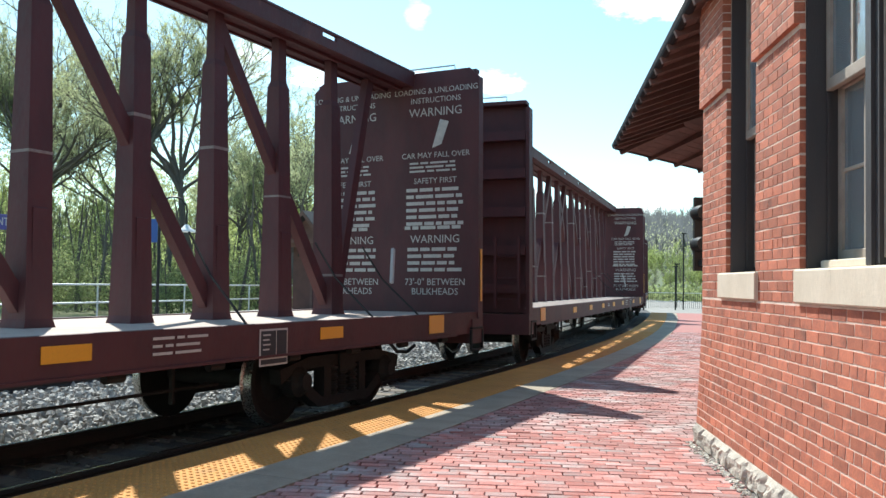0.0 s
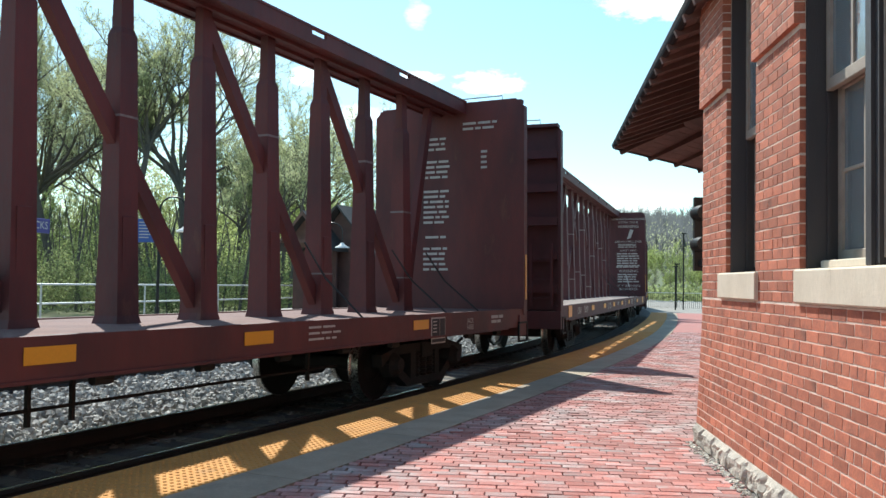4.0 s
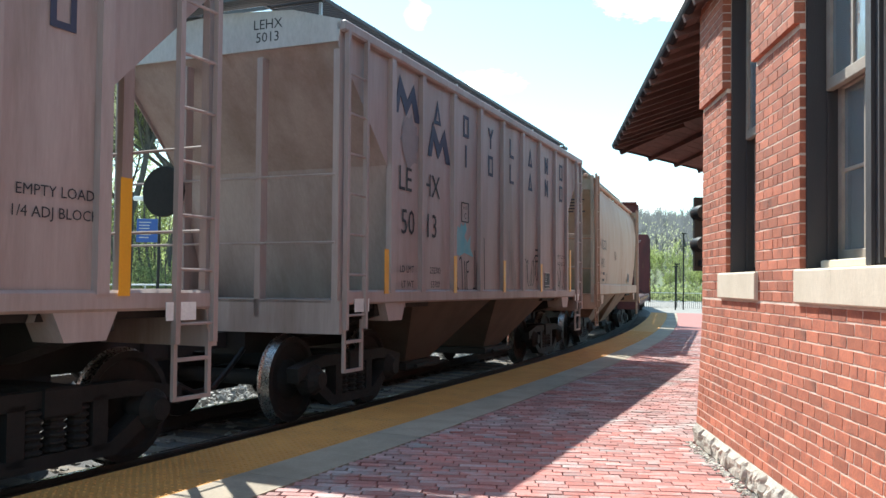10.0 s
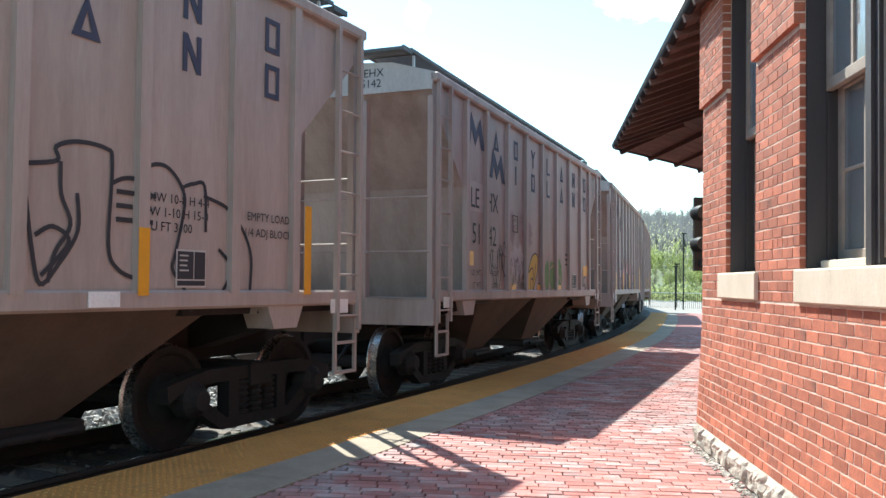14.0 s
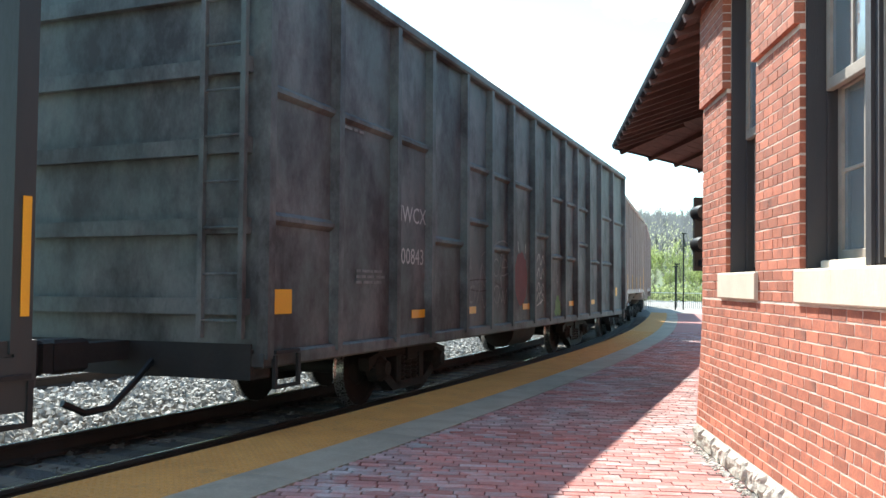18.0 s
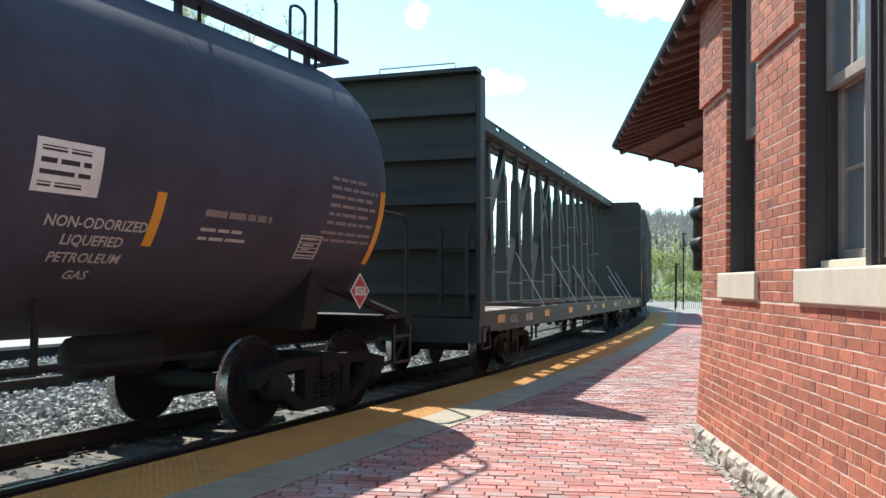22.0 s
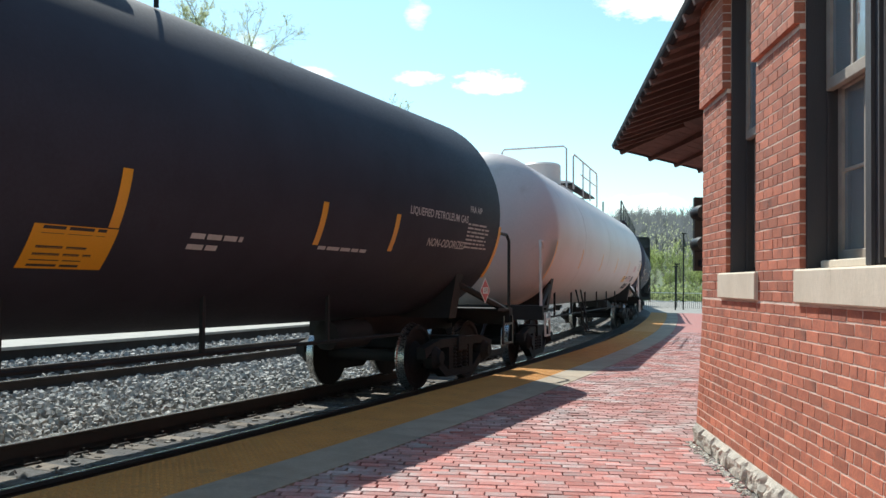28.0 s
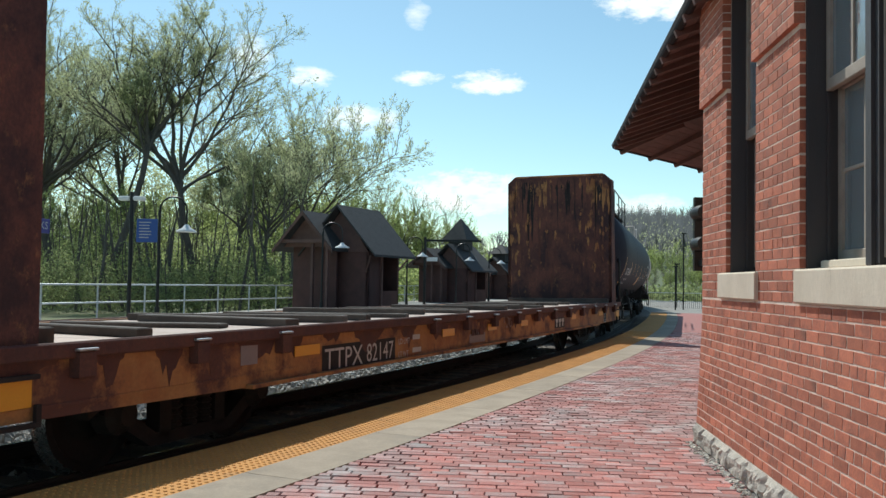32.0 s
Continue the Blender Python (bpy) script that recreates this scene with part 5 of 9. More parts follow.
    for (xa, za), (xb, zb) in runs:
        p, q = Vector((xa, 0, za)), Vector((xb, 0, zb))
        d = (q - p).normalized()
        u = Vector((-d.z, 0, d.x)) * 0.075
        m = Mesh()
        vs = [p - u, p + u, q + u, q - u]
        m.add([v + Vector((0, -0.055, 0)) for v in vs] + [v + Vector((0, 0.055, 0)) for v in vs], [(0, 1, 2, 3), (7, 6, 5, 4), (0, 4, 5, 1), (1, 5, 6, 2), (2, 6, 7, 3), (3, 7, 4, 0)])
        part("diagonal_brace", m, paint, car)
    m = Mesh()
    m.box(-H + 0.3, H - 0.3, -0.32, 0.32, 4.46, 4.485)
    for sg in (-1, 1):
        y0, y1 = min(sg * 0.32, sg * 0.36), max(sg * 0.32, sg * 0.36)
        m.box(-H + 0.3, H - 0.3, y0, y1, 4.44, 4.565)
        m.box(-H + 0.3, H - 0.3, y0 - 0.01, y1 + 0.01, 4.635, 4.665)
        # the web is pierced over every second bay
        x = H - 0.3
        for k in range(9):
            gap = posts[0] - 0.57 - 2.28 * k
            m.box(max(gap + 0.16, -H + 0.3), x, y0, y1, 4.565, 4.635)
            x = gap - 0.16
        if x > -H + 0.35:
            m.box(-H + 0.3, x, y0, y1, 4.565, 4.635)
        m.box(-H + 0.3, H - 0.3, min(sg * 0.10, sg * 0.15), max(sg * 0.10, sg * 0.15), 4.42, 4.46)
    part("top_chord", m, paint, car)
    for sg in (-1, 1):
        xo = sg * (H - 0.02) if sg < 0 else H - 0.15
        xi = sg * (H - 0.30)
        lo, hi = min(xo, xi), max(xo, xi)
        ip = lo if sg > 0 else hi - 0.03
        m = Mesh()
        m.prism([(-1.42, 1.02), (1.42, 1.02), (1.42, 4.5), (1.27, 4.64), (-1.27, 4.64), (-1.42, 4.5)], "x", ip, ip + 0.03)
        bulk = part("bulkhead", m, paint, car, "tall solid bulkhead")
        m = Mesh()
        for y in (-1.42, 1.36):
            m.box(lo + 0.03, hi, y, y + 0.06, 1.0, 4.5)
        m.box(lo + 0.03, hi, -1.36, 1.36, 4.56, 4.62)
        part("bulkhead_frame", m, paint, bulk)
        for z in (1.35, 2.0, 2.65, 3.3, 3.95):
            part("bulkhead_rib", Mesh().prism([(-1.35, z), (1.35, z), (1.35, z + 0.16), (-1.35, z + 0.16)], "x", lo + 0.03, hi - 0.06), paint, bulk)
        part("handrail", Mesh().path([((lo + hi) / 2, -1.0, 4.62), ((lo + hi) / 2, -1.0, 4.72), ((lo + hi) / 2, 0.2, 4.72), ((lo + hi) / 2, 0.2, 4.62)], 0.012, 5), GALV, bulk)
        part("end_sill", Mesh().box(min(xo, xo - sg * 0.35), max(xo, xo - sg * 0.35), -1.42, 1.42, 0.66, 1.0), paint, car)
        stirrup(car, sg * (H - 0.35), -1.42, 0.85, UNDER)
        ladder(car, xo + sg * 0.05, -1.05, 1.1, 2.3, 0.4, paint, "y")
    spots = (9.2, 6.75, 3.45, 1.1, -1.3, -3.6, -6.0, -9.3) if straps else (8.94, 6.5, 3.2, 0.92, -1.36, -3.55, -5.88, -9.31)
    part("edge_reflector", Mesh().box(H - 0.24, H - 0.18, -1.428, -1.421, 1.25, 2.0), REFLECT, car, "yellow reflective strip")
    for x in spots:
        if seed == 4 and x > 8:
            continue
        reflector(car, x, 0.97, 0.42, 0.23 if abs(x) > 8 and not straps else 0.12, -1.403)
    framed(car, {4: 7.0, 7: 4.56}.get(seed, 5.52), 0.88, 0.42, 0.34, -1.403)
    bars(car, 4.0, 1.02, 0.66, 3, LETTERW, -1.403, 0.06, 0.022)
    bars(car, -0.4, 0.99, 0.38, 2, LETTERW, -1.403, 0.05, 0.025)
    # notices on the inner face of the leading bulkhead and on the outer face of the trailing one
    xi = H - 0.30
    for y0 in ((-0.72, 0.72) if warn else ((0.1,) if notices else ())):
        tail_letters(car, "LOADING & UNLOADING", xi, y0, 4.32, 0.085, LETTERW)
        tail_letters(car, "INSTRUCTIONS", xi, y0, 4.18, 0.085, LETTERW)
        tail_letters(car, "WARNING", xi, y0, 3.98, 0.13, LETTERW)
        pic = Mesh()
        pic.prism([(y0 + 0.05, 3.5), (y0 - 0.10, 3.55), (y0 - 0.22, 3.88), (y0 - 0.08, 3.92)], "x", xi - 0.006, xi - 0.002)
        part("picture_mark", pic, LETTERW, car)
        tail_letters(car, "CAR MAY FALL OVER", xi, y0, 3.36, 0.085, LETTERW)
        tail_bars(car, xi, y0, 3.27, 0.85, 3, LETTERW, 0.06, 0.028)
        tail_letters(car, "SAFETY FIRST", xi, y0, 2.98, 0.085, LETTERW)
        tail_bars(car, xi, y0, 2.86, 0.95, 6, LETTERW, 0.10, 0.05)
        tail_bars(car, xi, y0, 2.30, 1.0, 1, LETTERW, 0.10, 0.05)
        tail_letters(car, "WARNING", xi, y0, 2.10, 0.12, LETTERW)
        tail_bars(car, xi, y0, 1.98, 0.9, 4, LETTERW, 0.10, 0.05)
        tail_letters(car, "73'-0\" BETWEEN", xi, y0, 1.48, 0.10, LETTERW)
        tail_letters(car, "BULKHEADS", xi, y0, 1.34, 0.10, LETTERW)
    if straps:
        for k in (0, 1, 2, 5, 7, 9, 12):
            x = posts[k] - 0.6
            k2 = r.uniform(0.6, 1.0)
            m = Mesh().path([(x, -1.33, 1.1), (x + 0.7 * k2, -1.33 + 0.8 * k2, 1.1 + 1.15 * k2)], 0.014, 4)
            part("strap", m, LETTERW, car, "pale webbing strap")
        for k in range(14):
            x = posts[k] + 0.4
            part("riser", Mesh().cham(x - 0.07, x + 0.07, -1.3, 1.3, 1.08, 1.16, 0.01), TIMBER, car)
    else:
        for k in (0, 1, 3):
            x = posts[k] + 0.2
            m = Mesh().path([(x, -1.25, 1.08), (x + 0.35, -0.5, 1.55), (x + 0.45, -0.12, 2.0)], 0.012, 4)
            part("chain", m, UNDER, car)
        if warn:
            part("strap", Mesh().path([(H - 1.9, -0.9, 1.5), (H - 1.6, -0.75, 1.95)], 0.028, 4), LETTERW, car, "pale webbing strap")
    brake_rig(car, -3.0, 5.0)
    running_gear(car, 7.3, H)
    return car


def side_sheet(m, pts, y, th=0.012):
    m.prism(pts, "y", y, y + th)
    return m


def hopper_under(car, L, paint, stain=None):
    """Two discharge bays with sloped sheets under the sides."""
    for c in (-1.6, 1.6):
        m = Mesh()
        tw, bw = 1.6, 0.42
        t = [(c - tw, -1.42, 1.36), (c + tw, -1.42, 1.36), (c + tw, 1.42, 1.36), (c - tw, 1.42, 1.36)]
        b = [(c - bw, -0.75, 0.42), (c + bw, -0.75, 0.42), (c + bw, 0.75, 0.42), (c - bw, 0.75, 0.42)]
        m.add(t + b, [(0, 1, 5, 4), (1, 2, 6, 5), (2, 3, 7, 6), (3, 0, 4, 7), (4, 5, 6, 7)])
        bay = part("hopper_bay", m, stain or UNDERBROWN, car, "brown-stained sloped discharge bay")
        part("gate", Mesh().cham(c - 0.6, c + 0.6, -0.85, 0.85, 0.30, 0.42, 0.02), UNDER, bay)
        part("gate_lever", Mesh().tube((c - 0.5, -0.95, 0.36), (c + 0.5, -0.95, 0.36), 0.03, 8), UNDER, bay)


def hopper_common(car, L, paint, smooth_side):
    H = L / 2
    part("center_sill", Mesh().box(-H + 0.1, H - 0.1, -0.33, 0.33, 0.72, 1.05), UNDER, car)
    for sg in (-1, 1):
        part("side_sill", Mesh().cham(-H + 0.15, H - 0.15, min(sg * 1.40, sg * 1.52), max(sg * 1.40, sg * 1.52), 1.26 if not smooth_side else 1.28, 1.41 if not smooth_side else 1.54, 0.02), paint, car)
    for sg in (-1, 1):
        xe = sg * (H - 0.06)
        lo, hi = min(xe, xe - sg * 0.12), max(xe, xe - sg * 0.12)
        part("end_sill", Mesh().box(lo, hi, -1.5, 1.5, 0.96, 1.30), paint, car)
        part("end_platform", Mesh().box(min(xe, xe - sg * 1.0), max(xe, xe - sg * 1.0), -1.4, 1.4, 1.28, 1.31), paint, car)
        # slope sheet under the end
        m = Mesh()
        a, b, c = sg * (H - 0.10), sg * (H - 1.15), sg * (H - 1.75)
        y = 1.40
        vs = [(a, -y, 3.75), (a, y, 3.75), (b, y, 2.75), (b, -y, 2.75), (c, y, 1.2), (c, -y, 1.2), (a, -y, 4.08), (a, y, 4.08)]
        if not smooth_side:
            b, y = sg * (H - 1.18), 1.458
            vs = [(a, -y, 4.0), (a, y, 4.0), (b, y, 2.84), (b, -y, 2.84), (c, y, 1.2), (c, -y, 1.2), (a, -y, 4.1), (a, y, 4.1)]
            gable = [(-1.46, 3.98), (1.46, 3.98), (1.5, 4.2), (0.9, 4.37), (0, 4.43), (-0.9, 4.37), (-1.5, 4.2)]
            part("end_gable", Mesh().prism(gable, "x", min(sg * (H - 0.07), sg * (H - 0.05)), max(sg * (H - 0.07), sg * (H - 0.05))), GABLE, car, "pale flat gable sheet")
        m.add(vs, [(0, 1, 2, 3), (3, 2, 4, 5), (6, 7, 1, 0)])
        part("end_sheet", m, PALE_END if smooth_side else paint, car, "sloped pale end sheet")
        for y in (-1.44, -0.5, 0.5, 1.44):
            part("end_post", Mesh().box(lo, hi, y - 0.035, y + 0.035, 1.12, 4.08 if smooth_side else 3.9), PALE_END if smooth_side else paint, car)
        for z in (1.9, 2.6):
            part("grab_rail", Mesh().tube((xe, -1.44, z), (xe, 1.44, z), 0.014, 6), paint, car)
        ladder(car, sg * (H - 0.35), -1.53, 1.0, 4.12, 0.42, paint, "x", 0.42)
        stirrup(car, sg * (H - 0.35), -1.50, 1.1, paint)
        part("jacking_pad", Mesh().prism([(sg * (H - 1.2), 1.06), (sg * (H - 1.55), 1.06), (sg * (H - 1.65), 1.27), (sg * (H - 1.1), 1.27)], "y", -1.5, -1.2), paint, car)
    for sg in (-1, 1):
        x = sg * (H - 1.2)
        part("body_bolster", Mesh().prism([(-1.4, 1.28), (-1.4, 1.12), (-0.4, 0.84), (0.4, 0.84), (1.4, 1.12), (1.4, 1.28)], "x", x - 0.16, x + 0.16), UNDER, car)
        part("shear_plate", Mesh().box(min(sg * (H - 2.6), sg * (H - 0.2)), max(sg * (H - 2.6), sg * (H - 0.2)), -1.38, 1.38, 1.2, 1.255), UNDER, car)
    m = Mesh().lathe([(-0.5, 0.06), (-0.46, 0.2), (0.46, 0.2), (0.5, 0.06)], (0, 0, 0), "y", 14)
    for v in range(len(m.v)):
        x, y, z = m.v[v]
        m.v[v] = (x + H - 0.85, y, z + 1.4)
    part("air_reservoir", m, UNDER, car, smooth=True)
    part("brake_wheel", Mesh().lathe([(-H + 0.02, 0.28), (-H + 0.05, 0.29), (-H + 0.08, 0.28)], (0, 0.75, 2.5), "x", 18), UNDER, car)
    # roof walk of steel grating
    out = 0.9 if smooth_side else 1.15
    m = Mesh()
    for y in (-out, -0.45, 0.45, out):
        m.box(-H + 0.1, H - 0.1, y - 0.012, y + 0.012, 4.510, 4.550)
    x = -H + 0.1
    while x < H - 0.1:
        for sg in (-1, 1):
            m.box(x, x + 0.025, min(sg * 0.45, sg * out), max(sg * 0.45, sg * out), 4.525, 4.550)
        x += 0.06
    for sg in (-1, 1):
        x = sg * (H - 0.3)
        m.box(min(x, x - sg * 0.02), max(x, x - sg * 0.02), -out, out, 4.510, 4.550)
    part("roof_walk", m, GRATE, car, "steel grating roof walk")
    # crossover gratings that reach out past the ends
    for sg in (-1, 1):
        m = Mesh()
        m.box(min(sg * (H - 0.1), sg * (H + 0.17)), max(sg * (H - 0.1), sg * (H + 0.17)), -out - 0.02, -out + 0.01, 4.460, 4.520)
        m.box(min(sg * (H - 0.1), sg * (H + 0.17)), max(sg * (H - 0.1), sg * (H + 0.17)), out - 0.01, out + 0.02, 4.460, 4.520)
        for k in range(6):
            x = sg * (H - 0.08 + k * 0.045)
            m.box(x - 0.015, x + 0.015, -out + 0.01, out - 0.01, 4.470, 4.510)
        part("crossover_grating", m, GRATE, car, "steel grating over the car's end")
    for k in range(6):
        x = -H + 0.3 + k * (L - 0.6) / 5
        for y in (0.05 - out, out - 0.05):
            part("walk_bracket", Mesh().box(x - 0.015, x + 0.015, y - 0.015, y + 0.015, 4.15, 4.50), GALV, car)
    for k in range(4):
        x = -H + 1.7 + k * (L - 3.4) / 3
        part("roof_hatch", Mesh().lathe([(4.4, 0.38), (4.48, 0.38), (4.52, 0.25)], (x, 0, 0), "z", 16), paint, car)
    running_gear(car, H - 1.2, H - 0.05)


def ribbed_hopper(label, paint, L=10.55):
    H = L / 2
    car = thing("covered_hopper_car", label, "freight car", "cars of the freight train")
    for sg in (-1, 1):
        m = Mesh()
        y = -1.47 if sg < 0 else 1.458
        side_sheet(m, [(-H + 1.2, 1.3), (H - 1.2, 1.3), (H - 1.2, 2.82), (H - 0.06, 3.92), (H - 0.06, 4.1), (-H + 0.06, 4.1), (-H + 0.06, 3.92), (-H + 1.2, 2.82)], y)
        part("side_sheet", m, paint, car)
        for d in (1.16, 2.03, 3.08, 4.13, 5.18, 6.23, 7.28, 8.33, 9.20):
            x = H - d - 0.1
            part("rib", Mesh().prism([(x - 0.055, min(sg * 1.47, sg * 1.53)), (x + 0.055, min(sg * 1.47, sg * 1.53)), (x + 0.055, max(sg * 1.47, sg * 1.53)), (x - 0.055, max(sg * 1.47, sg * 1.53))], "z", 1.38, 4.1), paint, car)
        part("top_chord", Mesh().cham(-H + 0.05, H - 0.05, min(sg * 1.45, sg * 1.55), max(sg * 1.45, sg * 1.55), 4.08, 4.2, 0.02), paint, car)
    m = Mesh().prism([(-1.5, 4.19), (-0.9, 4.36), (0, 4.42), (0.9, 4.36), (1.5, 4.19), (1.5, 4.15), (-1.5, 4.15)], "x", -H + 0.06, H - 0.06)
    part("roof", m, paint, car)
    hopper_under(car, L, paint)
    hopper_common(car, L, paint, False)
    return car


def plain_block(kind, x, z, y):
    """A plain painted shape, 0.2 m wide and 0.3 m high."""
    m = Mesh()
    a, b, t = 0.105, 0.155, 0.05
    if kind in ("ring", "tri"):
        outer = [(-a, -b), (a, -b), (a, b), (-a, b)] if kind == "ring" else [(-a - 0.02, -b), (a + 0.02, -b), (0, b)]
        inner = [(-a + t, -b + t), (a - t, -b + t), (a - t, b - t), (-a + t, b - t)] if kind == "ring" else [(-a + 0.06, -b + t), (a - 0.06, -b + t), (0, b - 0.12)]
        n = len(outer)
        for d in (0.004, 0.0):
            m.v += [(x + p, y - d, z + q) for p, q in outer + inner]
        m.f += [(i, (i + 1) % n, n + (i + 1) % n, n + i) for i in range(n)]
        m.f += [(i, 2 * n + i, 2 * n + (i + 1) % n, (i + 1) % n) for i in range(n)]
        return m
    pts = {"bar": [(-t / 2, -b), (t / 2, -b), (t / 2, b), (-t / 2, b)],
           "ell": [(-a, -b), (a, -b), (a, -b + t), (-a + t, -b + t), (-a + t, b), (-a, b)],
           "vee": [(-t / 2, -b), (t / 2, -b), (t / 2, 0), (a + 0.02, b), (a - 0.04, b), (0, 0.05), (-a + 0.04, b), (-a - 0.02, b), (-t / 2, 0)],
           "zed": [(-a, -b), (-a + t, -b), (-a + t, b - 0.12), (a - t, -b), (a, -b), (a, b), (a - t, b), (a - t, -b + 0.12), (-a + t, b), (-a, b)]}[kind]
    return m.prism([(x + p, z + q) for p, q in pts], "y", y - 0.004, y)


def company_blocks(car, L, logo=True):
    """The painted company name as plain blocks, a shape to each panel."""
    H = L / 2
    yy = -1.476
    for z, d0, kinds in ((3.72, 7.90, ("tri", "ring", "vee", "ell", "tri", "zed", "ring")), (3.30, 6.85, ("bar", "ring", "ell", "tri", "zed", "ring"))):
        for k, kind in enumerate(kinds):
            part("painted_block", plain_block(kind, H - d0 + k * 1.05, z, yy), NAVY, car)
    if logo:
        for x, z in ((H - 8.85, 3.72), (H - 7.85, 3.34)):
            m = Mesh()
            m.prism([(x - 0.36, z - 0.22), (x - 0.2, z + 0.24), (x + 0.02, z - 0.02), (x + 0.2, z + 0.2), (x + 0.4, z - 0.25), (x + 0.24, z - 0.25), (x + 0.14, z - 0.02), (x - 0.02, z - 0.22), (x - 0.18, z + 0.0), (x - 0.24, z - 0.22)], "y", yy - 0.004, yy)
            part("painted_mark", m, NAVY, car)


def hopper_marks(car, L, a, b, c, d, limits, upright=True):
    H = L / 2
    y = -1.476
    letters(car, a, H - 8.88, 2.60, 0.30, LETTERK, y, 0.95)
    letters(car, b, H - 8.09, 2.60, 0.30, LETTERK, y, 0.95)
    letters(car, c, H - 8.80, 2.08, 0.31, LETTERK, y, 0.95)
    letters(car, d, H - 8.09, 2.08, 0.31, LETTERK, y, 0.95)
    letters(car, "LD LMT", H - 8.82, 1.62, 0.085, LETTERK, y)
    letters(car, "LT WT", H - 8.80, 1.44, 0.085, LETTERK, y)
    letters(car, limits[0], H - 7.95, 1.62, 0.085, LETTERK, y)
    letters(car, limits[1], H - 7.95, 1.44, 0.085, LETTERK, y)
    bars(car, H - 9.2, 1.29, 0.8, 1, LETTERK, y, 0.05, 0.025)
    if upright:
        letters(car, "EMPTY LOAD", H - 1.62, 2.02, 0.075, LETTERK, y)
        letters(car, "1/4 ADJ BLOCK", H - 1.62, 1.88, 0.075, LETTERK, y)
    framed(car, H - 2.62, 1.58, 0.34, 0.30, y)
    m = Mesh()
    x, z = H - 6.88, 2.50
    for q in ((x - 0.14, x + 0.14, z - 0.14, z - 0.125), (x - 0.14, x + 0.14, z + 0.125, z + 0.14), (x - 0.14, x - 0.125, z - 0.125, z + 0.125), (x + 0.125, x + 0.14, z - 0.125, z + 0.125)):
        m.box(q[0], q[1], y - 0.004, y, q[2], q[3])
    part("plate_frame", m, LETTERK, car)
    letters(car, "C", x, z - 0.09, 0.085, LETTERK, y)
    letters(car, "PLATE", x, z + 0.045, 0.04, LETTERK, y)
    bars(car, H - 3.4, 2.1, 0.45, 3, LETTERK, y, 0.10, 0.035)
    for dd in (9.48, 7.38, 5.28, 3.18, 1.08) if upright else ():
        reflector(car, H - dd, 1.79 if dd == 1.08 else 1.62, 0.105, 0.84 if dd == 1.08 else 0.50, -1.531)
    for dd in () if upright else (6.98, 5.4, 3.9):
        reflector(car, H - dd, 1.45, 0.26, 0.10, y)
    tail_letters(car, a + b, -H + 0.05, -0.6, 4.2, 0.11, LETTERK)
    tail_letters(car, c + d, -H + 0.05, -0.6, 4.06, 0.11, LETTERK)
    for sx in (-H + 0.5, H - 0.5):
        part("label_card", Mesh().box(sx - 0.16, sx + 0.16, -1.53, -1.522, 1.18, 1.32), WHITEP, car, "white card")


def smooth_hopper(label, paint, L=10.8):
    H = L / 2
    car = thing("covered_hopper_car", label, "freight car", "cars of the freight train")
    # teardrop shell: rounded sides, ends cut back below
    m = Mesh()
    prof = [(-1.40, 1.36), (-1.47, 1.9), (-1.51, 2.5), (-1.50, 3.1), (-1.42, 3.7), (-1.25, 4.02), (-1.0, 4.22), (-0.55, 4.36), (0.0, 4.40)]
    prof = prof + [(-y, z) for y, z in prof[-2::-1]]
    n = len(prof)
    cut = ((0.06, 4.02), (0.3, 3.7), (0.58, 3.3), (0.85, 2.85), (1.05, 2.4), (1.17, 1.9), (1.2, 1.36))
    xs = [-H + d for d, _ in cut] + [H - d for d, _ in cut[::-1]]
    cutz = [z for _, z in cut] + [z for _, z in cut[::-1]]
    for x, cz in zip(xs, cutz):
        for y, z in prof:
            m.v.append((x, y, max(z, cz)))
    for i in range(len(xs) - 1):
        for j in range(n - 1):
            m.f.append((i * n + j, i * n + j + 1, (i + 1) * n + j + 1, (i + 1) * n + j))
    part("shell", m, paint, car, "smooth rounded side shell", smooth=True)
    for sg in (-1, 1):
        part("top_chord", Mesh().cham(-H + 0.05, H - 0.05, min(sg * 1.24, sg * 1.34), max(sg * 1.24, sg * 1.34), 4.04, 4.13, 0.02), paint, car)
    hopper_under(car, L, paint, TANSTAIN)
    hopper_common(car, L, paint, True)
    return car


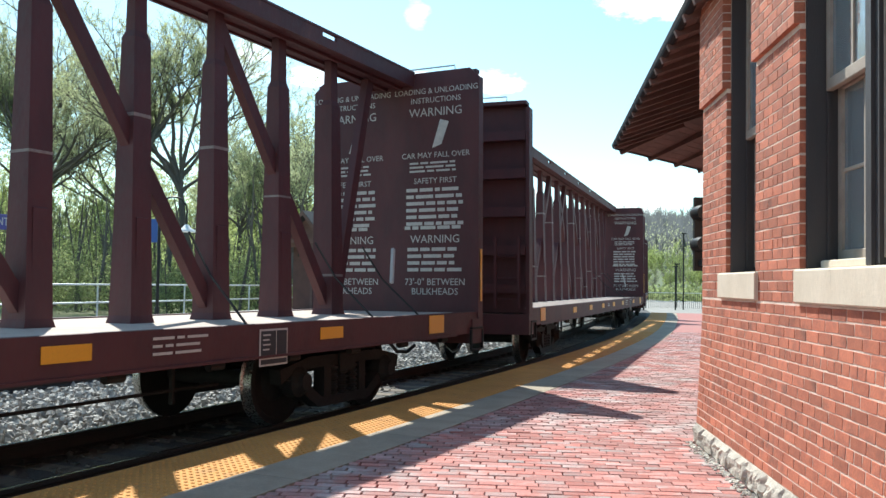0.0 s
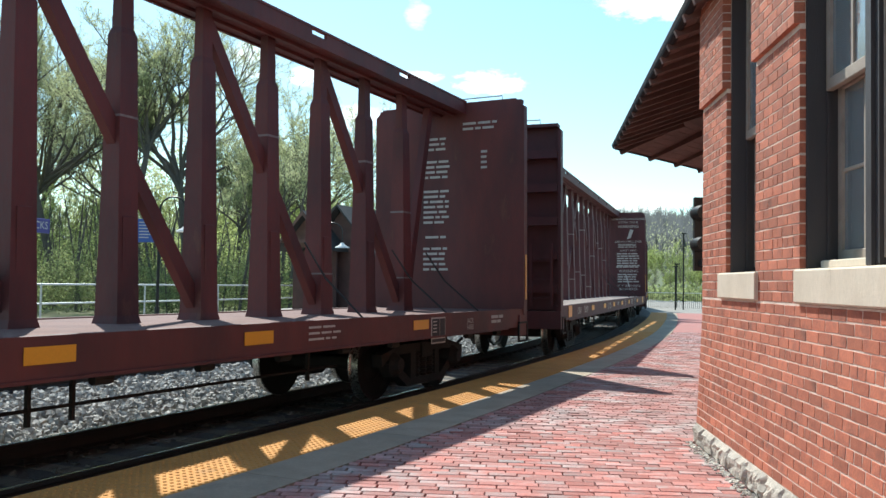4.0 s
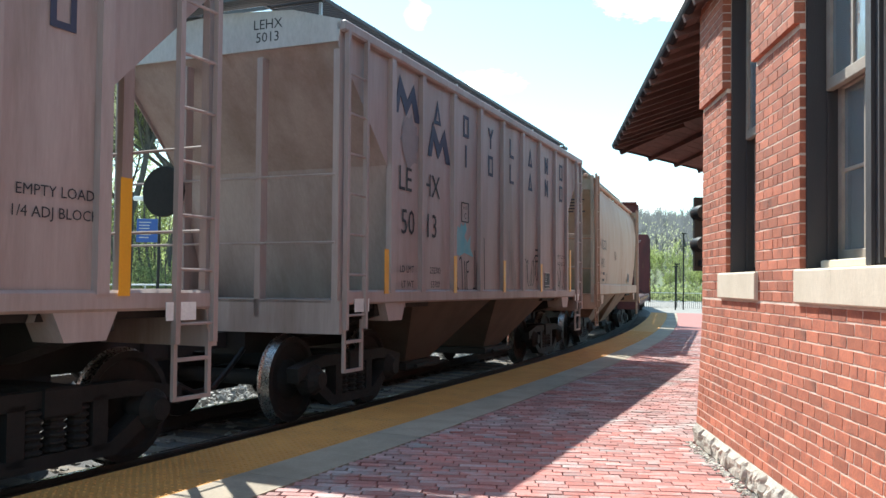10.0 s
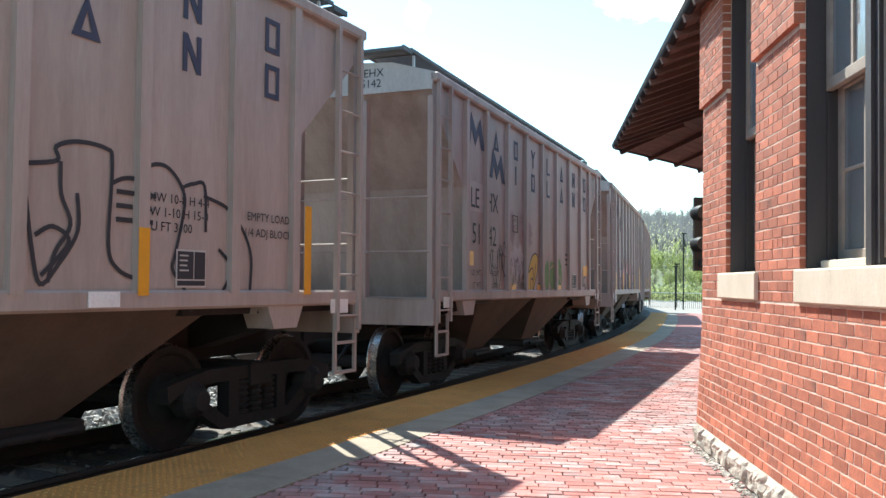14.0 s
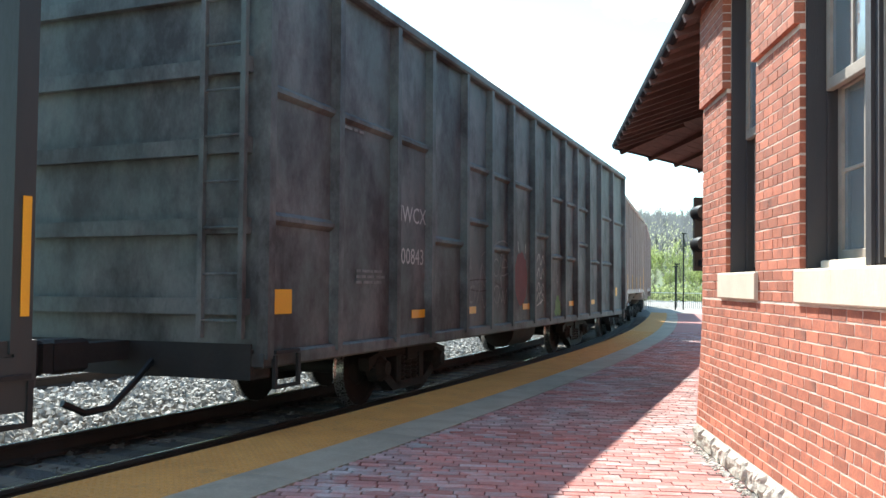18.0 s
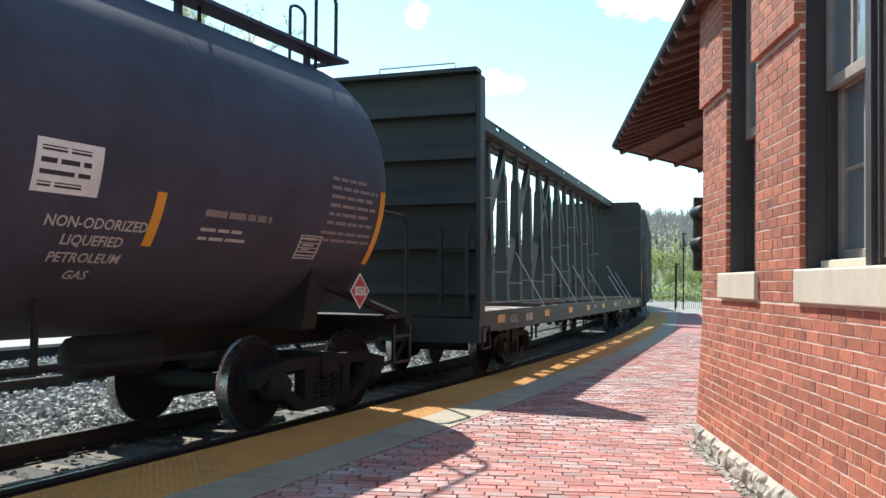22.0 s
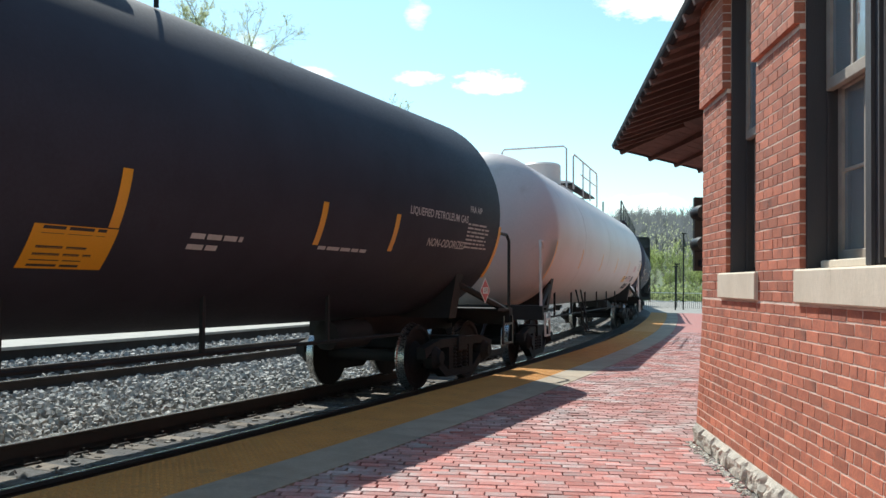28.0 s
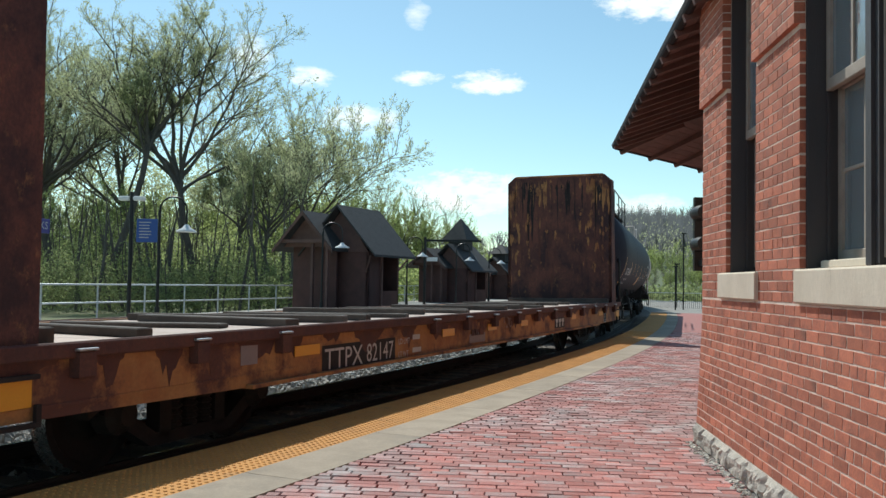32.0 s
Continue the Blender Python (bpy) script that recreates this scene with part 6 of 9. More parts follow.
def boxcar(label, paint, L=17.7):
    H = L / 2
    car = thing("box_car", label, "freight car", "cars of the freight train")
    m = Mesh()
    for sg in (-1, 1):
        m.box(-H, H, min(sg * 1.42, sg * 1.45), max(sg * 1.42, sg * 1.45), 0.80, 4.50)
    for sg in (-1, 1):
        m.box(min(sg * H, sg * (H - 0.04)), max(sg * H, sg * (H - 0.04)), -1.42, 1.42, 0.9, 4.5)
    part("body", m, paint, car)
    part("floor_pan", Mesh().box(-H + 0.05, H - 0.05, -1.41, 1.41, 0.95, 1.05), UNDER, car)
    part("cover", Mesh().prism([(-1.42, 4.42), (-0.8, 4.52), (0.8, 4.52), (1.42, 4.42), (1.42, 4.36), (-1.42, 4.36)], "x", -H + 0.05, H - 0.05), UNDER, car)
    ribs = [0.06, 1.78, 3.33, 4.60, 5.85, 6.94, 8.10, 9.20, 10.51, 11.6, 12.7, 13.97, 15.01, 16.39, 17.63]
    for sg in (-1, 1):
        for d in ribs:
            x = H - d
            m = Mesh()
            m.prism([(x - 0.07, sg * 1.45), (x + 0.07, sg * 1.45), (x + 0.05, sg * 1.545), (x - 0.05, sg * 1.545)], "z", 0.82, 4.46)
            part("rib", m, paint, car)
        part("top_chord", Mesh().cham(-H, H, min(sg * 1.43, sg * 1.56), max(sg * 1.43, sg * 1.56), 4.44, 4.56, 0.02), paint, car)
        part("side_sill", Mesh().cham(-H, H, min(sg * 1.40, sg * 1.52), max(sg * 1.40, sg * 1.52), 0.74, 0.88, 0.02), paint, car)
        for k, (d0, d1) in enumerate(zip(ribs, ribs[1:])):
            for z in ((3.19, 2.05) if k % 3 else (3.19, 2.4)):
                if (k * 7 + int(z * 3)) % 4 == 3:
                    continue
                m = Mesh()
                x0, x1 = H - d1 + 0.05, H - d0 - 0.05
                m.prism([(sg * 1.45, z - 0.06), (sg * 1.50, z - 0.02), (sg * 1.50, z + 0.02), (sg * 1.45, z + 0.06)], "x", x0, x1)
                part("stiffener", m, paint, car)
    for sg in (-1, 1):
        xe = sg * (H + 0.02)
        for z in (1.2, 1.9, 2.6, 3.3, 4.0):
            part("end_rib", Mesh().box(min(xe - sg * 0.02, xe + sg * 0.06), max(xe - sg * 0.02, xe + sg * 0.06), -1.38, 1.38, z, z + 0.14), paint, car)
        ladder(car, xe + sg * 0.09, -1.15, 1.0, 4.4, 0.42, paint, "y", 0.4)
        stirrup(car, sg * (H - 0.32), -1.55, 0.85, UNDER)
        part("end_sill", Mesh().box(min(xe, xe - sg * 0.3), max(xe, xe - sg * 0.3), -1.4, 1.4, 0.64, 0.95), UNDER, car)
    part("center_sill", Mesh().box(-H + 0.1, H - 0.1, -0.33, 0.33, 0.62, 0.95), UNDER, car)
    y = -1.456
    letters(car, "MWCX", H - 14.50, 2.22, 0.20, LETTERW, y, 1.05)
    letters(car, "100843", H - 14.50, 1.72, 0.20, LETTERW, y, 1.0)
    reflector(car, -8.5, 1.31, 0.36, 0.22, y)
    for x in (-5.4, -3.49, -0.69, 0.9, 2.7, 4.85):
        reflector(car, x, 1.12, 0.40, 0.10, y)
    reflector(car, H - 1.0, 1.35, 0.2, 0.22, y)
    tag = Mesh()
    for pts in ([(-3.68, 1.84), (-3.66, 1.53), (-3.61, 1.31), (-3.5, 1.23), (-3.35, 1.28), (-3.33, 1.44), (-3.5, 1.44), (-3.55, 1.28)],
                [(-3.5, 1.85), (-3.55, 1.66), (-3.58, 1.44)],
                [(-3.01, 1.82), (-3.08, 1.64), (-3.15, 1.38), (-3.26, 1.2)],
                [(-3.01, 1.82), (-2.9, 1.64), (-2.79, 1.48), (-2.72, 1.27), (-2.83, 1.19)],
                [(-3.33, 1.61), (-3.26, 1.51), (-3.15, 1.53)],
                [(-3.01, 1.32), (-2.9, 1.14), (-2.76, 1.34)]):
        stroke(tag, pts, y, 0.032)
    tagged(part("spray_tag", tag, GRAF_W, car), kind="stuff")
    tag = Mesh()
    for pts in ([(-3.05, 1.9), (-2.87, 1.98), (-2.61, 1.97), (-2.49, 1.96)],
                [(-3.29, 1.18), (-3.12, 1.41)],
                [(-3.61, 1.86), (-3.64, 1.69)],
                [(-3.5, 1.79), (-3.4, 1.46)],
                [(-2.94, 1.75), (-2.98, 1.53), (-2.87, 1.46)]):
        stroke(tag, pts, y, 0.018)
    tagged(part("spray_tag", tag, GRAF_W, car), kind="stuff")
    tag = Mesh()
    for pts in ([(-3.73, 1.53), (-3.22, 1.56), (-2.72, 1.56)],
                [(-3.69, 1.43), (-3.15, 1.39), (-2.72, 1.41)],
                [(-2.47, 2.1), (-2.25, 1.99), (-2.01, 1.93)],
                [(-2.41, 1.53), (-2.01, 1.46), (-1.58, 1.47)]):
        stroke(tag, pts, y, 0.02)
    tagged(part("spray_tag", tag, GRAF_K, car), kind="stuff")
    tag = Mesh()
    for pts in ([(-2.19, 1.76), (-2.23, 1.66), (-2.33, 1.62), (-2.43, 1.66), (-2.47, 1.76), (-2.43, 1.85), (-2.33, 1.89), (-2.23, 1.85), (-2.19, 1.76)],
                [(-2.17, 1.34), (-2.21, 1.24), (-2.31, 1.2), (-2.41, 1.25), (-2.45, 1.34), (-2.41, 1.44), (-2.31, 1.47), (-2.21, 1.44), (-2.17, 1.34)],
                [(-2.11, 1.79), (-2.09, 1.95), (-1.92, 2.03), (-1.73, 1.99), (-1.62, 1.88)],
                [(-2.05, 1.76), (-1.99, 1.85), (-1.88, 1.9), (-1.78, 1.85), (-1.75, 1.78), (-2.05, 1.76)],
                [(-2.25, 1.14), (-2.17, 1.34), (-2.05, 1.22), (-2.01, 1.39), (-1.92, 1.19), (-1.8, 1.41), (-1.75, 1.19)],
                [(-2.41, 2.1), (-2.21, 2.16), (-1.92, 2.19), (-1.67, 2.13)],
                [(-2.15, 1.67), (-2.05, 1.44), (-2.09, 1.62), (-1.92, 1.64), (-1.67, 1.7), (-1.6, 1.82)]):
        stroke(tag, pts, y, 0.024)
    tagged(part("spray_tag", tag, GRAF_W, car), kind="stuff")
    tag = Mesh()
    for pts in ([(-1.62, 1.31), (-1.69, 1.38), (-1.62, 1.46), (-1.57, 1.4), (-1.65, 1.3), (-1.67, 1.12), (-1.58, 1.06)],
                [(-1.67, 1.22), (-1.54, 1.21)],
                [(-1.73, 1.04), (-1.65, 0.89), (-1.58, 1.06)],
                [(-1.6, 0.87), (-1.58, 0.81), (-1.45, 0.77)]):
        stroke(tag, pts, y, 0.02)
    tagged(part("spray_tag", tag, LETTERW, car), kind="stuff")
    tag = Mesh()
    for pts in ([(-0.28, 2.03), (-0.24, 1.86), (-0.1, 2.02), (-0.01, 1.88), (0.15, 2.06), (0.29, 1.86), (0.43, 2.04), (0.52, 1.91)],
                [(-0.28, 1.78), (-0.24, 1.6), (-0.1, 1.76), (-0.01, 1.62), (0.15, 1.8), (0.29, 1.6), (0.43, 1.79), (0.52, 1.66)],
                [(-0.28, 1.53), (-0.24, 1.35), (-0.1, 1.5), (-0.01, 1.36), (0.15, 1.54), (0.29, 1.34), (0.43, 1.52), (0.52, 1.39)],
                [(-0.28, 1.34), (-0.24, 1.16), (-0.1, 1.32), (-0.01, 1.18), (0.15, 1.35), (0.29, 1.15), (0.43, 1.33), (0.52, 1.2)],
                [(-0.25, 1.21), (-0.01, 1.12), (0.43, 1.22)],
                [(-1.16, 2.22), (-1.15, 2.13), (-1.12, 2.05)],
                [(-0.71, 2.2), (-0.7, 2.05)]):
        stroke(tag, pts, y, 0.017)
    tagged(part("spray_tag", tag, LETTERW, car), kind="stuff")
    scrawl(car, H - 7.75, 1.5, 0.55, 0.7, 7, GRAF_W, y, 0.016, 6)
    blot(car, H - 7.3, 1.08, 0.5, 0.36, GRAF_G, y, 4)
    blot(car, -1.0, 1.6, 0.78, 0.9, GRAF_R, y, 9, jag=0.06)
    bars(car, H - 15.9, 1.6, 0.7, 3, GRAF_W, y)
    bars(car, H - 16.3, 3.2, 0.7, 3, GRAF_W, y)
    brake_rig(car, -3.0, 4.0)
    part("underfloor_tank", Mesh().lathe([(0.3, 0.1), (0.4, 0.3), (1.9, 0.3), (2.0, 0.1)], (0, -0.6, 0.62), "x", 14), UNDER, car, smooth=True)
    running_gear(car, H - 4.1, H)
    return car


R_TANK, Z_TANK = 1.565, 2.555


def on_tank(me, x, z0):
    """Bends flat lettering onto the tank's platform side; z0 is the height of its base line."""
    a0 = math.asin(max(-0.999, min(0.999, (z0 - Z_TANK) / R_TANK)))
    R = R_TANK + 0.004
    for v in me.vertices:
        a = a0 + v.co.y / R
        v.co = Vector((x + v.co.x, -R * math.cos(a), Z_TANK + R * math.sin(a)))
    return me


def grid_patch(w, h, material, nx=2, ny=6, x0=0.0, y0=0.0):
    m = Mesh()
    for j in range(ny + 1):
        for i in range(nx + 1):
            m.v.append((x0 - w / 2 + w * i / nx, y0 + h * j / ny, 0.0))
    for j in range(ny):
        for i in range(nx):
            k = j * (nx + 1) + i
            m.f.append((k, k + 1, k + nx + 2, k + nx + 1))
    return m.data("patch", material)


def tank_letters(car, body, x, z, size, material, wide=1.0, align="CENTER"):
    write(car, on_tank(text_mesh(body, size, material, wide, size * 0.025, align), x, z), size)


def tank_patch(car, x, z, w, h, material, name="reflector", label=""):
    return part(name, on_tank(grid_patch(w, h, material), x, z), None, car, label)


def tank_bars(car, x, z, w, rows, material, step=0.06, tall=0.03):
    m = Mesh()
    for r in range(rows):
        t = 0.0
        lim = w * random.uniform(0.75, 1.0)
        while t < lim - 0.04:
            k = min(random.uniform(0.08, 0.28), lim - t)
            yb = -r * step
            m.add([(t, yb, 0), (t + k, yb, 0), (t + k, yb + tall, 0), (t, yb + tall, 0)], [(0, 1, 2, 3)])
            t += k + 0.03
    return tagged(part("stencil", on_tank(m.data("stencil", material), x, z), None, car), kind="stuff")


def diamond(car, x, y, z, size, facing="side"):
    """A hazard placard: red diamond with a pale edge."""
    d = size / 2
    m, m2 = Mesh(), Mesh()
    pts = [(0, -d), (d, 0), (0, d), (-d, 0)]
    if facing == "side":
        m.prism([(x + p * 1.15, z + q * 1.15) for p, q in pts], "y", y - 0.004, y)
        m2.prism([(x + p, z + q) for p, q in pts], "y", y - 0.007, y - 0.004)
        part("lettering", text_mesh("1075", size * 0.2, LETTERK, 0.9, 0.0, "CENTER"), None, car, matrix=Matrix.Translation((x, y - 0.016, z - size * 0.09)) @ SIDE)
        part("placard_band", Mesh().box(x - d * 0.62, x + d * 0.62, y - 0.012, y - 0.008, z - size * 0.14, z + size * 0.14), WHITEP, car)
    else:
        m.prism([(y + p * 1.15, z + q * 1.15) for p, q in pts], "x", x - 0.004, x)
        m2.prism([(y + p, z + q) for p, q in pts], "x", x - 0.007, x - 0.004)
        part("placard_band", Mesh().box(x - 0.012, x - 0.008, y - d * 0.62, y + d * 0.62, z - size * 0.14, z + size * 0.14), WHITEP, car)
        tail_letters(car, "1075", x - 0.013, y, z - size * 0.09, size * 0.2, LETTERK, 0.9)
    part("placard_edge", m, WHITEP, car)
    part("placard", m2, PLACARD, car, "red diamond hazard placard")


def tank_car(label, paint, L, gear, rail_colour, full_walk, x_dome, rear=0.0, front=0.0):
    H = L / 2
    car = thing("tank_car", label, "freight car", "cars of the freight train")
    h = H - 0.95
    prof = [(-h - 0.78, 0.02), (-h - 0.76, 0.35), (-h - 0.68, 0.74), (-h - 0.52, 1.09), (-h - 0.32, 1.36), (-h - 0.12, 1.53), (-h, R_TANK)]
    for k in range(1, 8):
        prof.append((-h + 2 * h * k / 8, R_TANK))
    prof += [(-t, r) for t, r in prof[6::-1]]
    prof = [(-h - rear + (t + h) * (0.58 if rear else 1.0), r) if t <= -h else (t + front, r) if t >= h else (t, r) for t, r in prof]
    part("tank_shell", Mesh().lathe(prof, (0, 0, Z_TANK), "x", 64), paint, car, "long cylindrical tank", smooth=True)
    for k in (-0.6, -0.07, 0.457) if paint is TANKWHITE else (-0.66, -0.33, 0.02, 0.36, 0.68) if full_walk else (-0.35,):
        part("weld_seam", Mesh().lathe([(h * k - 0.012, R_TANK + 0.001), (h * k - 0.006, R_TANK + 0.0028), (h * k + 0.006, R_TANK + 0.0028), (h * k + 0.012, R_TANK + 0.001)], (0, 0, Z_TANK), "x", 64), paint, car)
    for sg in (-1, 1):
        part("stub_sill", Mesh().box(min(sg * (H - 3.2), sg * H), max(sg * (H - 3.2), sg * H), -0.34, 0.34, 0.78, 1.06), gear, car)
        xe = sg * H
        part("end_sill", Mesh().box(min(xe, xe - sg * 0.14), max(xe, xe - sg * 0.14), -1.42, 1.42, 0.86, 1.08), gear, car)
        part("end_platform", Mesh().box(min(xe, xe - sg * 0.62), max(xe, xe - sg * 0.62), -1.42, 1.42, 1.08, 1.12), gear, car)
        for y in (-1.38, 1.38):
            m = Mesh().path([(xe - sg * 0.06, y, 1.1), (xe - sg * 0.06, y, 2.2), (xe - sg * 0.10, y * 0.98, 2.3), (xe - sg * 0.5, y * 0.95, 2.32), (xe - sg * 0.62, y * 0.95, 2.2)], 0.026, 8)
            part("handrail", m, rail_colour, car)
        part("saddle", Mesh().prism([(-1.15, 1.0), (-1.3, 1.85), (-1.05, 1.6), (-0.6, 1.28), (0, 1.14), (0.6, 1.28), (1.05, 1.6), (1.3, 1.85), (1.15, 1.0)], "x", sg * (H - 1.75) - 0.12, sg * (H - 1.75) + 0.12), gear, car)
        part("side_brace", Mesh().path([(xe - sg * 0.2, -1.35, 1.1), (sg * (H - 1.7), -1.2, 1.5)], 0.05, 6), gear, car)
        stirrup(car, sg * (H - 0.3), -1.45, 1.0, rail_colour)
        if sg > 0:
            diamond(car, sg * (H - 1.22), -1.44, 1.40, 0.34, "side")
    m = Mesh()
    for k in range(int(L / 2.1)):
        x = -H + 3.4 + k * 2.1
        if x < H - 3.3:
            m.box(x - 0.02, x + 0.02, -1.0, -0.96, 0.82, 1.35)
    m.tube((-H + 3.0, -0.98, 0.82), (H - 3.0, -0.98, 0.82), 0.022, 6)
    part("side_pipe", m, gear, car, "thin pipe hung under the tank")
    # valve dome with guard and walkway
    dh = 0.55 if full_walk else 0.3
    part("dome", Mesh().lathe([(Z_TANK + R_TANK - 0.05, 0.44), (Z_TANK + R_TANK + dh, 0.44), (Z_TANK + R_TANK + dh + 0.04, 0.40), (Z_TANK + R_TANK + dh + 0.05, 0.1)], (x_dome, 0, 0), "z", 24), paint, car, "round valve housing", smooth=True)
    zt = Z_TANK + R_TANK
    w0, w1 = (-H + 0.55, H - 0.45) if full_walk else (x_dome - (3.4 if paint is TANKBLACK2 else 2.0), x_dome + 1.9)
    m = Mesh()
    for sg in (-1, 1):
        m.box(w0, w1, min(sg * 0.5, sg * 0.78), max(sg * 0.5, sg * 0.78), zt + 0.02, zt + 0.06)
    m.box(w0, w0 + 0.06, -0.78, 0.78, zt + 0.02, zt + 0.06)
    m.box(w1 - 0.06, w1, -0.78, 0.78, zt + 0.02, zt + 0.06)
    part("walkway", m, gear if not full_walk else paint, car, "steel walkway on top")
    if full_walk:
        for a0, a1 in ((w0 + 0.05, x_dome - 0.15), (x_dome + 0.25, w1 - 0.05)):
            bow = [(a0, -0.62, zt + 0.04), (a0, -0.62, zt + 0.76), (a0 + 0.04, -0.62, zt + 0.85), (a0 + 0.14, -0.62, zt + 0.90),
                   (a1 - 0.14, -0.62, zt + 0.90), (a1 - 0.04, -0.62, zt + 0.85), (a1, -0.62, zt + 0.76), (a1, -0.62, zt + 0.04)]
            part("railing", Mesh().path(bow, 0.024, 6), rail_colour, car, "pipe railing bent down at both ends")
            for k in range(5):
                x = a0 + 0.42 + (a1 - a0 - 0.84) * k / 4
                part("railing_post", Mesh().tube((x, -0.62, zt - 0.22), (x, -0.62, zt + 0.90), 0.022, 6), rail_colour, car)
        hoops = ((w0 + 0.1, 0.85, 0.16, 0.1), (w1 + 0.16, 0.9, 0.16, 0.1), (x_dome - 0.62, 0.6, 0.3, -0.5), (x_dome + 0.78, 0.6, 0.25, -0.5))
        for x, tall, wide, y in hoops:
            pts = [(x - wide, y, zt - 0.1), (x - wide, y, zt + tall - wide * 0.5)]
            pts += [(x - wide * math.cos(g), y, zt + tall - wide * 0.5 + wide * 0.5 * math.sin(g)) for g in (0.5, 1.05, 1.57, 2.1, 2.64)]
            pts += [(x + wide, y, zt + tall - wide * 0.5), (x + wide, y, zt - 0.1)]
            part("grab_hoop", Mesh().path(pts, 0.022, 6), rail_colour, car)
        for k in range(9):
            x = w0 + 0.6 + (w1 - w0 - 1.2) * k / 8
            part("walkway_bracket", Mesh().box(x - 0.03, x + 0.03, -0.62, -0.56, zt - 0.16, zt + 0.02), paint, car)
        # ribbed tread sheet under the dome
        part("tread_sheet", Mesh().lathe([(x_dome - 2.2, R_TANK + 0.004), (x_dome + 2.2, R_TANK + 0.004)], (0, 0, Z_TANK), "x", 48), paint, car)
    else:
        # a hoop across the tail side of the dome and a railing down the near side
        hoop = [(w0 - 0.45, -0.70, zt - 0.1), (w0 - 0.45, -0.70, zt + 0.90), (w0 - 0.45, -0.62, zt + 0.96), (w0 - 0.45, 0.95, zt + 0.94), (w0 - 0.45, 1.0, zt + 0.86), (w0 - 0.45, 1.0, zt - 0.3)]
        part("railing", Mesh().path(hoop, 0.024, 6), rail_colour, car, "pipe hoop across the tank")
        part("railing", Mesh().path([(w0, -0.80, zt - 0.1), (w0, -0.80, zt + 0.76), (w0 + 0.08, -0.80, zt + 0.82), (w1 + 0.2, -0.80, zt + 0.82), (w1 + 0.28, -0.80, zt + 0.76), (w1 + 0.28, -0.80, zt - 0.2)], 0.024, 6), rail_colour, car, "pipe railing bent down at both ends")
        part("railing", Mesh().tube((w0 + 1.2, -0.80, zt + 0.42), (w1 + 0.28, -0.80, zt + 0.42), 0.018, 6), rail_colour, car)
        for k in (0.4, 0.72):
            x = w0 + (w1 - w0) * k
            part("railing_post", Mesh().tube((x, -0.80, zt - 0.15), (x, -0.80, zt + 0.82), 0.02, 6), rail_colour, car)
    m = Mesh()
    x = x_dome - 3.7
    if not full_walk:
        for k in (-0.35, 0.35):
            m.path([(x + k, -1.2, 1.4), (x + k * 0.5, -1.42, 0.42)], 0.02, 5)
        m.tube((x - 0.2, -1.42, 0.42), (x + 0.2, -1.42, 0.42), 0.02, 5)
        part("side_ladder", m, gear, car)
    part("bottom_valve", Mesh().lathe([(0.80, 0.06), (0.88, 0.07), (0.95, 0.12)], (0, 0, 0), "z", 12), gear, car)
    part("air_reservoir", Mesh().lathe([(H - 4.3, 0.05), (H - 4.24, 0.18), (H - 3.4, 0.18), (H - 3.34, 0.05)], (0, -0.6, 0.85), "x", 12), gear, car, smooth=True)
    running_gear(car, H - 1.25, H)
    return car


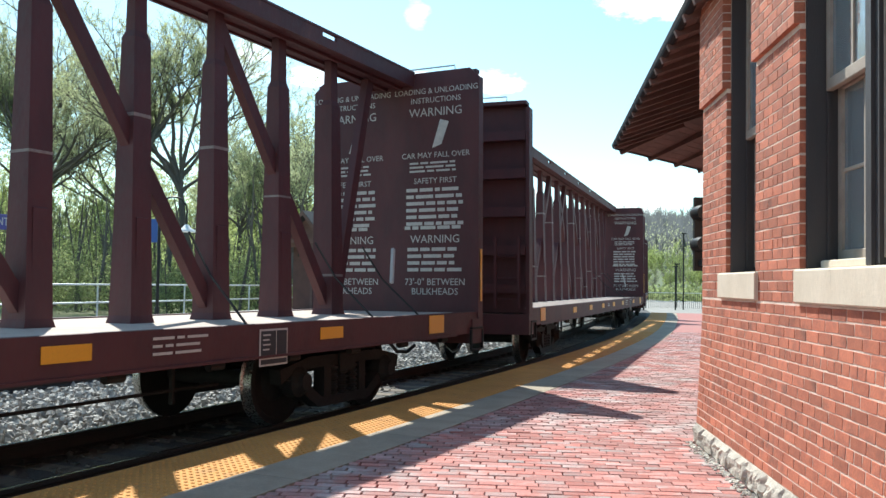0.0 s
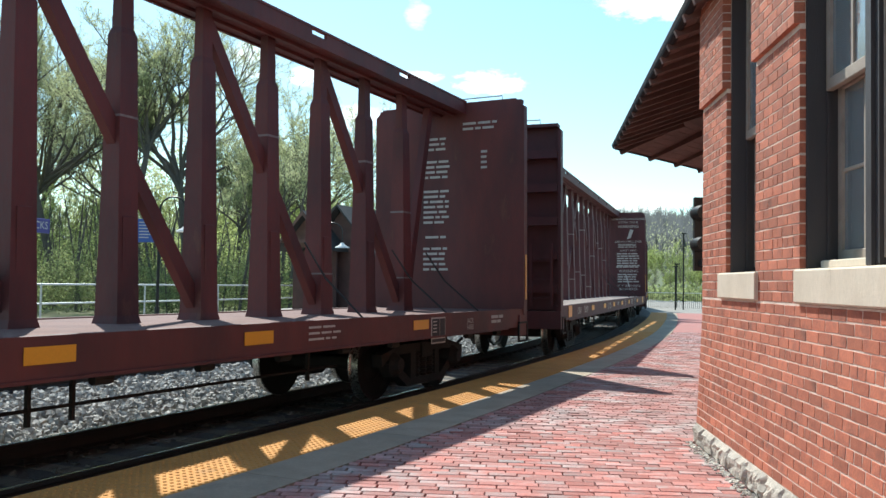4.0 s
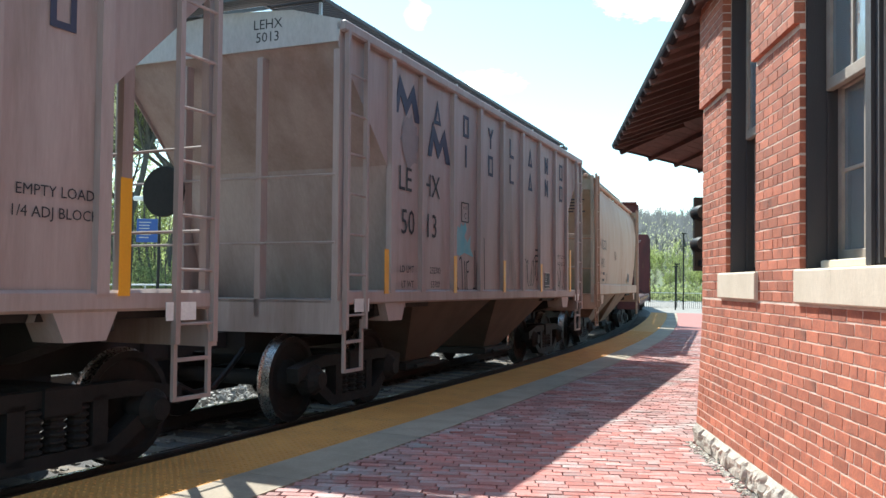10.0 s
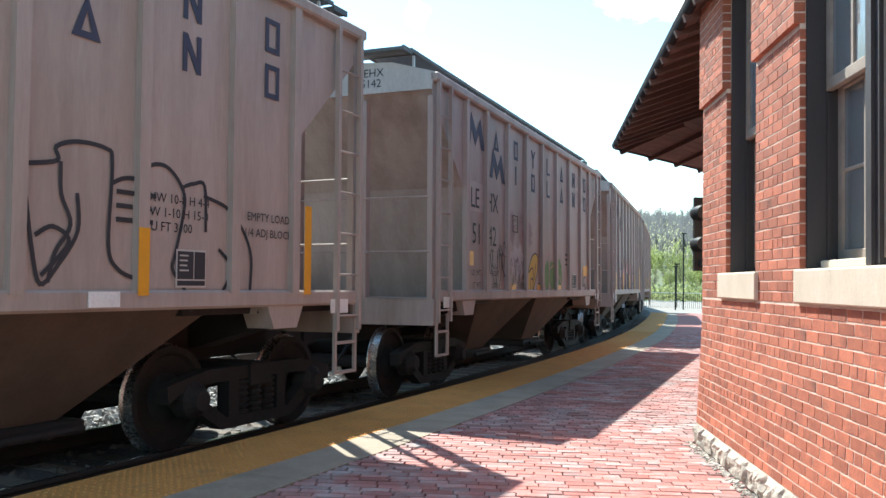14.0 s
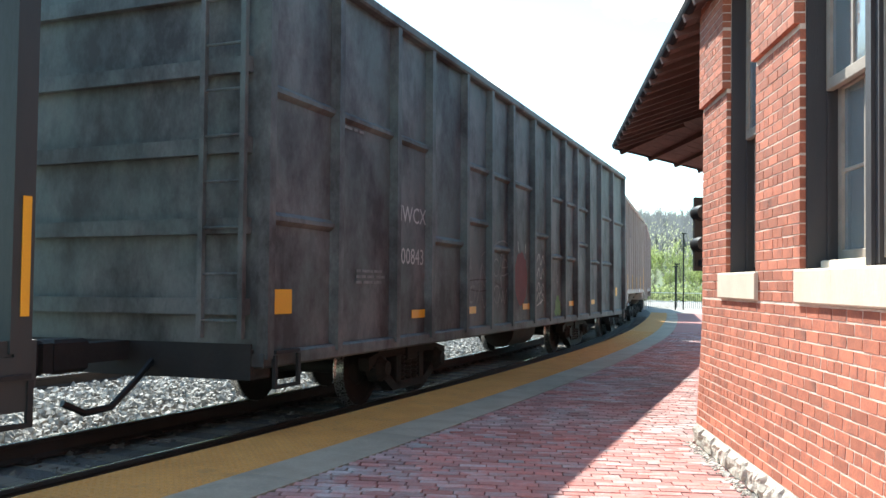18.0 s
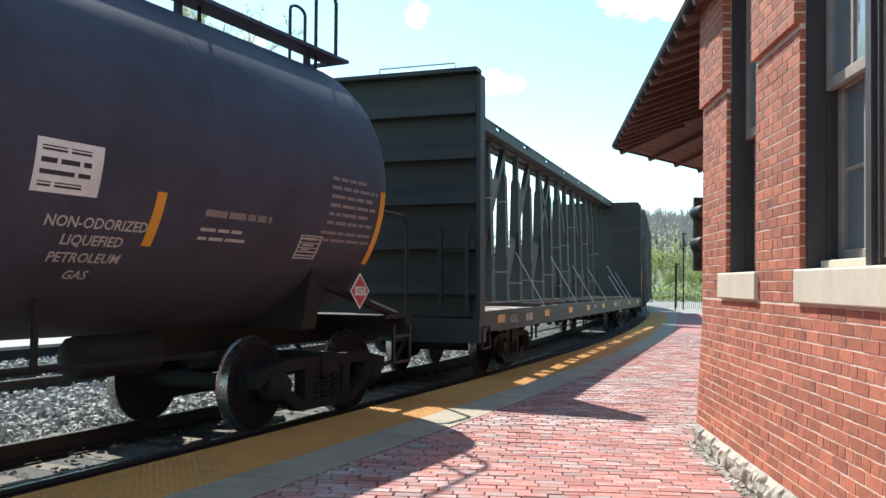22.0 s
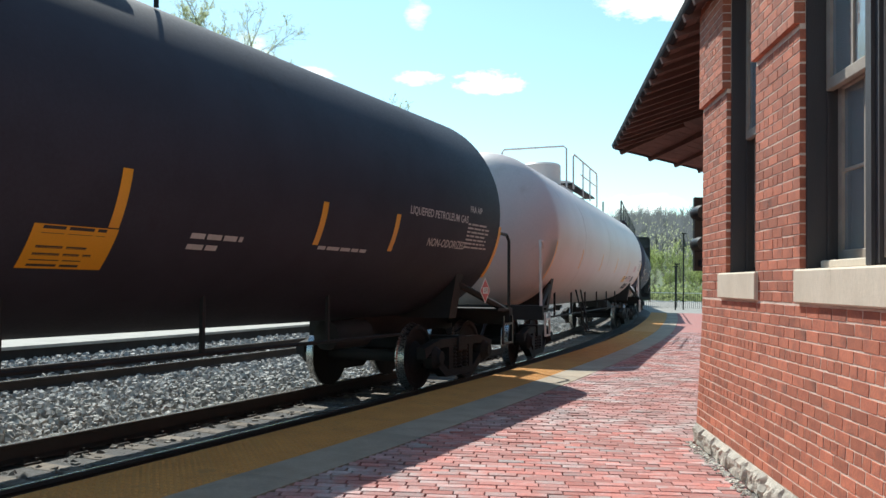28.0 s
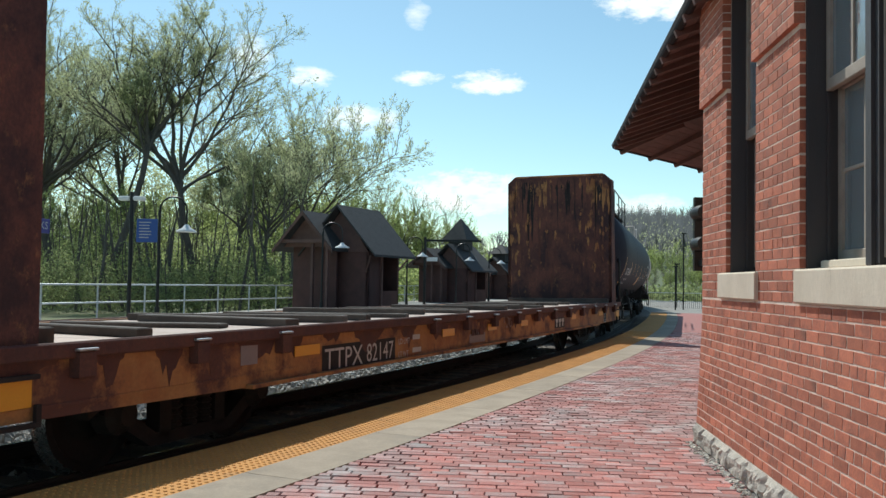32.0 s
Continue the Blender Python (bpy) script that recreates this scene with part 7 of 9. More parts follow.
def bulkhead_flat(label, L=19.9):
    H = L / 2
    car = thing("bulkhead_flat_car", label, "freight car", "cars of the freight train")
    n = 40
    plank = recalc(Mesh().cham(-L / n / 2 + 0.004, L / n / 2 - 0.004, -1.38, 1.38, 1.0, 1.045, 0.004).data("plank", DECKWOOD))
    for k in range(n):
        part("plank", plank, None, car, matrix=Matrix.Translation((-H + L / n * (k + 0.5), 0, 0)))
    for sg in (-1, 1):
        m = Mesh()
        m.prism([(-H, 0.60), (-H + 1.4, 0.585), (-H + 3.0, 0.56), (H - 3.0, 0.56), (H - 1.4, 0.585), (H, 0.60), (H, 1.06), (-H, 1.06)], "y", min(sg * 1.38, sg * 1.46), max(sg * 1.38, sg * 1.46))
        part("top_flange", Mesh().cham(-H, H, min(sg * 1.462, sg * 1.515), max(sg * 1.462, sg * 1.515), 0.965, 1.075, 0.012), DARKRUST, car, "dark rusty top flange")
        m.box(-H, -H + 3.6, min(sg * 1.46, sg * 1.468), max(sg * 1.46, sg * 1.468), 0.655, 0.68)
        m.box(-H + 2.8, H - 2.8, min(sg * 1.38, sg * 1.53), max(sg * 1.38, sg * 1.49), 0.555, 0.59)
        part("side_sill", m, RUST, car, "flaking orange paint with dark rust runs")
        for k in range(16):
            x = -H + 0.9 + k * (L - 1.8) / 15
            if -6.0 < x < -3.2 or -1.7 < x < -0.8:
                continue
            part("stake_pocket", Mesh().cham(x - 0.075, x + 0.075, min(sg * 1.46, sg * 1.55), max(sg * 1.46, sg * 1.55), 0.83, 1.01, 0.012), DARKRUST, car)
            # pale strip drawn for the bright highlight on the pocket's top
            part("pocket_lip", Mesh().cham(x - 0.085, x + 0.085, min(sg * 1.462, sg * 1.56), max(sg * 1.462, sg * 1.56), 1.012, 1.03, 0.005), GALV, car)
    rr = random.Random(21)
    for k in range(30):
        x = -H + 0.5 + k * (L - 1.0) / 29 + rr.uniform(-0.2, 0.2)
        w, h = rr.uniform(0.12, 0.5), rr.uniform(0.06, 0.26)
        drip = [(x - w, 0.97)]
        for i in range(9):
            u = (i + 0.5) / 9
            drip.append((x - w + 2 * w * u, 0.97 - h * (1 - abs(2 * u - 1)) ** 0.6 * rr.uniform(0.45, 1.25)))
        drip.append((x + w, 0.97))
        shape(car, drip, DARKRUST, -1.4615 - 0.0001 * (k % 5))
    part("center_sill", Mesh().prism([(-H + 0.1, 0.72), (-H + 3.5, 0.6), (-3, 0.40), (3, 0.40), (H - 3.5, 0.6), (H - 0.1, 0.72), (H - 0.1, 1.0), (-H + 0.1, 1.0)], "y", -0.4, 0.4), UNDER, car)
    for k in range(8):
        x = -7.0 + k * 2.0
        part("crossbearer", Mesh().prism([(-1.38, 0.84), (-0.4, 0.55), (0.4, 0.55), (1.38, 0.84), (1.38, 0.98), (-1.38, 0.98)], "x", x - 0.06, x + 0.06), UNDER, car)
    for sg in (-1, 1):
        xo = sg * (H - 0.52) if sg > 0 else -H + 0.30
        lo, hi = min(xo, xo - sg * 0.30), max(xo, xo - sg * 0.30)
        ip = (lo, lo + 0.035) if sg > 0 else (hi - 0.035, hi)
        m = Mesh().prism([(-1.43, 1.05), (1.43, 1.05), (1.41, 4.32), (1.24, 4.47), (-1.24, 4.47), (-1.41, 4.32)], "x", *ip)
        b = part("bulkhead", m, RUSTDARK, car, "tall rust-mottled steel bulkhead")
        for y in (-1.43, 1.35):
            mm = Mesh().prism([(lo if sg > 0 else lo - 0.22, 1.05), (hi if sg < 0 else hi + 0.22, 1.05), (hi, 4.31), (lo, 4.31)], "y", y, y + 0.08)
            part("bulkhead_stake", mm, RUSTDARK, b, "tapered rusty side stake")
        part("top_edge", Mesh().cham(ip[0] - 0.012, ip[1] + 0.012, -1.2, 1.2, 4.44, 4.49, 0.008), RUST, b, "bare orange top edge")
        rr = random.Random(33 if sg > 0 else 34)
        face = ip[0] - 0.002 if sg > 0 else ip[1] + 0.0005
        for shade, count, zt, most in ((RUST, 70, 4.40, 0.75), (UNDER, 34, 4.36, 1.7), (RUST, 60, 3.6, 0.35), (DARKRUST, 40, 3.3, 0.9)):
            m = Mesh()
            for k in range(count):
                y = rr.choice((rr.uniform(-1.36, -0.75), rr.uniform(0.45, 1.36), rr.uniform(-1.3, 1.3))) if shade is RUST else rr.uniform(-1.3, 1.3)
                z = zt - (abs(y) > 1.2) * 0.16 - abs(rr.gauss(0, 0.12 if zt > 3.8 else 0.8))
                h, w = rr.uniform(0.06, most), rr.uniform(0.01, 0.06)
                n = 7
                edge = [(y - w * rr.uniform(0.2, 1.0) * math.sin(math.pi * (i + 0.6) / n), z - h * i / (n - 1)) for i in range(n)]
                edge += [(y + w * rr.uniform(0.2, 1.0) * math.sin(math.pi * (i + 0.6) / n), z - h * i / (n - 1)) for i in reversed(range(n))]
                d = 0.0003 * (k % 4)
                m.prism(edge, "x", face - d, face + 0.0015 + d)
            tagged(part("rust_run", m, shade, b), kind="stuff")

        for y in (-0.7, 0.0, 0.7):
            part("bulkhead_post", Mesh().box(lo + 0.036, hi, y - 0.06, y + 0.06, 1.05, 4.3) if sg > 0 else Mesh().box(lo, hi - 0.036, y - 0.06, y + 0.06, 1.05, 4.3), RUST, b)
        part("end_sill", Mesh().box(min(sg * H, sg * (H - 0.1)), max(sg * H, sg * (H - 0.1)), -1.45, 1.45, 0.6, 1.05), RUST, car)
        reflector(car, sg * (H - 0.33), 0.77, 0.36, 0.17, -1.475)
        stirrup(car, sg * (H - 0.35), -1.5, 0.7, UNDER)
        ladder(car, sg * (H + 0.03), -1.1, 0.7, 1.9, 0.4, UNDER, "y")
        part("curb", Mesh().cham(min(xo - sg * 0.5, xo - sg * 0.32), max(xo - sg * 0.5, xo - sg * 0.32), -1.35, 1.35, 1.046, 1.17, 0.01), TIMBER, car)
    r = random.Random(8)
    k = 0
    x = H - 1.6
    while x > -H + 1.4:
        w = r.uniform(0.10, 0.2)
        y0 = r.choice((-1.3, -1.25, -0.9))
        y1 = r.choice((1.3, 0.9, 0.3))
        z = 1.046
        tw = Matrix.Translation((x, 0, 0)) @ Matrix.Rotation(r.uniform(-0.22, 0.22), 4, "Z")
        m = Mesh().cham(-w / 2, w / 2, y0, y1, z, z + r.uniform(0.04, 0.09), 0.01, tw)
        part("dunnage", m, TIMBER, car, "weathered dunnage timber")
        x -= r.uniform(0.6, 1.5)
    y = -1.462
    shape(car, [(-5.86, 0.585), (-4.15, 0.585), (-4.15, 0.845), (-5.86, 0.845)], UNDER, -1.4608)
    letters(car, "TTPX", -5.40, 0.60, 0.22, LETTERW, y, 1.12)
    letters(car, "82147", -4.55, 0.61, 0.21, LETTERW, y, 0.95)
    letters(car, "LD LMT", -3.90, 0.755, 0.07, LETTERW, y, 1.0)
    letters(car, "LT WT", -3.92, 0.60, 0.07, LETTERW, y, 1.0)
    bars(car, -3.65, 0.79, 0.34, 1, LETTERW, y, 0.1, 0.06)
    bars(car, -3.65, 0.63, 0.34, 1, LETTERW, y, 0.1, 0.06)
    for x, w in ((7.52, 0.46), (4.75, 0.4), (1.1, 0.42), (-0.63, 0.42), (-2.47, 0.44), (-6.16, 0.46)):
        reflector(car, x, 0.825, w, 0.10, -1.47)
    shape(car, [(-7.24, 0.76), (-6.99, 0.76), (-6.99, 0.925), (-7.24, 0.93)], GRAF_GREY, -1.464)
    shape(car, [(-1.62, 0.63), (-0.94, 0.62), (-0.94, 0.76), (-1.3, 0.77), (-1.62, 0.755)], GRAF_GREY, -1.463)
    bars(car, -1.55, 0.73, 0.55, 1, RUSTDARK, -1.468, 0.1, 0.09)
    # worn owner's mark on a dark panel
    shape(car, [(3.20, 0.64), (3.98, 0.635), (3.98, 0.845), (3.20, 0.85)], UNDER, -1.4622)
    for a in (3.27, 3.51, 3.74):
        shape(car, [(a, 0.815), (a + 0.19, 0.825), (a + 0.175, 0.755), (a + 0.12, 0.75), (a + 0.125, 0.665), (a + 0.045, 0.66), (a + 0.06, 0.755), (a + 0.015, 0.765)], LETTERW, -1.4642)
    scrawl(car, 0.0, 0.79, 0.35, 0.2, 4, GRAF_GREY, -1.464, 0.018, 12)
    framed(car, 8.03, 0.72, 0.30, 0.25, -1.464)
    brake_rig(car, -3.0, 4.0)
    running_gear(car, H - 2.6, H)
    return car


# the train, from the head: (car, distance of its middle behind the reference point, half the truck spacing)
TRAIN = []
c_ = centerbeam("maroon centerbeam lumber car with ribbed bulkheads, empty", MAROON, DECKWOOD, True, 1)
TRAIN.append((c_, -40.2, 7.3))
c_ = centerbeam("dusty maroon centerbeam lumber car, empty", MAROON, DECKWOOD, True, 2)
TRAIN.append((c_, -16.4, 7.3))
c_ = centerbeam("maroon centerbeam lumber car with white loading notices on the bulkhead", MAROON, DECKWOOD, True, 3)
letters(c_, "FURX", -8.06, 0.885, 0.15, LETTERW, -1.403)
letters(c_, "738159", -7.04, 0.89, 0.15, LETTERW, -1.403)
letters(c_, "LD LMT", -2.7, 0.97, 0.075, LETTERW, -1.403)
letters(c_, "225800", -2.25, 0.97, 0.075, LETTERW, -1.403)
letters(c_, "LT WT", -2.71, 0.875, 0.075, LETTERW, -1.403)
letters(c_, "60200", -2.22, 0.875, 0.075, LETTERW, -1.403)
letters(c_, "EH 11-7", 2.04, 0.98, 0.085, LETTERW, -1.403)
letters(c_, "IL 73-0", 2.04, 0.88, 0.085, LETTERW, -1.403)
tail_letters(c_, "FURX", -21.1 / 2 + 0.27, 0.38, 4.32, 0.14, LETTERW)
tail_letters(c_, "738159", -21.1 / 2 + 0.27, 0.38, 4.14, 0.14, LETTERW)
tail_bars(c_, -21.1 / 2 + 0.27, -0.38, 3.2, 0.6, 2, LETTERW)
tail_bars(c_, -21.1 / 2 + 0.27, 0.38, 2.55, 0.6, 4, LETTERW)
TRAIN.append((c_, 6.46, 7.3))
c_ = centerbeam("faded red centerbeam lumber car with white loading notices, empty", MAROON_B, DECKRED, False, 4, False, False)
letters(c_, "JACK", 8.06, 0.94, 0.07, LETTERW, -1.403)
letters(c_, "HERE", 8.06, 0.85, 0.07, LETTERW, -1.403)
bars(c_, 8.85, 0.98, 0.48, 2, LETTERW, -1.403, 0.07, 0.045)
letters(c_, "NRLX", -8.18, 0.885, 0.15, LETTERW, -1.403)
letters(c_, "73641", -7.08, 0.89, 0.15, LETTERW, -1.403)
for y_, z_, w_, n_ in ((0.2, 4.02, 0.42, 3), (0.2, 3.62, 0.5, 4), (0.2, 3.1, 0.5, 7), (0.2, 2.3, 0.42, 1), (0.2, 2.1, 0.5, 5), (-0.65, 4.25, 0.7, 2), (-0.7, 3.75, 0.12, 4)):
    tail_bars(c_, 21.1 / 2 - 0.30, y_, z_, w_, n_, LETTERW, 0.09, 0.04)
tail_bars(c_, -21.1 / 2 + 0.27, -0.36, 3.22, 0.62, 4, GRAF_GREY, 0.11, 0.05)
tail_bars(c_, -21.1 / 2 + 0.27, -0.36, 2.5, 0.62, 2, GRAF_GREY, 0.09, 0.045)
tail_bars(c_, -21.1 / 2 + 0.27, -0.36, 1.7, 0.5, 1, GRAF_GREY, 0.09, 0.045)
TRAIN.append((c_, 29.33, 7.3))

c_ = smooth_hopper("tan covered hopper car with smooth rounded sides and rust stains", TAN)
letters(c_, "RGCX", 5.4 - 9.15, 2.40, 0.26, LETTERK, -1.512, 1.0)
letters(c_, "1490", 5.4 - 9.28, 1.95, 0.26, LETTERK, -1.49, 1.0)
letters(c_, "LD LMT", 5.4 - 9.50, 1.78, 0.075, LETTERK, -1.472)
letters(c_, "LT WT", 5.4 - 9.52, 1.62, 0.075, LETTERK, -1.462)
bars(c_, 5.4 - 9.1, 1.78, 0.4, 1, LETTERK, -1.472, 0.1, 0.06)
bars(c_, 5.4 - 9.1, 1.62, 0.4, 1, LETTERK, -1.462, 0.1, 0.06)
framed(c_, 2.44, 1.76, 0.34, 0.27, -1.475)
scrawl(c_, 5.4 - 8.6, 1.58, 0.4, 0.28, 4, LETTERK, -1.47, 0.018, 31)
tail_letters(c_, "RGCX", -5.4 + 0.1, -0.7, 3.95, 0.12, LETTERK)
tail_letters(c_, "1490", -5.4 + 0.1, -0.66, 3.78, 0.12, LETTERK)
tail_bars(c_, -5.4 + 0.1, -0.95, 3.5, 0.7, 5, LETTERK)
for x_, z_, w_, h_ in ((0.5, 1.75, 0.1, 0.5), (0.45, 2.7, 0.05, 0.6), (2.4, 1.72, 0.06, 0.3)):
    blot(c_, x_, z_, w_, h_, RUSTSTAIN, -1.47 - 0.028 * (z_ - 1.6), int(x_ * 10) + 70, 0.006, jag=0.35)
m_ = Mesh()
for q_ in ((-0.14, 0.14, -0.17, -0.155), (-0.14, 0.14, 0.155, 0.17), (-0.14, -0.125, -0.155, 0.155), (0.125, 0.14, -0.155, 0.155)):
    m_.box(-1.275 + 0.93 * q_[0], -1.275 + 0.93 * q_[1], -1.512, -1.506, 2.33 + 0.66 * q_[2], 2.33 + 0.66 * q_[3])
part("plate_frame", m_, LETTERK, c_)
letters(c_, "C", -1.275, 2.24, 0.07, LETTERK, -1.508)
TRAIN.append((c_, 46.61, 4.2))

c_ = ribbed_hopper("faded grey ribbed covered hopper car with teal and black graffiti", PINKGREY)
company_blocks(c_, 10.55)
hopper_marks(c_, 10.55, "LE", "HX", "50", "13", ("232300", "53700"))
shape(c_, [(-1.96, 1.9), (-1.93, 2.12), (-1.88, 2.3), (-1.8, 2.26), (-1.75, 2.34), (-1.66, 2.3), (-1.58, 2.37), (-1.53, 2.27), (-1.62, 2.16), (-1.5, 2.08), (-1.37, 2.19), (-1.4, 2.02), (-1.25, 1.88), (-1.62, 1.93), (-1.8, 1.88)], GRAF_T, -1.473)
blot(c_, 5.27 - 8.75, 3.2, 0.5, 0.62, GRAF_GREY, -1.476, 8, jag=0.15)
tag = Mesh()
# tall thin letters spelling a short word twice over
for x_, z_ in ((-1.92, 1.88), (-1.62, 1.81), (-1.21, 1.97), (-0.93, 1.87), (-0.81, 2.18)):
    stroke(tag, [(x_, z_), (x_ + 0.02, 1.55), (x_ + 0.03, 1.28)], -1.477, 0.026)
for pts_ in ([(-1.89, 1.42), (-1.86, 1.43), (-1.83, 1.28)], [(-1.82, 1.83), (-1.74, 1.83), (-1.69, 1.4)], [(-1.54, 1.8), (-1.5, 1.27)], [(-1.54, 1.79), (-1.45, 1.82)], [(-1.53, 1.66), (-1.46, 1.67)],
             [(-1.2, 1.43), (-1.27, 1.42), (-1.25, 1.3), (-1.19, 1.38)], [(-1.12, 1.27), (-1.12, 1.75), (-1.05, 1.83), (-0.99, 1.74), (-1.12, 1.64)], [(-0.9, 1.34), (-0.84, 1.28), (-0.78, 1.35), (-0.85, 1.4), (-0.9, 1.34)]):
    stroke(tag, pts_, -1.477, 0.024)
tagged(part("spray_tag", tag, LETTERK, c_), kind="stuff")
scrawl(c_, 0.12, 1.4, 0.5, 1.1, 4, GRAF_GREY, -1.478, 0.02, 12)
scrawl(c_, 1.25, 1.5, 0.75, 0.5, 6, LETTERK, -1.478, 0.02, 13)
scrawl(c_, 3.3, 1.38, 0.55, 0.5, 4, LETTERK, -1.478, 0.026, 14)
TRAIN.append((c_, 58.70, 4.07))

c_ = ribbed_hopper("faded grey ribbed covered hopper car with pink and black graffiti", PINKGREY)
company_blocks(c_, 10.55)
hopper_marks(c_, 10.55, "LE", "HX", "50", "30", ("232400", "53600"))
shape(c_, [(-1.75, 1.42), (-1.66, 1.55), (-0.9, 1.58), (-0.56, 1.88), (0.6, 1.92), (1.5, 1.97), (2.2, 1.95), (1.9, 1.62), (1.96, 1.42)], GRAF_K, -1.4725)
shape(c_, [(-1.62, 1.52), (-1.63, 2.0), (-1.36, 2.03), (-1.33, 2.29), (-1.22, 2.3), (-1.1, 2.05), (-0.93, 1.97), (-0.74, 2.19), (-0.66, 2.18), (-0.88, 1.56)], GRAF_P, -1.475)
shape(c_, [(-0.55, 1.99), (-0.54, 2.17), (-0.42, 2.23), (-0.35, 2.08), (-0.2, 2.27), (-0.07, 2.28), (-0.05, 1.95), (-0.45, 1.88)], GRAF_P, -1.475)
shape(c_, [(0.2, 2.1), (0.49, 2.36), (0.58, 2.34), (0.53, 1.91), (0.26, 1.59), (0.54, 1.46), (0.75, 1.63), (0.72, 1.96), (0.92, 2.3), (1.4, 2.32), (1.5, 1.96), (2.0, 1.94), (1.88, 1.62), (0.9, 1.43), (0.15, 1.47)], GRAF_P, -1.475)
blot(c_, -2.24, 1.86, 0.44, 0.26, PLACARDPALE, -1.473, 28, jag=0.1)
blot(c_, -2.24, 1.6, 0.2, 0.2, PLACARDPALE, -1.473, 29, jag=0.1)
tag = Mesh()
for pts_ in ([(-1.61, 1.5), (-1.66, 1.8), (-1.63, 2.0), (-1.36, 2.04), (-1.33, 2.29), (-1.22, 2.3), (-1.1, 2.05), (-0.93, 1.97)], [(-0.93, 1.97), (-0.74, 2.19), (-0.65, 2.18), (-0.88, 1.55)],
             [(-1.66, 1.49), (-1.4, 1.5), (-1.26, 1.3)], [(-1.2, 1.53), (-1.1, 1.32), (-0.97, 1.47), (-0.9, 1.28)], [(-0.76, 1.76), (-0.78, 1.28)],
             [(-0.55, 1.99), (-0.54, 2.17), (-0.41, 2.24), (-0.35, 2.08), (-0.2, 2.28), (-0.06, 2.28), (0.08, 1.89)], [(-0.66, 1.3), (-0.55, 1.5), (-0.42, 1.47), (-0.35, 1.28), (-0.15, 1.62)],
             [(0.2, 2.1), (0.5, 2.37), (0.58, 2.34), (0.53, 1.89), (0.25, 1.59), (0.54, 1.45), (0.76, 1.63)], [(0.76, 1.63), (0.71, 1.96), (0.92, 2.31), (1.4, 2.33), (1.5, 1.96), (2.0, 1.94)],
             [(0.15, 1.44), (0.43, 1.36), (0.51, 1.28)], [(0.62, 1.32), (0.89, 1.43), (1.15, 1.51), (1.88, 1.62)], [(1.27, 1.36), (1.49, 1.3), (1.67, 1.62)], [(1.96, 1.3), (2.31, 1.38), (2.47, 1.56)]):
    stroke(tag, pts_, -1.479, 0.036)
for pts_ in ([(-2.47, 1.86), (-2.4, 1.97), (-2.25, 2.01), (-2.11, 1.97), (-2.0, 1.88)], [(-2.47, 1.86), (-2.46, 1.74), (-2.28, 1.74), (-2.01, 1.84)], [(-2.2, 1.56), (-2.31, 1.5), (-2.3, 1.64), (-2.18, 1.7)]):
    stroke(tag, pts_, -1.479, 0.028)
tagged(part("spray_tag", tag, LETTERK, c_), kind="stuff")
TRAIN.append((c_, 70.93, 4.07))

c_ = ribbed_hopper("faded grey ribbed covered hopper car with yellow and green graffiti", PINKGREY)
company_blocks(c_, 10.55)
hopper_marks(c_, 10.55, "LE", "HX", "51", "42", ("232300", "53700"), False)
shape(c_, [(-3.97, 2.54), (-3.24, 2.55), (-3.22, 2.96), (-3.6, 2.98), (-3.95, 2.95)], GRAF_PATCH, -1.472)
scrawl(c_, -3.05, 1.62, 1.05, 0.42, 9, LETTERK, -1.478, 0.02, 41)
scrawl(c_, -2.85, 1.40, 0.7, 0.85, 5, LETTERK, -1.478, 0.018, 45)
blot(c_, -1.5, 1.9, 0.9, 0.5, GRAF_MIST, -1.471, 50, jag=0.3)
for x_, z_, w_, h_, k_ in ((-1.8, 2.4, 0.35, 0.5, 51), (-1.3, 2.42, 0.3, 0.55, 52), (-0.75, 2.35, 0.3, 0.4, 53)):
    blot(c_, x_, z_, w_, h_, GRAF_WASH, -1.4705, k_, jag=0.35)
scrawl(c_, -1.95, 1.5, 0.85, 0.42, 11, LETTERK, -1.478, 0.018, 42)
shape(c_, [(-0.74, 1.3), (-0.85, 1.5), (-0.8, 1.77), (-0.58, 2.0), (-0.35, 2.06), (-0.21, 1.98), (-0.25, 1.75), (-0.46, 1.46), (-0.63, 1.3)], GRAF_Y, -1.474)
tag = Mesh()
for pts_ in ([(-0.74, 1.29), (-0.85, 1.5), (-0.8, 1.77), (-0.58, 2.0), (-0.35, 2.06)], [(-0.35, 2.06), (-0.21, 1.98), (-0.25, 1.75), (-0.46, 1.46), (-0.65, 1.28), (-0.74, 1.29)], [(-0.8, 1.71), (-0.54, 1.78), (-0.54, 1.4)], [(-0.7, 1.36), (-0.66, 1.6), (-0.5, 1.56)], [(-0.44, 1.6), (-0.36, 1.86)]):
    stroke(tag, pts_, -1.478, 0.028)
tagged(part("spray_tag", tag, LETTERK, c_), kind="stuff")
letters(c_, "THIN", -1.3, 1.43, 0.12, LETTERK, -1.474)
letters(c_, "BTA", -0.05, 1.43, 0.11, LETTERK, -1.474)
for x_, w_ in ((0.45, 0.36), (0.85, 0.5), (1.4, 0.4)):
    blot(c_, x_, 1.68, w_, 0.62, GRAF_G, -1.473, 46 + int(x_ * 4), jag=0.2)
tag = Mesh()
for pts_ in ([(0.26, 1.42), (0.3, 1.96), (0.58, 2.1), (0.63, 1.8), (0.55, 1.42)], [(0.58, 1.79), (1.03, 1.86), (1.12, 1.42), (0.78, 1.42)], [(1.24, 2.1), (1.3, 1.73), (1.7, 1.46)]):
    stroke(tag, pts_, -1.477, 0.022)
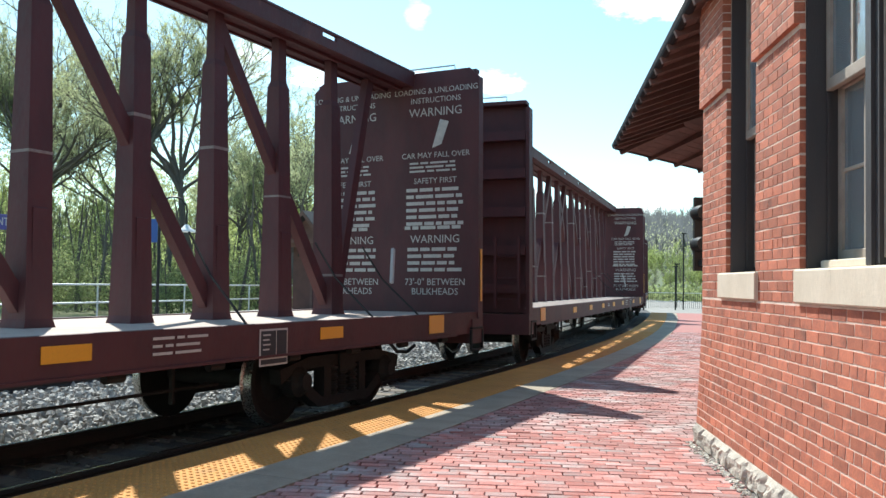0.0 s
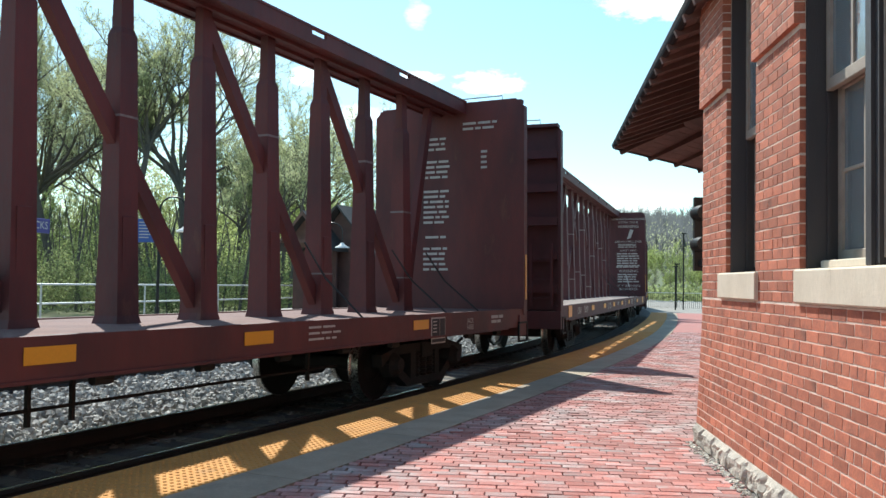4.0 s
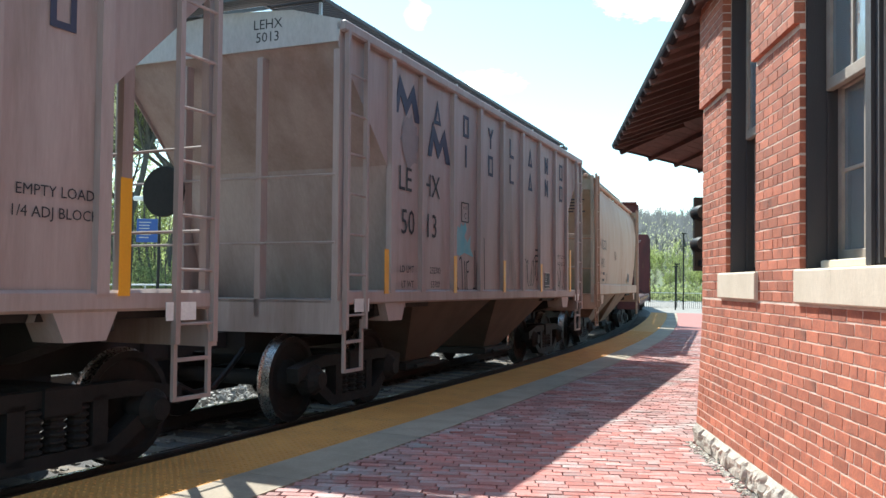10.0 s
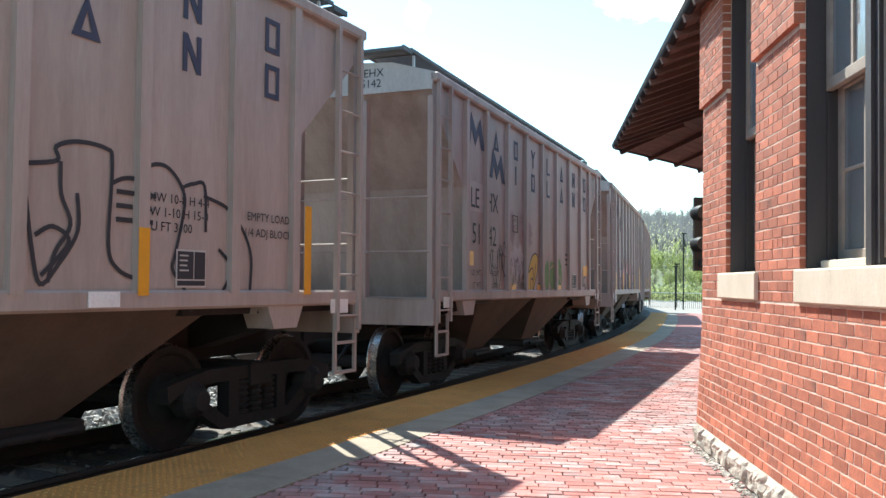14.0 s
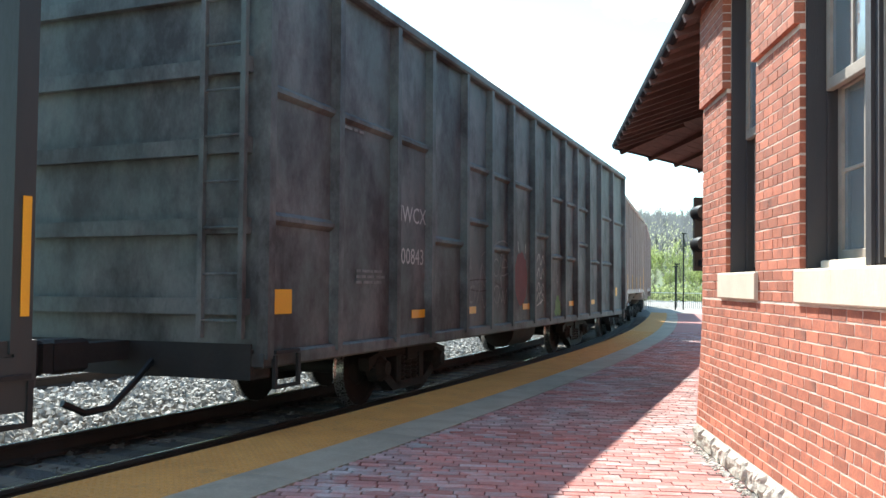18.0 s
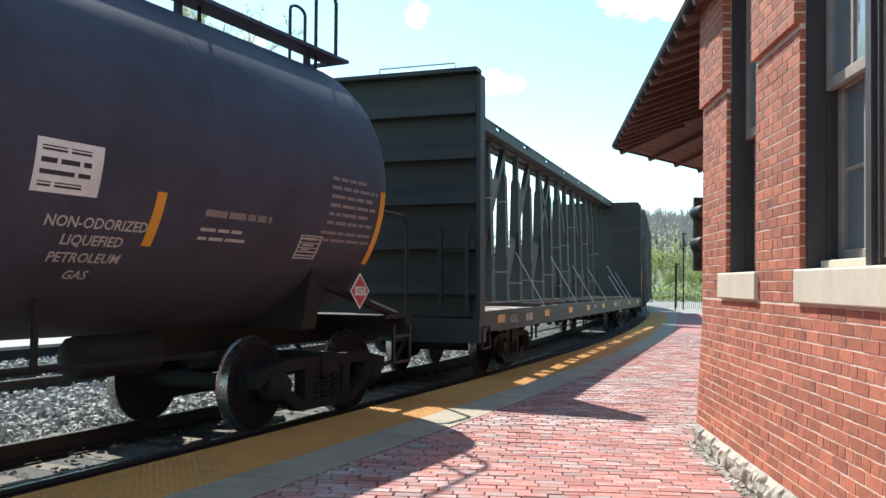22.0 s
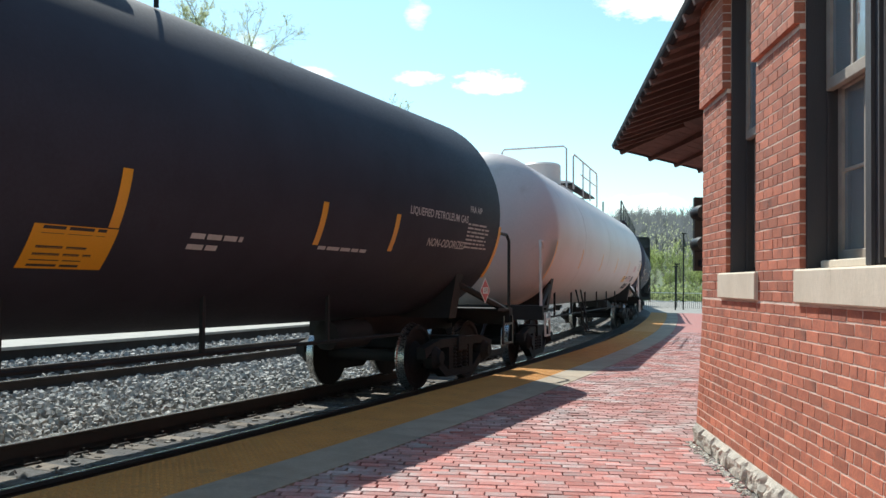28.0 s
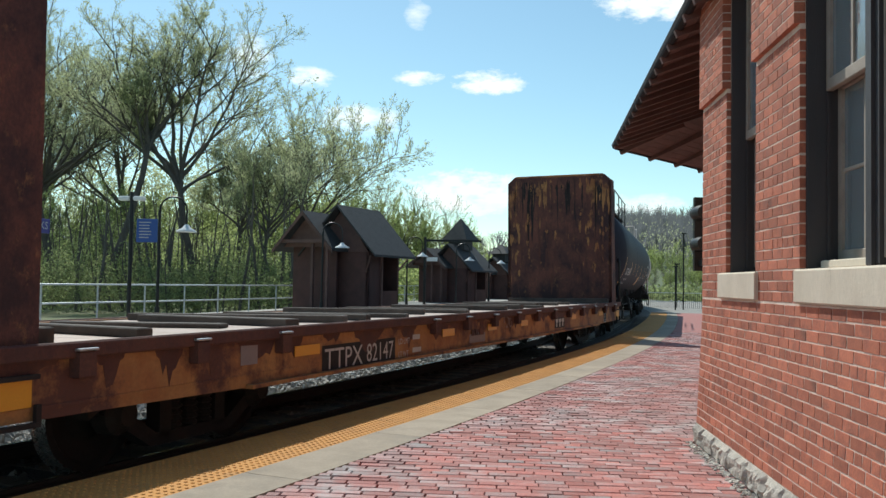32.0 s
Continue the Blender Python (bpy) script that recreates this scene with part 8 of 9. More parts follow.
tagged(part("spray_tag", tag, GRAF_P, c_), kind="stuff")
reflector(c_, -3.87, 1.86, 0.40, 0.20, -1.476)
reflector(c_, 3.73, 1.82, 0.40, 0.22, -1.476)
tag = Mesh()
for pts_ in ([(3.1, 1.55), (3.22, 1.8), (3.3, 1.52)], [(3.14, 1.64), (3.3, 1.66)], [(3.36, 1.78), (3.37, 1.56), (3.46, 1.54), (3.5, 1.76)], [(3.72, 1.68), (3.6, 1.66), (3.58, 1.54), (3.74, 1.52)], [(3.2, 1.42), (3.5, 1.5), (3.8, 1.44), (3.4, 1.36), (3.75, 1.34)]):
    stroke(tag, pts_, -1.477, 0.026)
tagged(part("spray_tag", tag, LETTERK, c_), kind="stuff")
TRAIN.append((c_, 83.08, 4.07))

c_ = ribbed_hopper("dusty grey ribbed covered hopper car with outlined black graffiti", PINKGREY2)
company_blocks(c_, 10.55)
hopper_marks(c_, 10.55, "LE", "HX", "50", "", ("232400", "53600"))
tag = Mesh()
# rounded outline letters
for pts_ in ([(1.12, 2.28), (1.36, 2.33), (1.35, 2.42), (1.52, 2.48), (1.77, 2.47), (1.83, 2.37), (1.81, 1.79), (1.9, 1.62), (2.08, 1.55)],
             [(1.83, 2.23), (1.95, 2.28), (2.14, 2.29)],
             [(2.16, 2.29), (2.19, 2.4), (2.36, 2.42), (2.52, 2.3), (2.57, 2.14), (2.48, 1.76), (2.45, 1.63), (2.58, 1.48), (2.67, 1.31)],
             [(2.55, 2.28), (2.67, 2.32), (2.8, 2.31), (2.82, 1.95)],
             [(2.8, 2.23), (3.08, 2.16), (3.27, 2.01), (3.41, 1.76), (3.39, 1.39)],
             [(2.99, 1.8), (3.11, 1.71), (3.13, 1.6), (3.04, 1.46)],
             [(1.12, 2.12), (1.18, 1.75), (1.25, 1.51), (1.39, 1.64), (1.54, 1.87), (1.53, 2.12)],
             [(1.39, 2.32), (1.4, 2.11), (1.48, 1.91), (1.36, 1.72), (1.31, 1.53)],
             [(1.21, 1.83), (1.34, 1.89), (1.47, 1.79), (1.26, 1.57)]):
    stroke(tag, [(px_, pz_ - 0.06) for px_, pz_ in pts_], -1.478, 0.032)
for pts_ in ([(-1.3, 1.42), (-1.25, 2.0), (-1.0, 2.2), (-0.75, 2.0), (-0.8, 1.42)], [(-0.6, 2.2), (-0.55, 1.5), (-0.2, 1.45), (-0.1, 2.1)], [(0.1, 1.45), (0.15, 2.25), (0.6, 2.3), (0.75, 1.9), (0.3, 1.8)]):
    stroke(tag, pts_, -1.478, 0.03)
tagged(part("spray_tag", tag, LETTERK, c_), kind="stuff")
letters(c_, "EXW 10-8 H 4-4", 2.5, 2.08, 0.075, LETTERK, -1.474)
letters(c_, "EW 1-10 H 15-0", 2.5, 1.97, 0.075, LETTERK, -1.474)
letters(c_, "CU FT 3100", 2.4, 1.86, 0.075, LETTERK, -1.474)
part("label_card", Mesh().box(1.60, 1.88, -1.53, -1.522, 1.29, 1.40), WHITEP, c_, "white card")
TRAIN.append((c_, 95.30, 4.07))

c_ = boxcar("weathered dark green high-sided ribbed waste car with graffiti", BOXGREEN)
TRAIN.append((c_, 110.61, 4.75))
c_ = centerbeam("dark green centerbeam lumber car with pale straps, empty", DKGREEN, DECKWOOD, False, 7, True, False)
xi_ = 21.1 / 2 - 0.3
tail_letters(c_, "LOADING AND UNLOADING", xi_, -0.72, 3.62, 0.085, GRAF_K)
tail_bars(c_, xi_, -0.72, 3.50, 0.75, 1, GRAF_K, 0.1, 0.06)
tail_letters(c_, "73'-0\" BETWEEN", xi_, -0.72, 2.78, 0.09, GRAF_K)
tail_letters(c_, "BULKHEADS", xi_, -0.72, 2.65, 0.09, GRAF_K)
for z_, n_ in ((4.08, 3), (3.62, 4), (3.15, 8), (2.4, 8)):
    tail_bars(c_, xi_, 0.55, z_, 0.55, n_, GRAF_K, 0.085, 0.045)
letters(c_, "NOKL", -8.5, 0.88, 0.14, LETTERW, -1.403)
bars(c_, -7.7, 0.88, 0.6, 1, LETTERW, -1.403, 0.1, 0.13)
TRAIN.append((c_, 131.9, 7.3))

c_ = tank_car("black pressure tank car with a full-length top walkway and railing", TANKBLACK, 18.8, UNDER, BLACKMETAL, True, 0.0, 0.6)
H_ = 9.4
tank_letters(c_, "PLMX 135042", -6.98, 2.02, 0.24, LETTERW, 1.02)
tank_letters(c_, "LD LMT  164600 LB  74650 KG", -7.0, 1.86, 0.075, LETTERW, 1.1)
tank_letters(c_, "LT WT    98400 LB  44650 KG", -6.98, 1.72, 0.075, LETTERW, 1.1)
for d in (-5.65, -2.82, -0.2, 2.37, 5.18):
    tank_patch(c_, d, 1.75, 0.10, 0.45, REFLECT)
for d in (-9.04, 8.45):
    tank_patch(c_, d, 1.70, 0.10, 0.84, REFLECT)
tank_patch(c_, 4.3, 2.06, 0.55, 0.36, WHITEP, "notice", "white notice plate")
tank_bars(c_, 4.07, 2.33, 0.48, 4, LETTERK, 0.08, 0.035)
for i_, w_ in enumerate(("NON-ODORIZED", "LIQUEFIED", "PETROLEUM", "GAS")):
    tank_letters(c_, w_, 4.67, 1.85 - i_ * 0.12, 0.085, LETTERW)
tank_bars(c_, 7.45, 2.52, 0.9, 6, GRAF_GREY, 0.09, 0.035)
tank_bars(c_, 7.4, 1.98, 0.95, 2, GRAF_GREY, 0.08, 0.03)
tank_bars(c_, 5.7, 2.02, 0.95, 1, GRAF_GREY, 0.08, 0.06)
tank_bars(c_, 5.7, 1.90, 0.75, 2, LETTERW, 0.08, 0.03)
tank_patch(c_, 7.28, 1.72, 0.36, 0.26, LETTERW, "data_plate")
tank_patch(c_, 7.28, 1.735, 0.31, 0.23, TANKBLACK, "data_field")
tank_bars(c_, 7.17, 1.90, 0.22, 3, LETTERW, 0.06, 0.03)
tank_patch(c_, -5.0, 1.98, 0.30, 0.32, LETTERW, "data_plate")
tank_patch(c_, -5.0, 1.995, 0.265, 0.29, TANKBLACK, "data_field")
tank_letters(c_, "C", -5.0, 2.04, 0.10, LETTERW)
tail_letters(c_, "PLMX 135042", -H_ - 0.12, 0.12, 2.76, 0.13, LETTERW)
tail_letters(c_, "CAPY 33610 US GAL", -H_ - 0.12, 0.12, 2.63, 0.075, LETTERW)
tail_letters(c_, "CAPY 27987 IMP GAL", -H_ - 0.12, 0.12, 2.52, 0.075, LETTERW)
tail_bars(c_, -H_ - 0.12, 0.14, 1.9, 0.4, 4, LETTERW)
diamond(c_, -H_ - 0.12, 0.01, 1.38, 0.3, "tail")
TRAIN.append((c_, 153.6, 8.15))

c_ = tank_car("dusty white pressure tank car with a caged valve platform", TANKWHITE, 17.8, UNDER, TANKWHITE, False, 0.0, 0.0, 0.28)
H_ = 8.9
for d in (-5.0, -1.8, 1.3, 4.48):
    tank_patch(c_, d, 1.88, 0.10, 0.45, REFLECT)
for d in (-8.1, 8.23):
    tank_patch(c_, d, 1.58, 0.10, 0.84, REFLECT)
tank_patch(c_, 4.4, 1.64, 0.70, 0.23, REFLECT, "notice", "yellow notice plate")
tank_bars(c_, 4.1, 1.80, 0.6, 2, LETTERK, 0.06, 0.025)
tank_bars(c_, 4.08, 1.66, 0.66, 1, LETTERK, 0.06, 0.07)
tank_letters(c_, "FRA AIP", 5.06, 1.74, 0.10, LETTERK)
tank_patch(c_, 5.83, 1.66, 0.92, 0.2, PLACARDPALE, "faded_label", "faded pink label")
tank_bars(c_, 5.45, 1.82, 0.75, 2, LETTERK, 0.07, 0.025)
tank_patch(c_, 5.87, 1.43, 1.0, 0.24, LETTERK, "name_patch")
tank_letters(c_, "NON-ODORIZED", 5.9, 1.57, 0.085, WHITEP)
tank_bars(c_, 5.5, 1.50, 0.7, 1, WHITEP, 0.06, 0.03)
tank_patch(c_, 6.65, 1.66, 0.42, 0.22, LETTERK, "data_plate")
tank_bars(c_, 6.48, 1.82, 0.32, 3, LETTERW, 0.06, 0.03)
tank_patch(c_, 6.45, 1.99, 0.62, 0.22, PLACARDPALE, "faded_label", "faded pink label")
tank_letters(c_, "LIQUEFIED", 6.45, 2.12, 0.07, GRAF_P)
tank_letters(c_, "PETROLEUM GAS", 6.45, 2.03, 0.055, GRAF_P)
tank_letters(c_, "DOT 112J340-W", 7.75, 2.36, 0.06, GRAF_GREY)
tank_bars(c_, 7.4, 2.28, 0.6, 4, GRAF_GREY, 0.07, 0.02)
part("valve_bonnet", Mesh().lathe([(Z_TANK + R_TANK, 0.5), (Z_TANK + R_TANK + 0.5, 0.5), (Z_TANK + R_TANK + 0.55, 0.45)], (-2.2, 0, 0), "z", 20), TANKWHITE, c_, smooth=True)
part("end_cylinder", Mesh().lathe([(H_ - 1.15, 0.05), (H_ - 1.1, 0.2), (H_ - 0.3, 0.22), (H_ - 0.12, 0.15)], (0, -1.05, 1.32), "x", 16), TANKWHITE, c_, smooth=True)
TRAIN.append((c_, 173.5, 7.65))

c_ = tank_car("glossy black pressure tank car with a caged valve platform", TANKBLACK2, 18.7, UNDER, BLACKMETAL, False, -0.2)
H_ = 9.35
tank_letters(c_, "CGTX 65398", -6.5, 1.86, 0.23, LETTERW, 1.12)
tank_letters(c_, "LD LMT  164200 LBS  74500 KGS", -6.55, 1.70, 0.075, LETTERW)
tank_letters(c_, "LT WT    98800 LBS  44800 KGS", -6.52, 1.58, 0.075, LETTERW)
tank_bars(c_, -7.5, 1.44, 1.0, 1, LETTERW, 0.07, 0.03)
for d in (-5.43, -3.57, -1.49, 0.96, 3.63, 5.2):
    tank_patch(c_, d, 1.87, 0.10, 0.46, REFLECT)
for d in (-8.35, 8.45):
    tank_patch(c_, d, 1.60, 0.10, 0.84, REFLECT)
tank_patch(c_, -5.19, 1.89, 0.24, 0.24, LETTERW, "data_plate")
tank_patch(c_, -5.19, 1.905, 0.205, 0.205, LETTERK, "data_field")
tank_letters(c_, "C", -5.19, 1.92, 0.10, LETTERW)
tank_patch(c_, 0.65, 1.56, 0.74, 0.36, REFLECT, "notice", "yellow notice plate")
tank_bars(c_, 0.36, 1.80, 0.58, 1, LETTERK, 0.075, 0.06)
tank_bars(c_, 0.36, 1.70, 0.56, 2, LETTERK, 0.06, 0.02)
tank_bars(c_, 0.36, 1.575, 0.56, 1, LETTERK, 0.075, 0.06)
tank_bars(c_, 1.8, 1.84, 0.85, 1, LETTERW, 0.07, 0.05)
tank_bars(c_, 1.8, 1.75, 0.5, 1, LETTERW, 0.07, 0.05)
tank_bars(c_, 3.7, 1.83, 1.1, 1, LETTERW, 0.07, 0.04)
tank_letters(c_, "LIQUEFIED PETROLEUM GAS", 6.35, 2.34, 0.10, LETTERW)
tank_letters(c_, "FRA AIP", 7.5, 2.5, 0.09, LETTERW)
tank_letters(c_, "NON-ODORIZED", 6.7, 1.98, 0.11, LETTERW)
tank_bars(c_, 7.25, 2.32, 0.85, 7, LETTERW, 0.055, 0.025)
tail_letters(c_, "CGTX 65398", -H_ + 0.22, -0.02, 3.0, 0.13, LETTERW)
tail_bars(c_, -H_ + 0.2, 0.0, 2.88, 0.75, 2, LETTERW, 0.1, 0.045)
TRAIN.append((c_, 193.35, 8.1))

c_ = bulkhead_flat("rust-streaked orange bulkhead flat car with loose deck timbers")
TRAIN.append((c_, 214.05, 7.4))

# ---- trees and hills ----
def grow(seed, height, width, bare, limbs, leaves, leaf_size, lean=0.0, fan=0.75, deep=4):
    """Wood as tapered tubes in the form of a vase, and leaves along the twigs."""
    r = random.Random(seed)
    tubes, tips = [], []

    def dome(o, d):
        """How far it is from o along d to the crown's rounded outline."""
        zc = height * (bare + 0.22)
        k = (height - zc) / (width / 2)
        a = Vector((o.x - lean * o.z, o.y, (o.z - zc) / k))
        b = Vector((d.x - lean * d.z, d.y, d.z / k))
        A, B, C = b.dot(b), a.dot(b), a.dot(a) - (width / 2) ** 2
        return max(1.5, (-B + math.sqrt(max(0.0, B * B - A * C))) / A)

    def limb(p, d, length, rad, level, lift):
        n = (7, 7, 5, 4, 2)[level]
        pts, e, q = [p.copy()], d.copy(), p.copy()
        for i in range(n):
            e = (e + Vector((r.gauss(0, 0.1), r.gauss(0, 0.1), r.gauss(lift, 0.05)))).normalized()
            q = q + e * length / n
            pts.append(q.copy())
        end = (0.6, 0.22, 0.3, 0.35, 0.5)[level]
        for i in range(n):
            tubes.append((pts[i], pts[i + 1], rad * (1 - (1 - end) * i / n), rad * (1 - (1 - end) * (i + 1) / n), (9, 7, 5, 3, 2)[level]))
        if level >= 3:
            for i in range(n):
                tips.append((pts[i], pts[i + 1]))
        if level == deep:
            return
        kids = (limbs, r.randint(6, 8), r.randint(5, 7), r.randint(4, 5))[level]
        for k in range(kids):
            f = 0.78 + 0.22 * k / kids if level == 0 else (0.42 if level == 1 else 0.15) + (0.58 if level == 1 else 0.83) * (k + r.random()) / kids
            i = min(n - 1, int(f * n))
            o = pts[i].lerp(pts[i + 1], min(1, f * n - i))
            if level > 1 and math.hypot(o.x - lean * o.z, o.y) < width * 0.2 and o.z < height * 0.66 and r.random() < 0.8:
                continue
            ax = (pts[i + 1] - pts[i]).normalized()
            az = 2.4 * k + r.uniform(-0.5, 0.5) + seed
            sd = Matrix.Rotation(az, 3, ax) @ ax.orthogonal().normalized()
            if level == 0:
                th = fan * (0.25 + 0.75 * ((k * 0.618) % 1.0))
                nd = (ax * math.cos(th) + sd * math.sin(th)).normalized()
                limb(o, nd, dome(o, nd) * r.uniform(0.72, 0.92), rad * r.uniform(0.42, 0.6), 1, 0.015)
            else:
                th = r.uniform(0.55, 1.05) if level == 1 else r.uniform(0.4, 0.9)
                nd = (ax * math.cos(th) + sd * math.sin(th) + Vector((0, 0, 0.12))).normalized()
                limb(o, nd, length * (r.uniform(0.40, 0.60) if level == 1 else r.uniform(0.38, 0.54)) * (1.15 - 0.45 * f), rad * (0.5 - 0.2 * f), level + 1, 0.07)

    limb(Vector((0, 0, -0.4)), Vector((lean, 0, 1)).normalized(), height * bare * 1.5, height * 0.0135, 0, 0.02)
    zs = sorted(q.z for p, q in tips)
    xs = sorted(math.hypot(q.x - lean * q.z * 0.6, q.y) for p, q in tips)
    kz, kx = height / zs[int(len(zs) * 0.995)], width * 0.5 / xs[int(len(xs) * 0.96)]
    kz, kx = min(1.35, max(0.8, kz)), min(1.35, max(0.75, kx))

    def fit(p):
        return Vector((p.x * kx, p.y * kx, p.z * kz))

    def blade(m, p, q, w0, w1):
        """A flat strip across the line of sight from the platform."""
        u = (q - p).cross(Vector((r.gauss(0, 0.5), 1, 0))).normalized()
        m.add([p - u * w0, p + u * w0, q + u * w1, q - u * w1], [(0, 1, 2, 3)])

    wood, crown = Mesh(), Mesh()
    for p, q, r0, r1, sides in tubes:
        if sides == 2:
            blade(wood, fit(p), fit(q), max(r0, 0.008), max(r1, 0.005))
        else:
            wood.tube(fit(p), fit(q), max(r0, 0.010), sides, max(r1, 0.008), cap=False)
    # narrow young leaves in line with the twigs, most of them upwards
    count = 0
    while count < leaves:
        p, q = tips[r.randrange(len(tips))]
        # the shaded inside of the crown is thinly leafed
        if r.random() > 0.15 + 1.1 * (math.hypot(q.x - lean * q.z, q.y) / (width * 0.5)) ** 2 + 0.9 * max(0.0, q.z / height - 0.35):
            continue
        count += 1
        p, q = fit(p), fit(q)
        c = p.lerp(q, r.random()) + Vector((r.gauss(0, 0.10), r.gauss(0, 0.10), r.gauss(0, 0.10)))
        u = ((q - p).normalized() + Vector((r.gauss(0, 0.4), r.gauss(0, 0.4), r.gauss(0.25, 0.4)))).normalized() * leaf_size * r.uniform(0.7, 1.6)
        w = u.cross(Vector((r.gauss(0, 0.6), 1, r.gauss(0, 0.6)))).normalized() * leaf_size * r.uniform(0.22, 0.42)
        crown.add([c - u, c + w, c + u, c - w], [(0, 1, 2, 3)])
    return wood, crown


def tree_kind(seed, height, width, bare, limbs, leaves, leaf_size, leafmat, label, lean=0.0, fan=0.75, deep=4):
    wood, crown = grow(seed, height, width, bare, limbs, leaves, leaf_size, lean, fan, deep)
    t = thing("tree", label, "tree", "trees behind the far platform")
    ob = new("trunk", wood.data("trunk", BARK, True))
    ob.parent = t
    ob = new("crown", crown.data("crown", leafmat))
    ob.parent = t
    return t


T1 = tree_kind(11, 22.0, 22.0, 0.34, 14, 40000, 0.07, LEAFGREY, "tall spreading tree just coming into pale spring leaf", 0.0, 0.9)


T2 = tree_kind(12, 25.0, 14.0, 0.28, 9, 30000, 0.075, LEAFGREY, "tall tree with fresh grey-green spring leaves", 0.05, 0.7)


T3 = tree_kind(13, 21.0, 11.5, 0.42, 9, 22000, 0.09, LEAFGREY, "leaning tree with drooping fresh green leaves", 0.42, 0.9)
T5 = tree_kind(15, 13.0, 10.5, 0.36, 9, 12000, 0.08, LEAFGREY, "lower tree leaning out over the shelters, thinly leafed", 0.5, 1.0)
T4 = tree_kind(14, 15.0, 8.5, 0.2, 8, 3500, 0.08, LEAF, "bare grey tree with a few opening buds", 0.0, 0.6, 3)
T6 = tree_kind(16, 12.0, 8.0, 0.15, 9, 9500, 0.13, LEAF, "young tree in thick yellow-green spring leaf", 0.06, 0.9, 3)


def spot(px, y):
    """A place at depth y in the direction px of the view's width."""
    return (px - 784) / 1520 * y


for t, px, y, k, turn in ((T1, 352, 60, 1.0, 0.3), (T2, 100, 62, 1.0, 1.0), (T3, 165, 57, 1.0, 0.0), (T5, 437, 58, 1.0, -0.1),
                          (T4, 610, 96, 0.85, 0.5), (T6, 480, 76, 1.0, 0.5)):
    t.matrix_basis = Matrix.Translation((spot(px, y), y, -0.5)) @ Matrix.Rotation(turn, 4, "Z") @ Matrix.Scale(k, 4)
more = [(T1, 20, 72, 1.05, 4.0), (T1, 230, 88, 1.0, 2.2), (T5, 500, 62, 1.1, 0.1), (T2, -40, 62, 1.0, 2.0), (T2, 60, 84, 1.1, 5.6), (T5, 395, 66, 1.15, -0.3),
        (T6, 40, 78, 0.85, 1.3), (T6, 130, 84, 0.9, 2.6), (T6, 225, 80, 0.9, 4.0), (T6, 310, 84, 0.9, 5.2), (T6, 400, 86, 0.95, 0.9),
        (T6, 500, 90, 1.0, 3.0), (T6, -30, 80, 1.0, 0.4), (T6, 560, 92, 1.05, 4.4), (T6, 610, 98, 1.1, 1.8), (T6, 665, 104, 1.0, 0.6), (T6, 720, 110, 1.0, 2.9),
        (T6, 770, 116, 0.95, 4.8), (T6, 815, 126, 0.9, 3.5), (T4, 575, 92, 1.05, 4.1), (T4, 655, 100, 1.11, 1.2), (T4, 700, 108, 1.17, 3.9), (T4, 740, 114, 1.14, 4.9),
        (T4, 785, 120, 1.11, 0.7), (T4, 825, 128, 0.94, 2.2), (T4, 858, 124, 0.73, 1.5), (T6, 885, 140, 0.5, 4.0),
        (T6, 1182, 150, 0.80, 1.0), (T6, 1222, 165, 0.78, 2.2), (T6, 1140, 158, 0.82, 3.3), (T6, 1190, 128, 0.40, 5.1), (T6, 1228, 140, 0.45, 0.2), (T4, 1205, 120, 0.5, 2.0), (T4, 1160, 118, 0.4, 5.0)]
for t, px, y, k, turn in more:
    copy_thing(t, Matrix.Translation((spot(px, y), y, -0.5)) @ Matrix.Rotation(turn, 4, "Z") @ Matrix.Scale(k, 4))


def thicket(name, label, count, px0, px1, y0, y1, z0, z1, size, material, seed, clump=9):
    """Dense low growth: leaves gathered in small clumps, with stems."""
    r = random.Random(seed)
    m = Mesh()
    for _ in range(count):
        px = r.uniform(px0, px1)
        y = r.uniform(y0, y1)
        x = spot(px, y)
        if y < 90 and off_at(x, y)[1] > -15.6:
            continue
        top = z0 + (z1 - z0) * (0.55 + 0.45 * noise.noise(Vector((x * 0.35, y * 0.35, seed)))) * r.uniform(0.75, 1.1)
        zc = z0 + (top - z0) * r.random() ** 0.7
        # a loose spray of leaves round a bent twig
        a = r.uniform(-1.2, 1.2)
        way = Vector((math.sin(a), r.gauss(0, 0.4), math.cos(a)))
        for k in range(clump):
            c = Vector((x, y, zc)) + way * r.uniform(-0.6, 0.6) + Vector((r.gauss(0, 0.2), r.gauss(0, 0.25), r.gauss(0, 0.2)))
            if c.z < -0.6:
                continue
            u = Vector((r.gauss(0, 0.8), r.gauss(0, 0.5), r.gauss(0.2, 0.8))).normalized() * size * r.uniform(0.6, 1.4)
            w = u.cross(Vector((r.gauss(0, 0.7), 1, r.gauss(0, 0.7)))).normalized() * size * r.uniform(0.35, 0.7)
            m.add([c - u, c + w, c + u, c - w], [(0, 1, 2, 3)])
    ob = new(name, m.data(name, material))
    return tagged(ob, label, "undergrowth", kind="stuff")


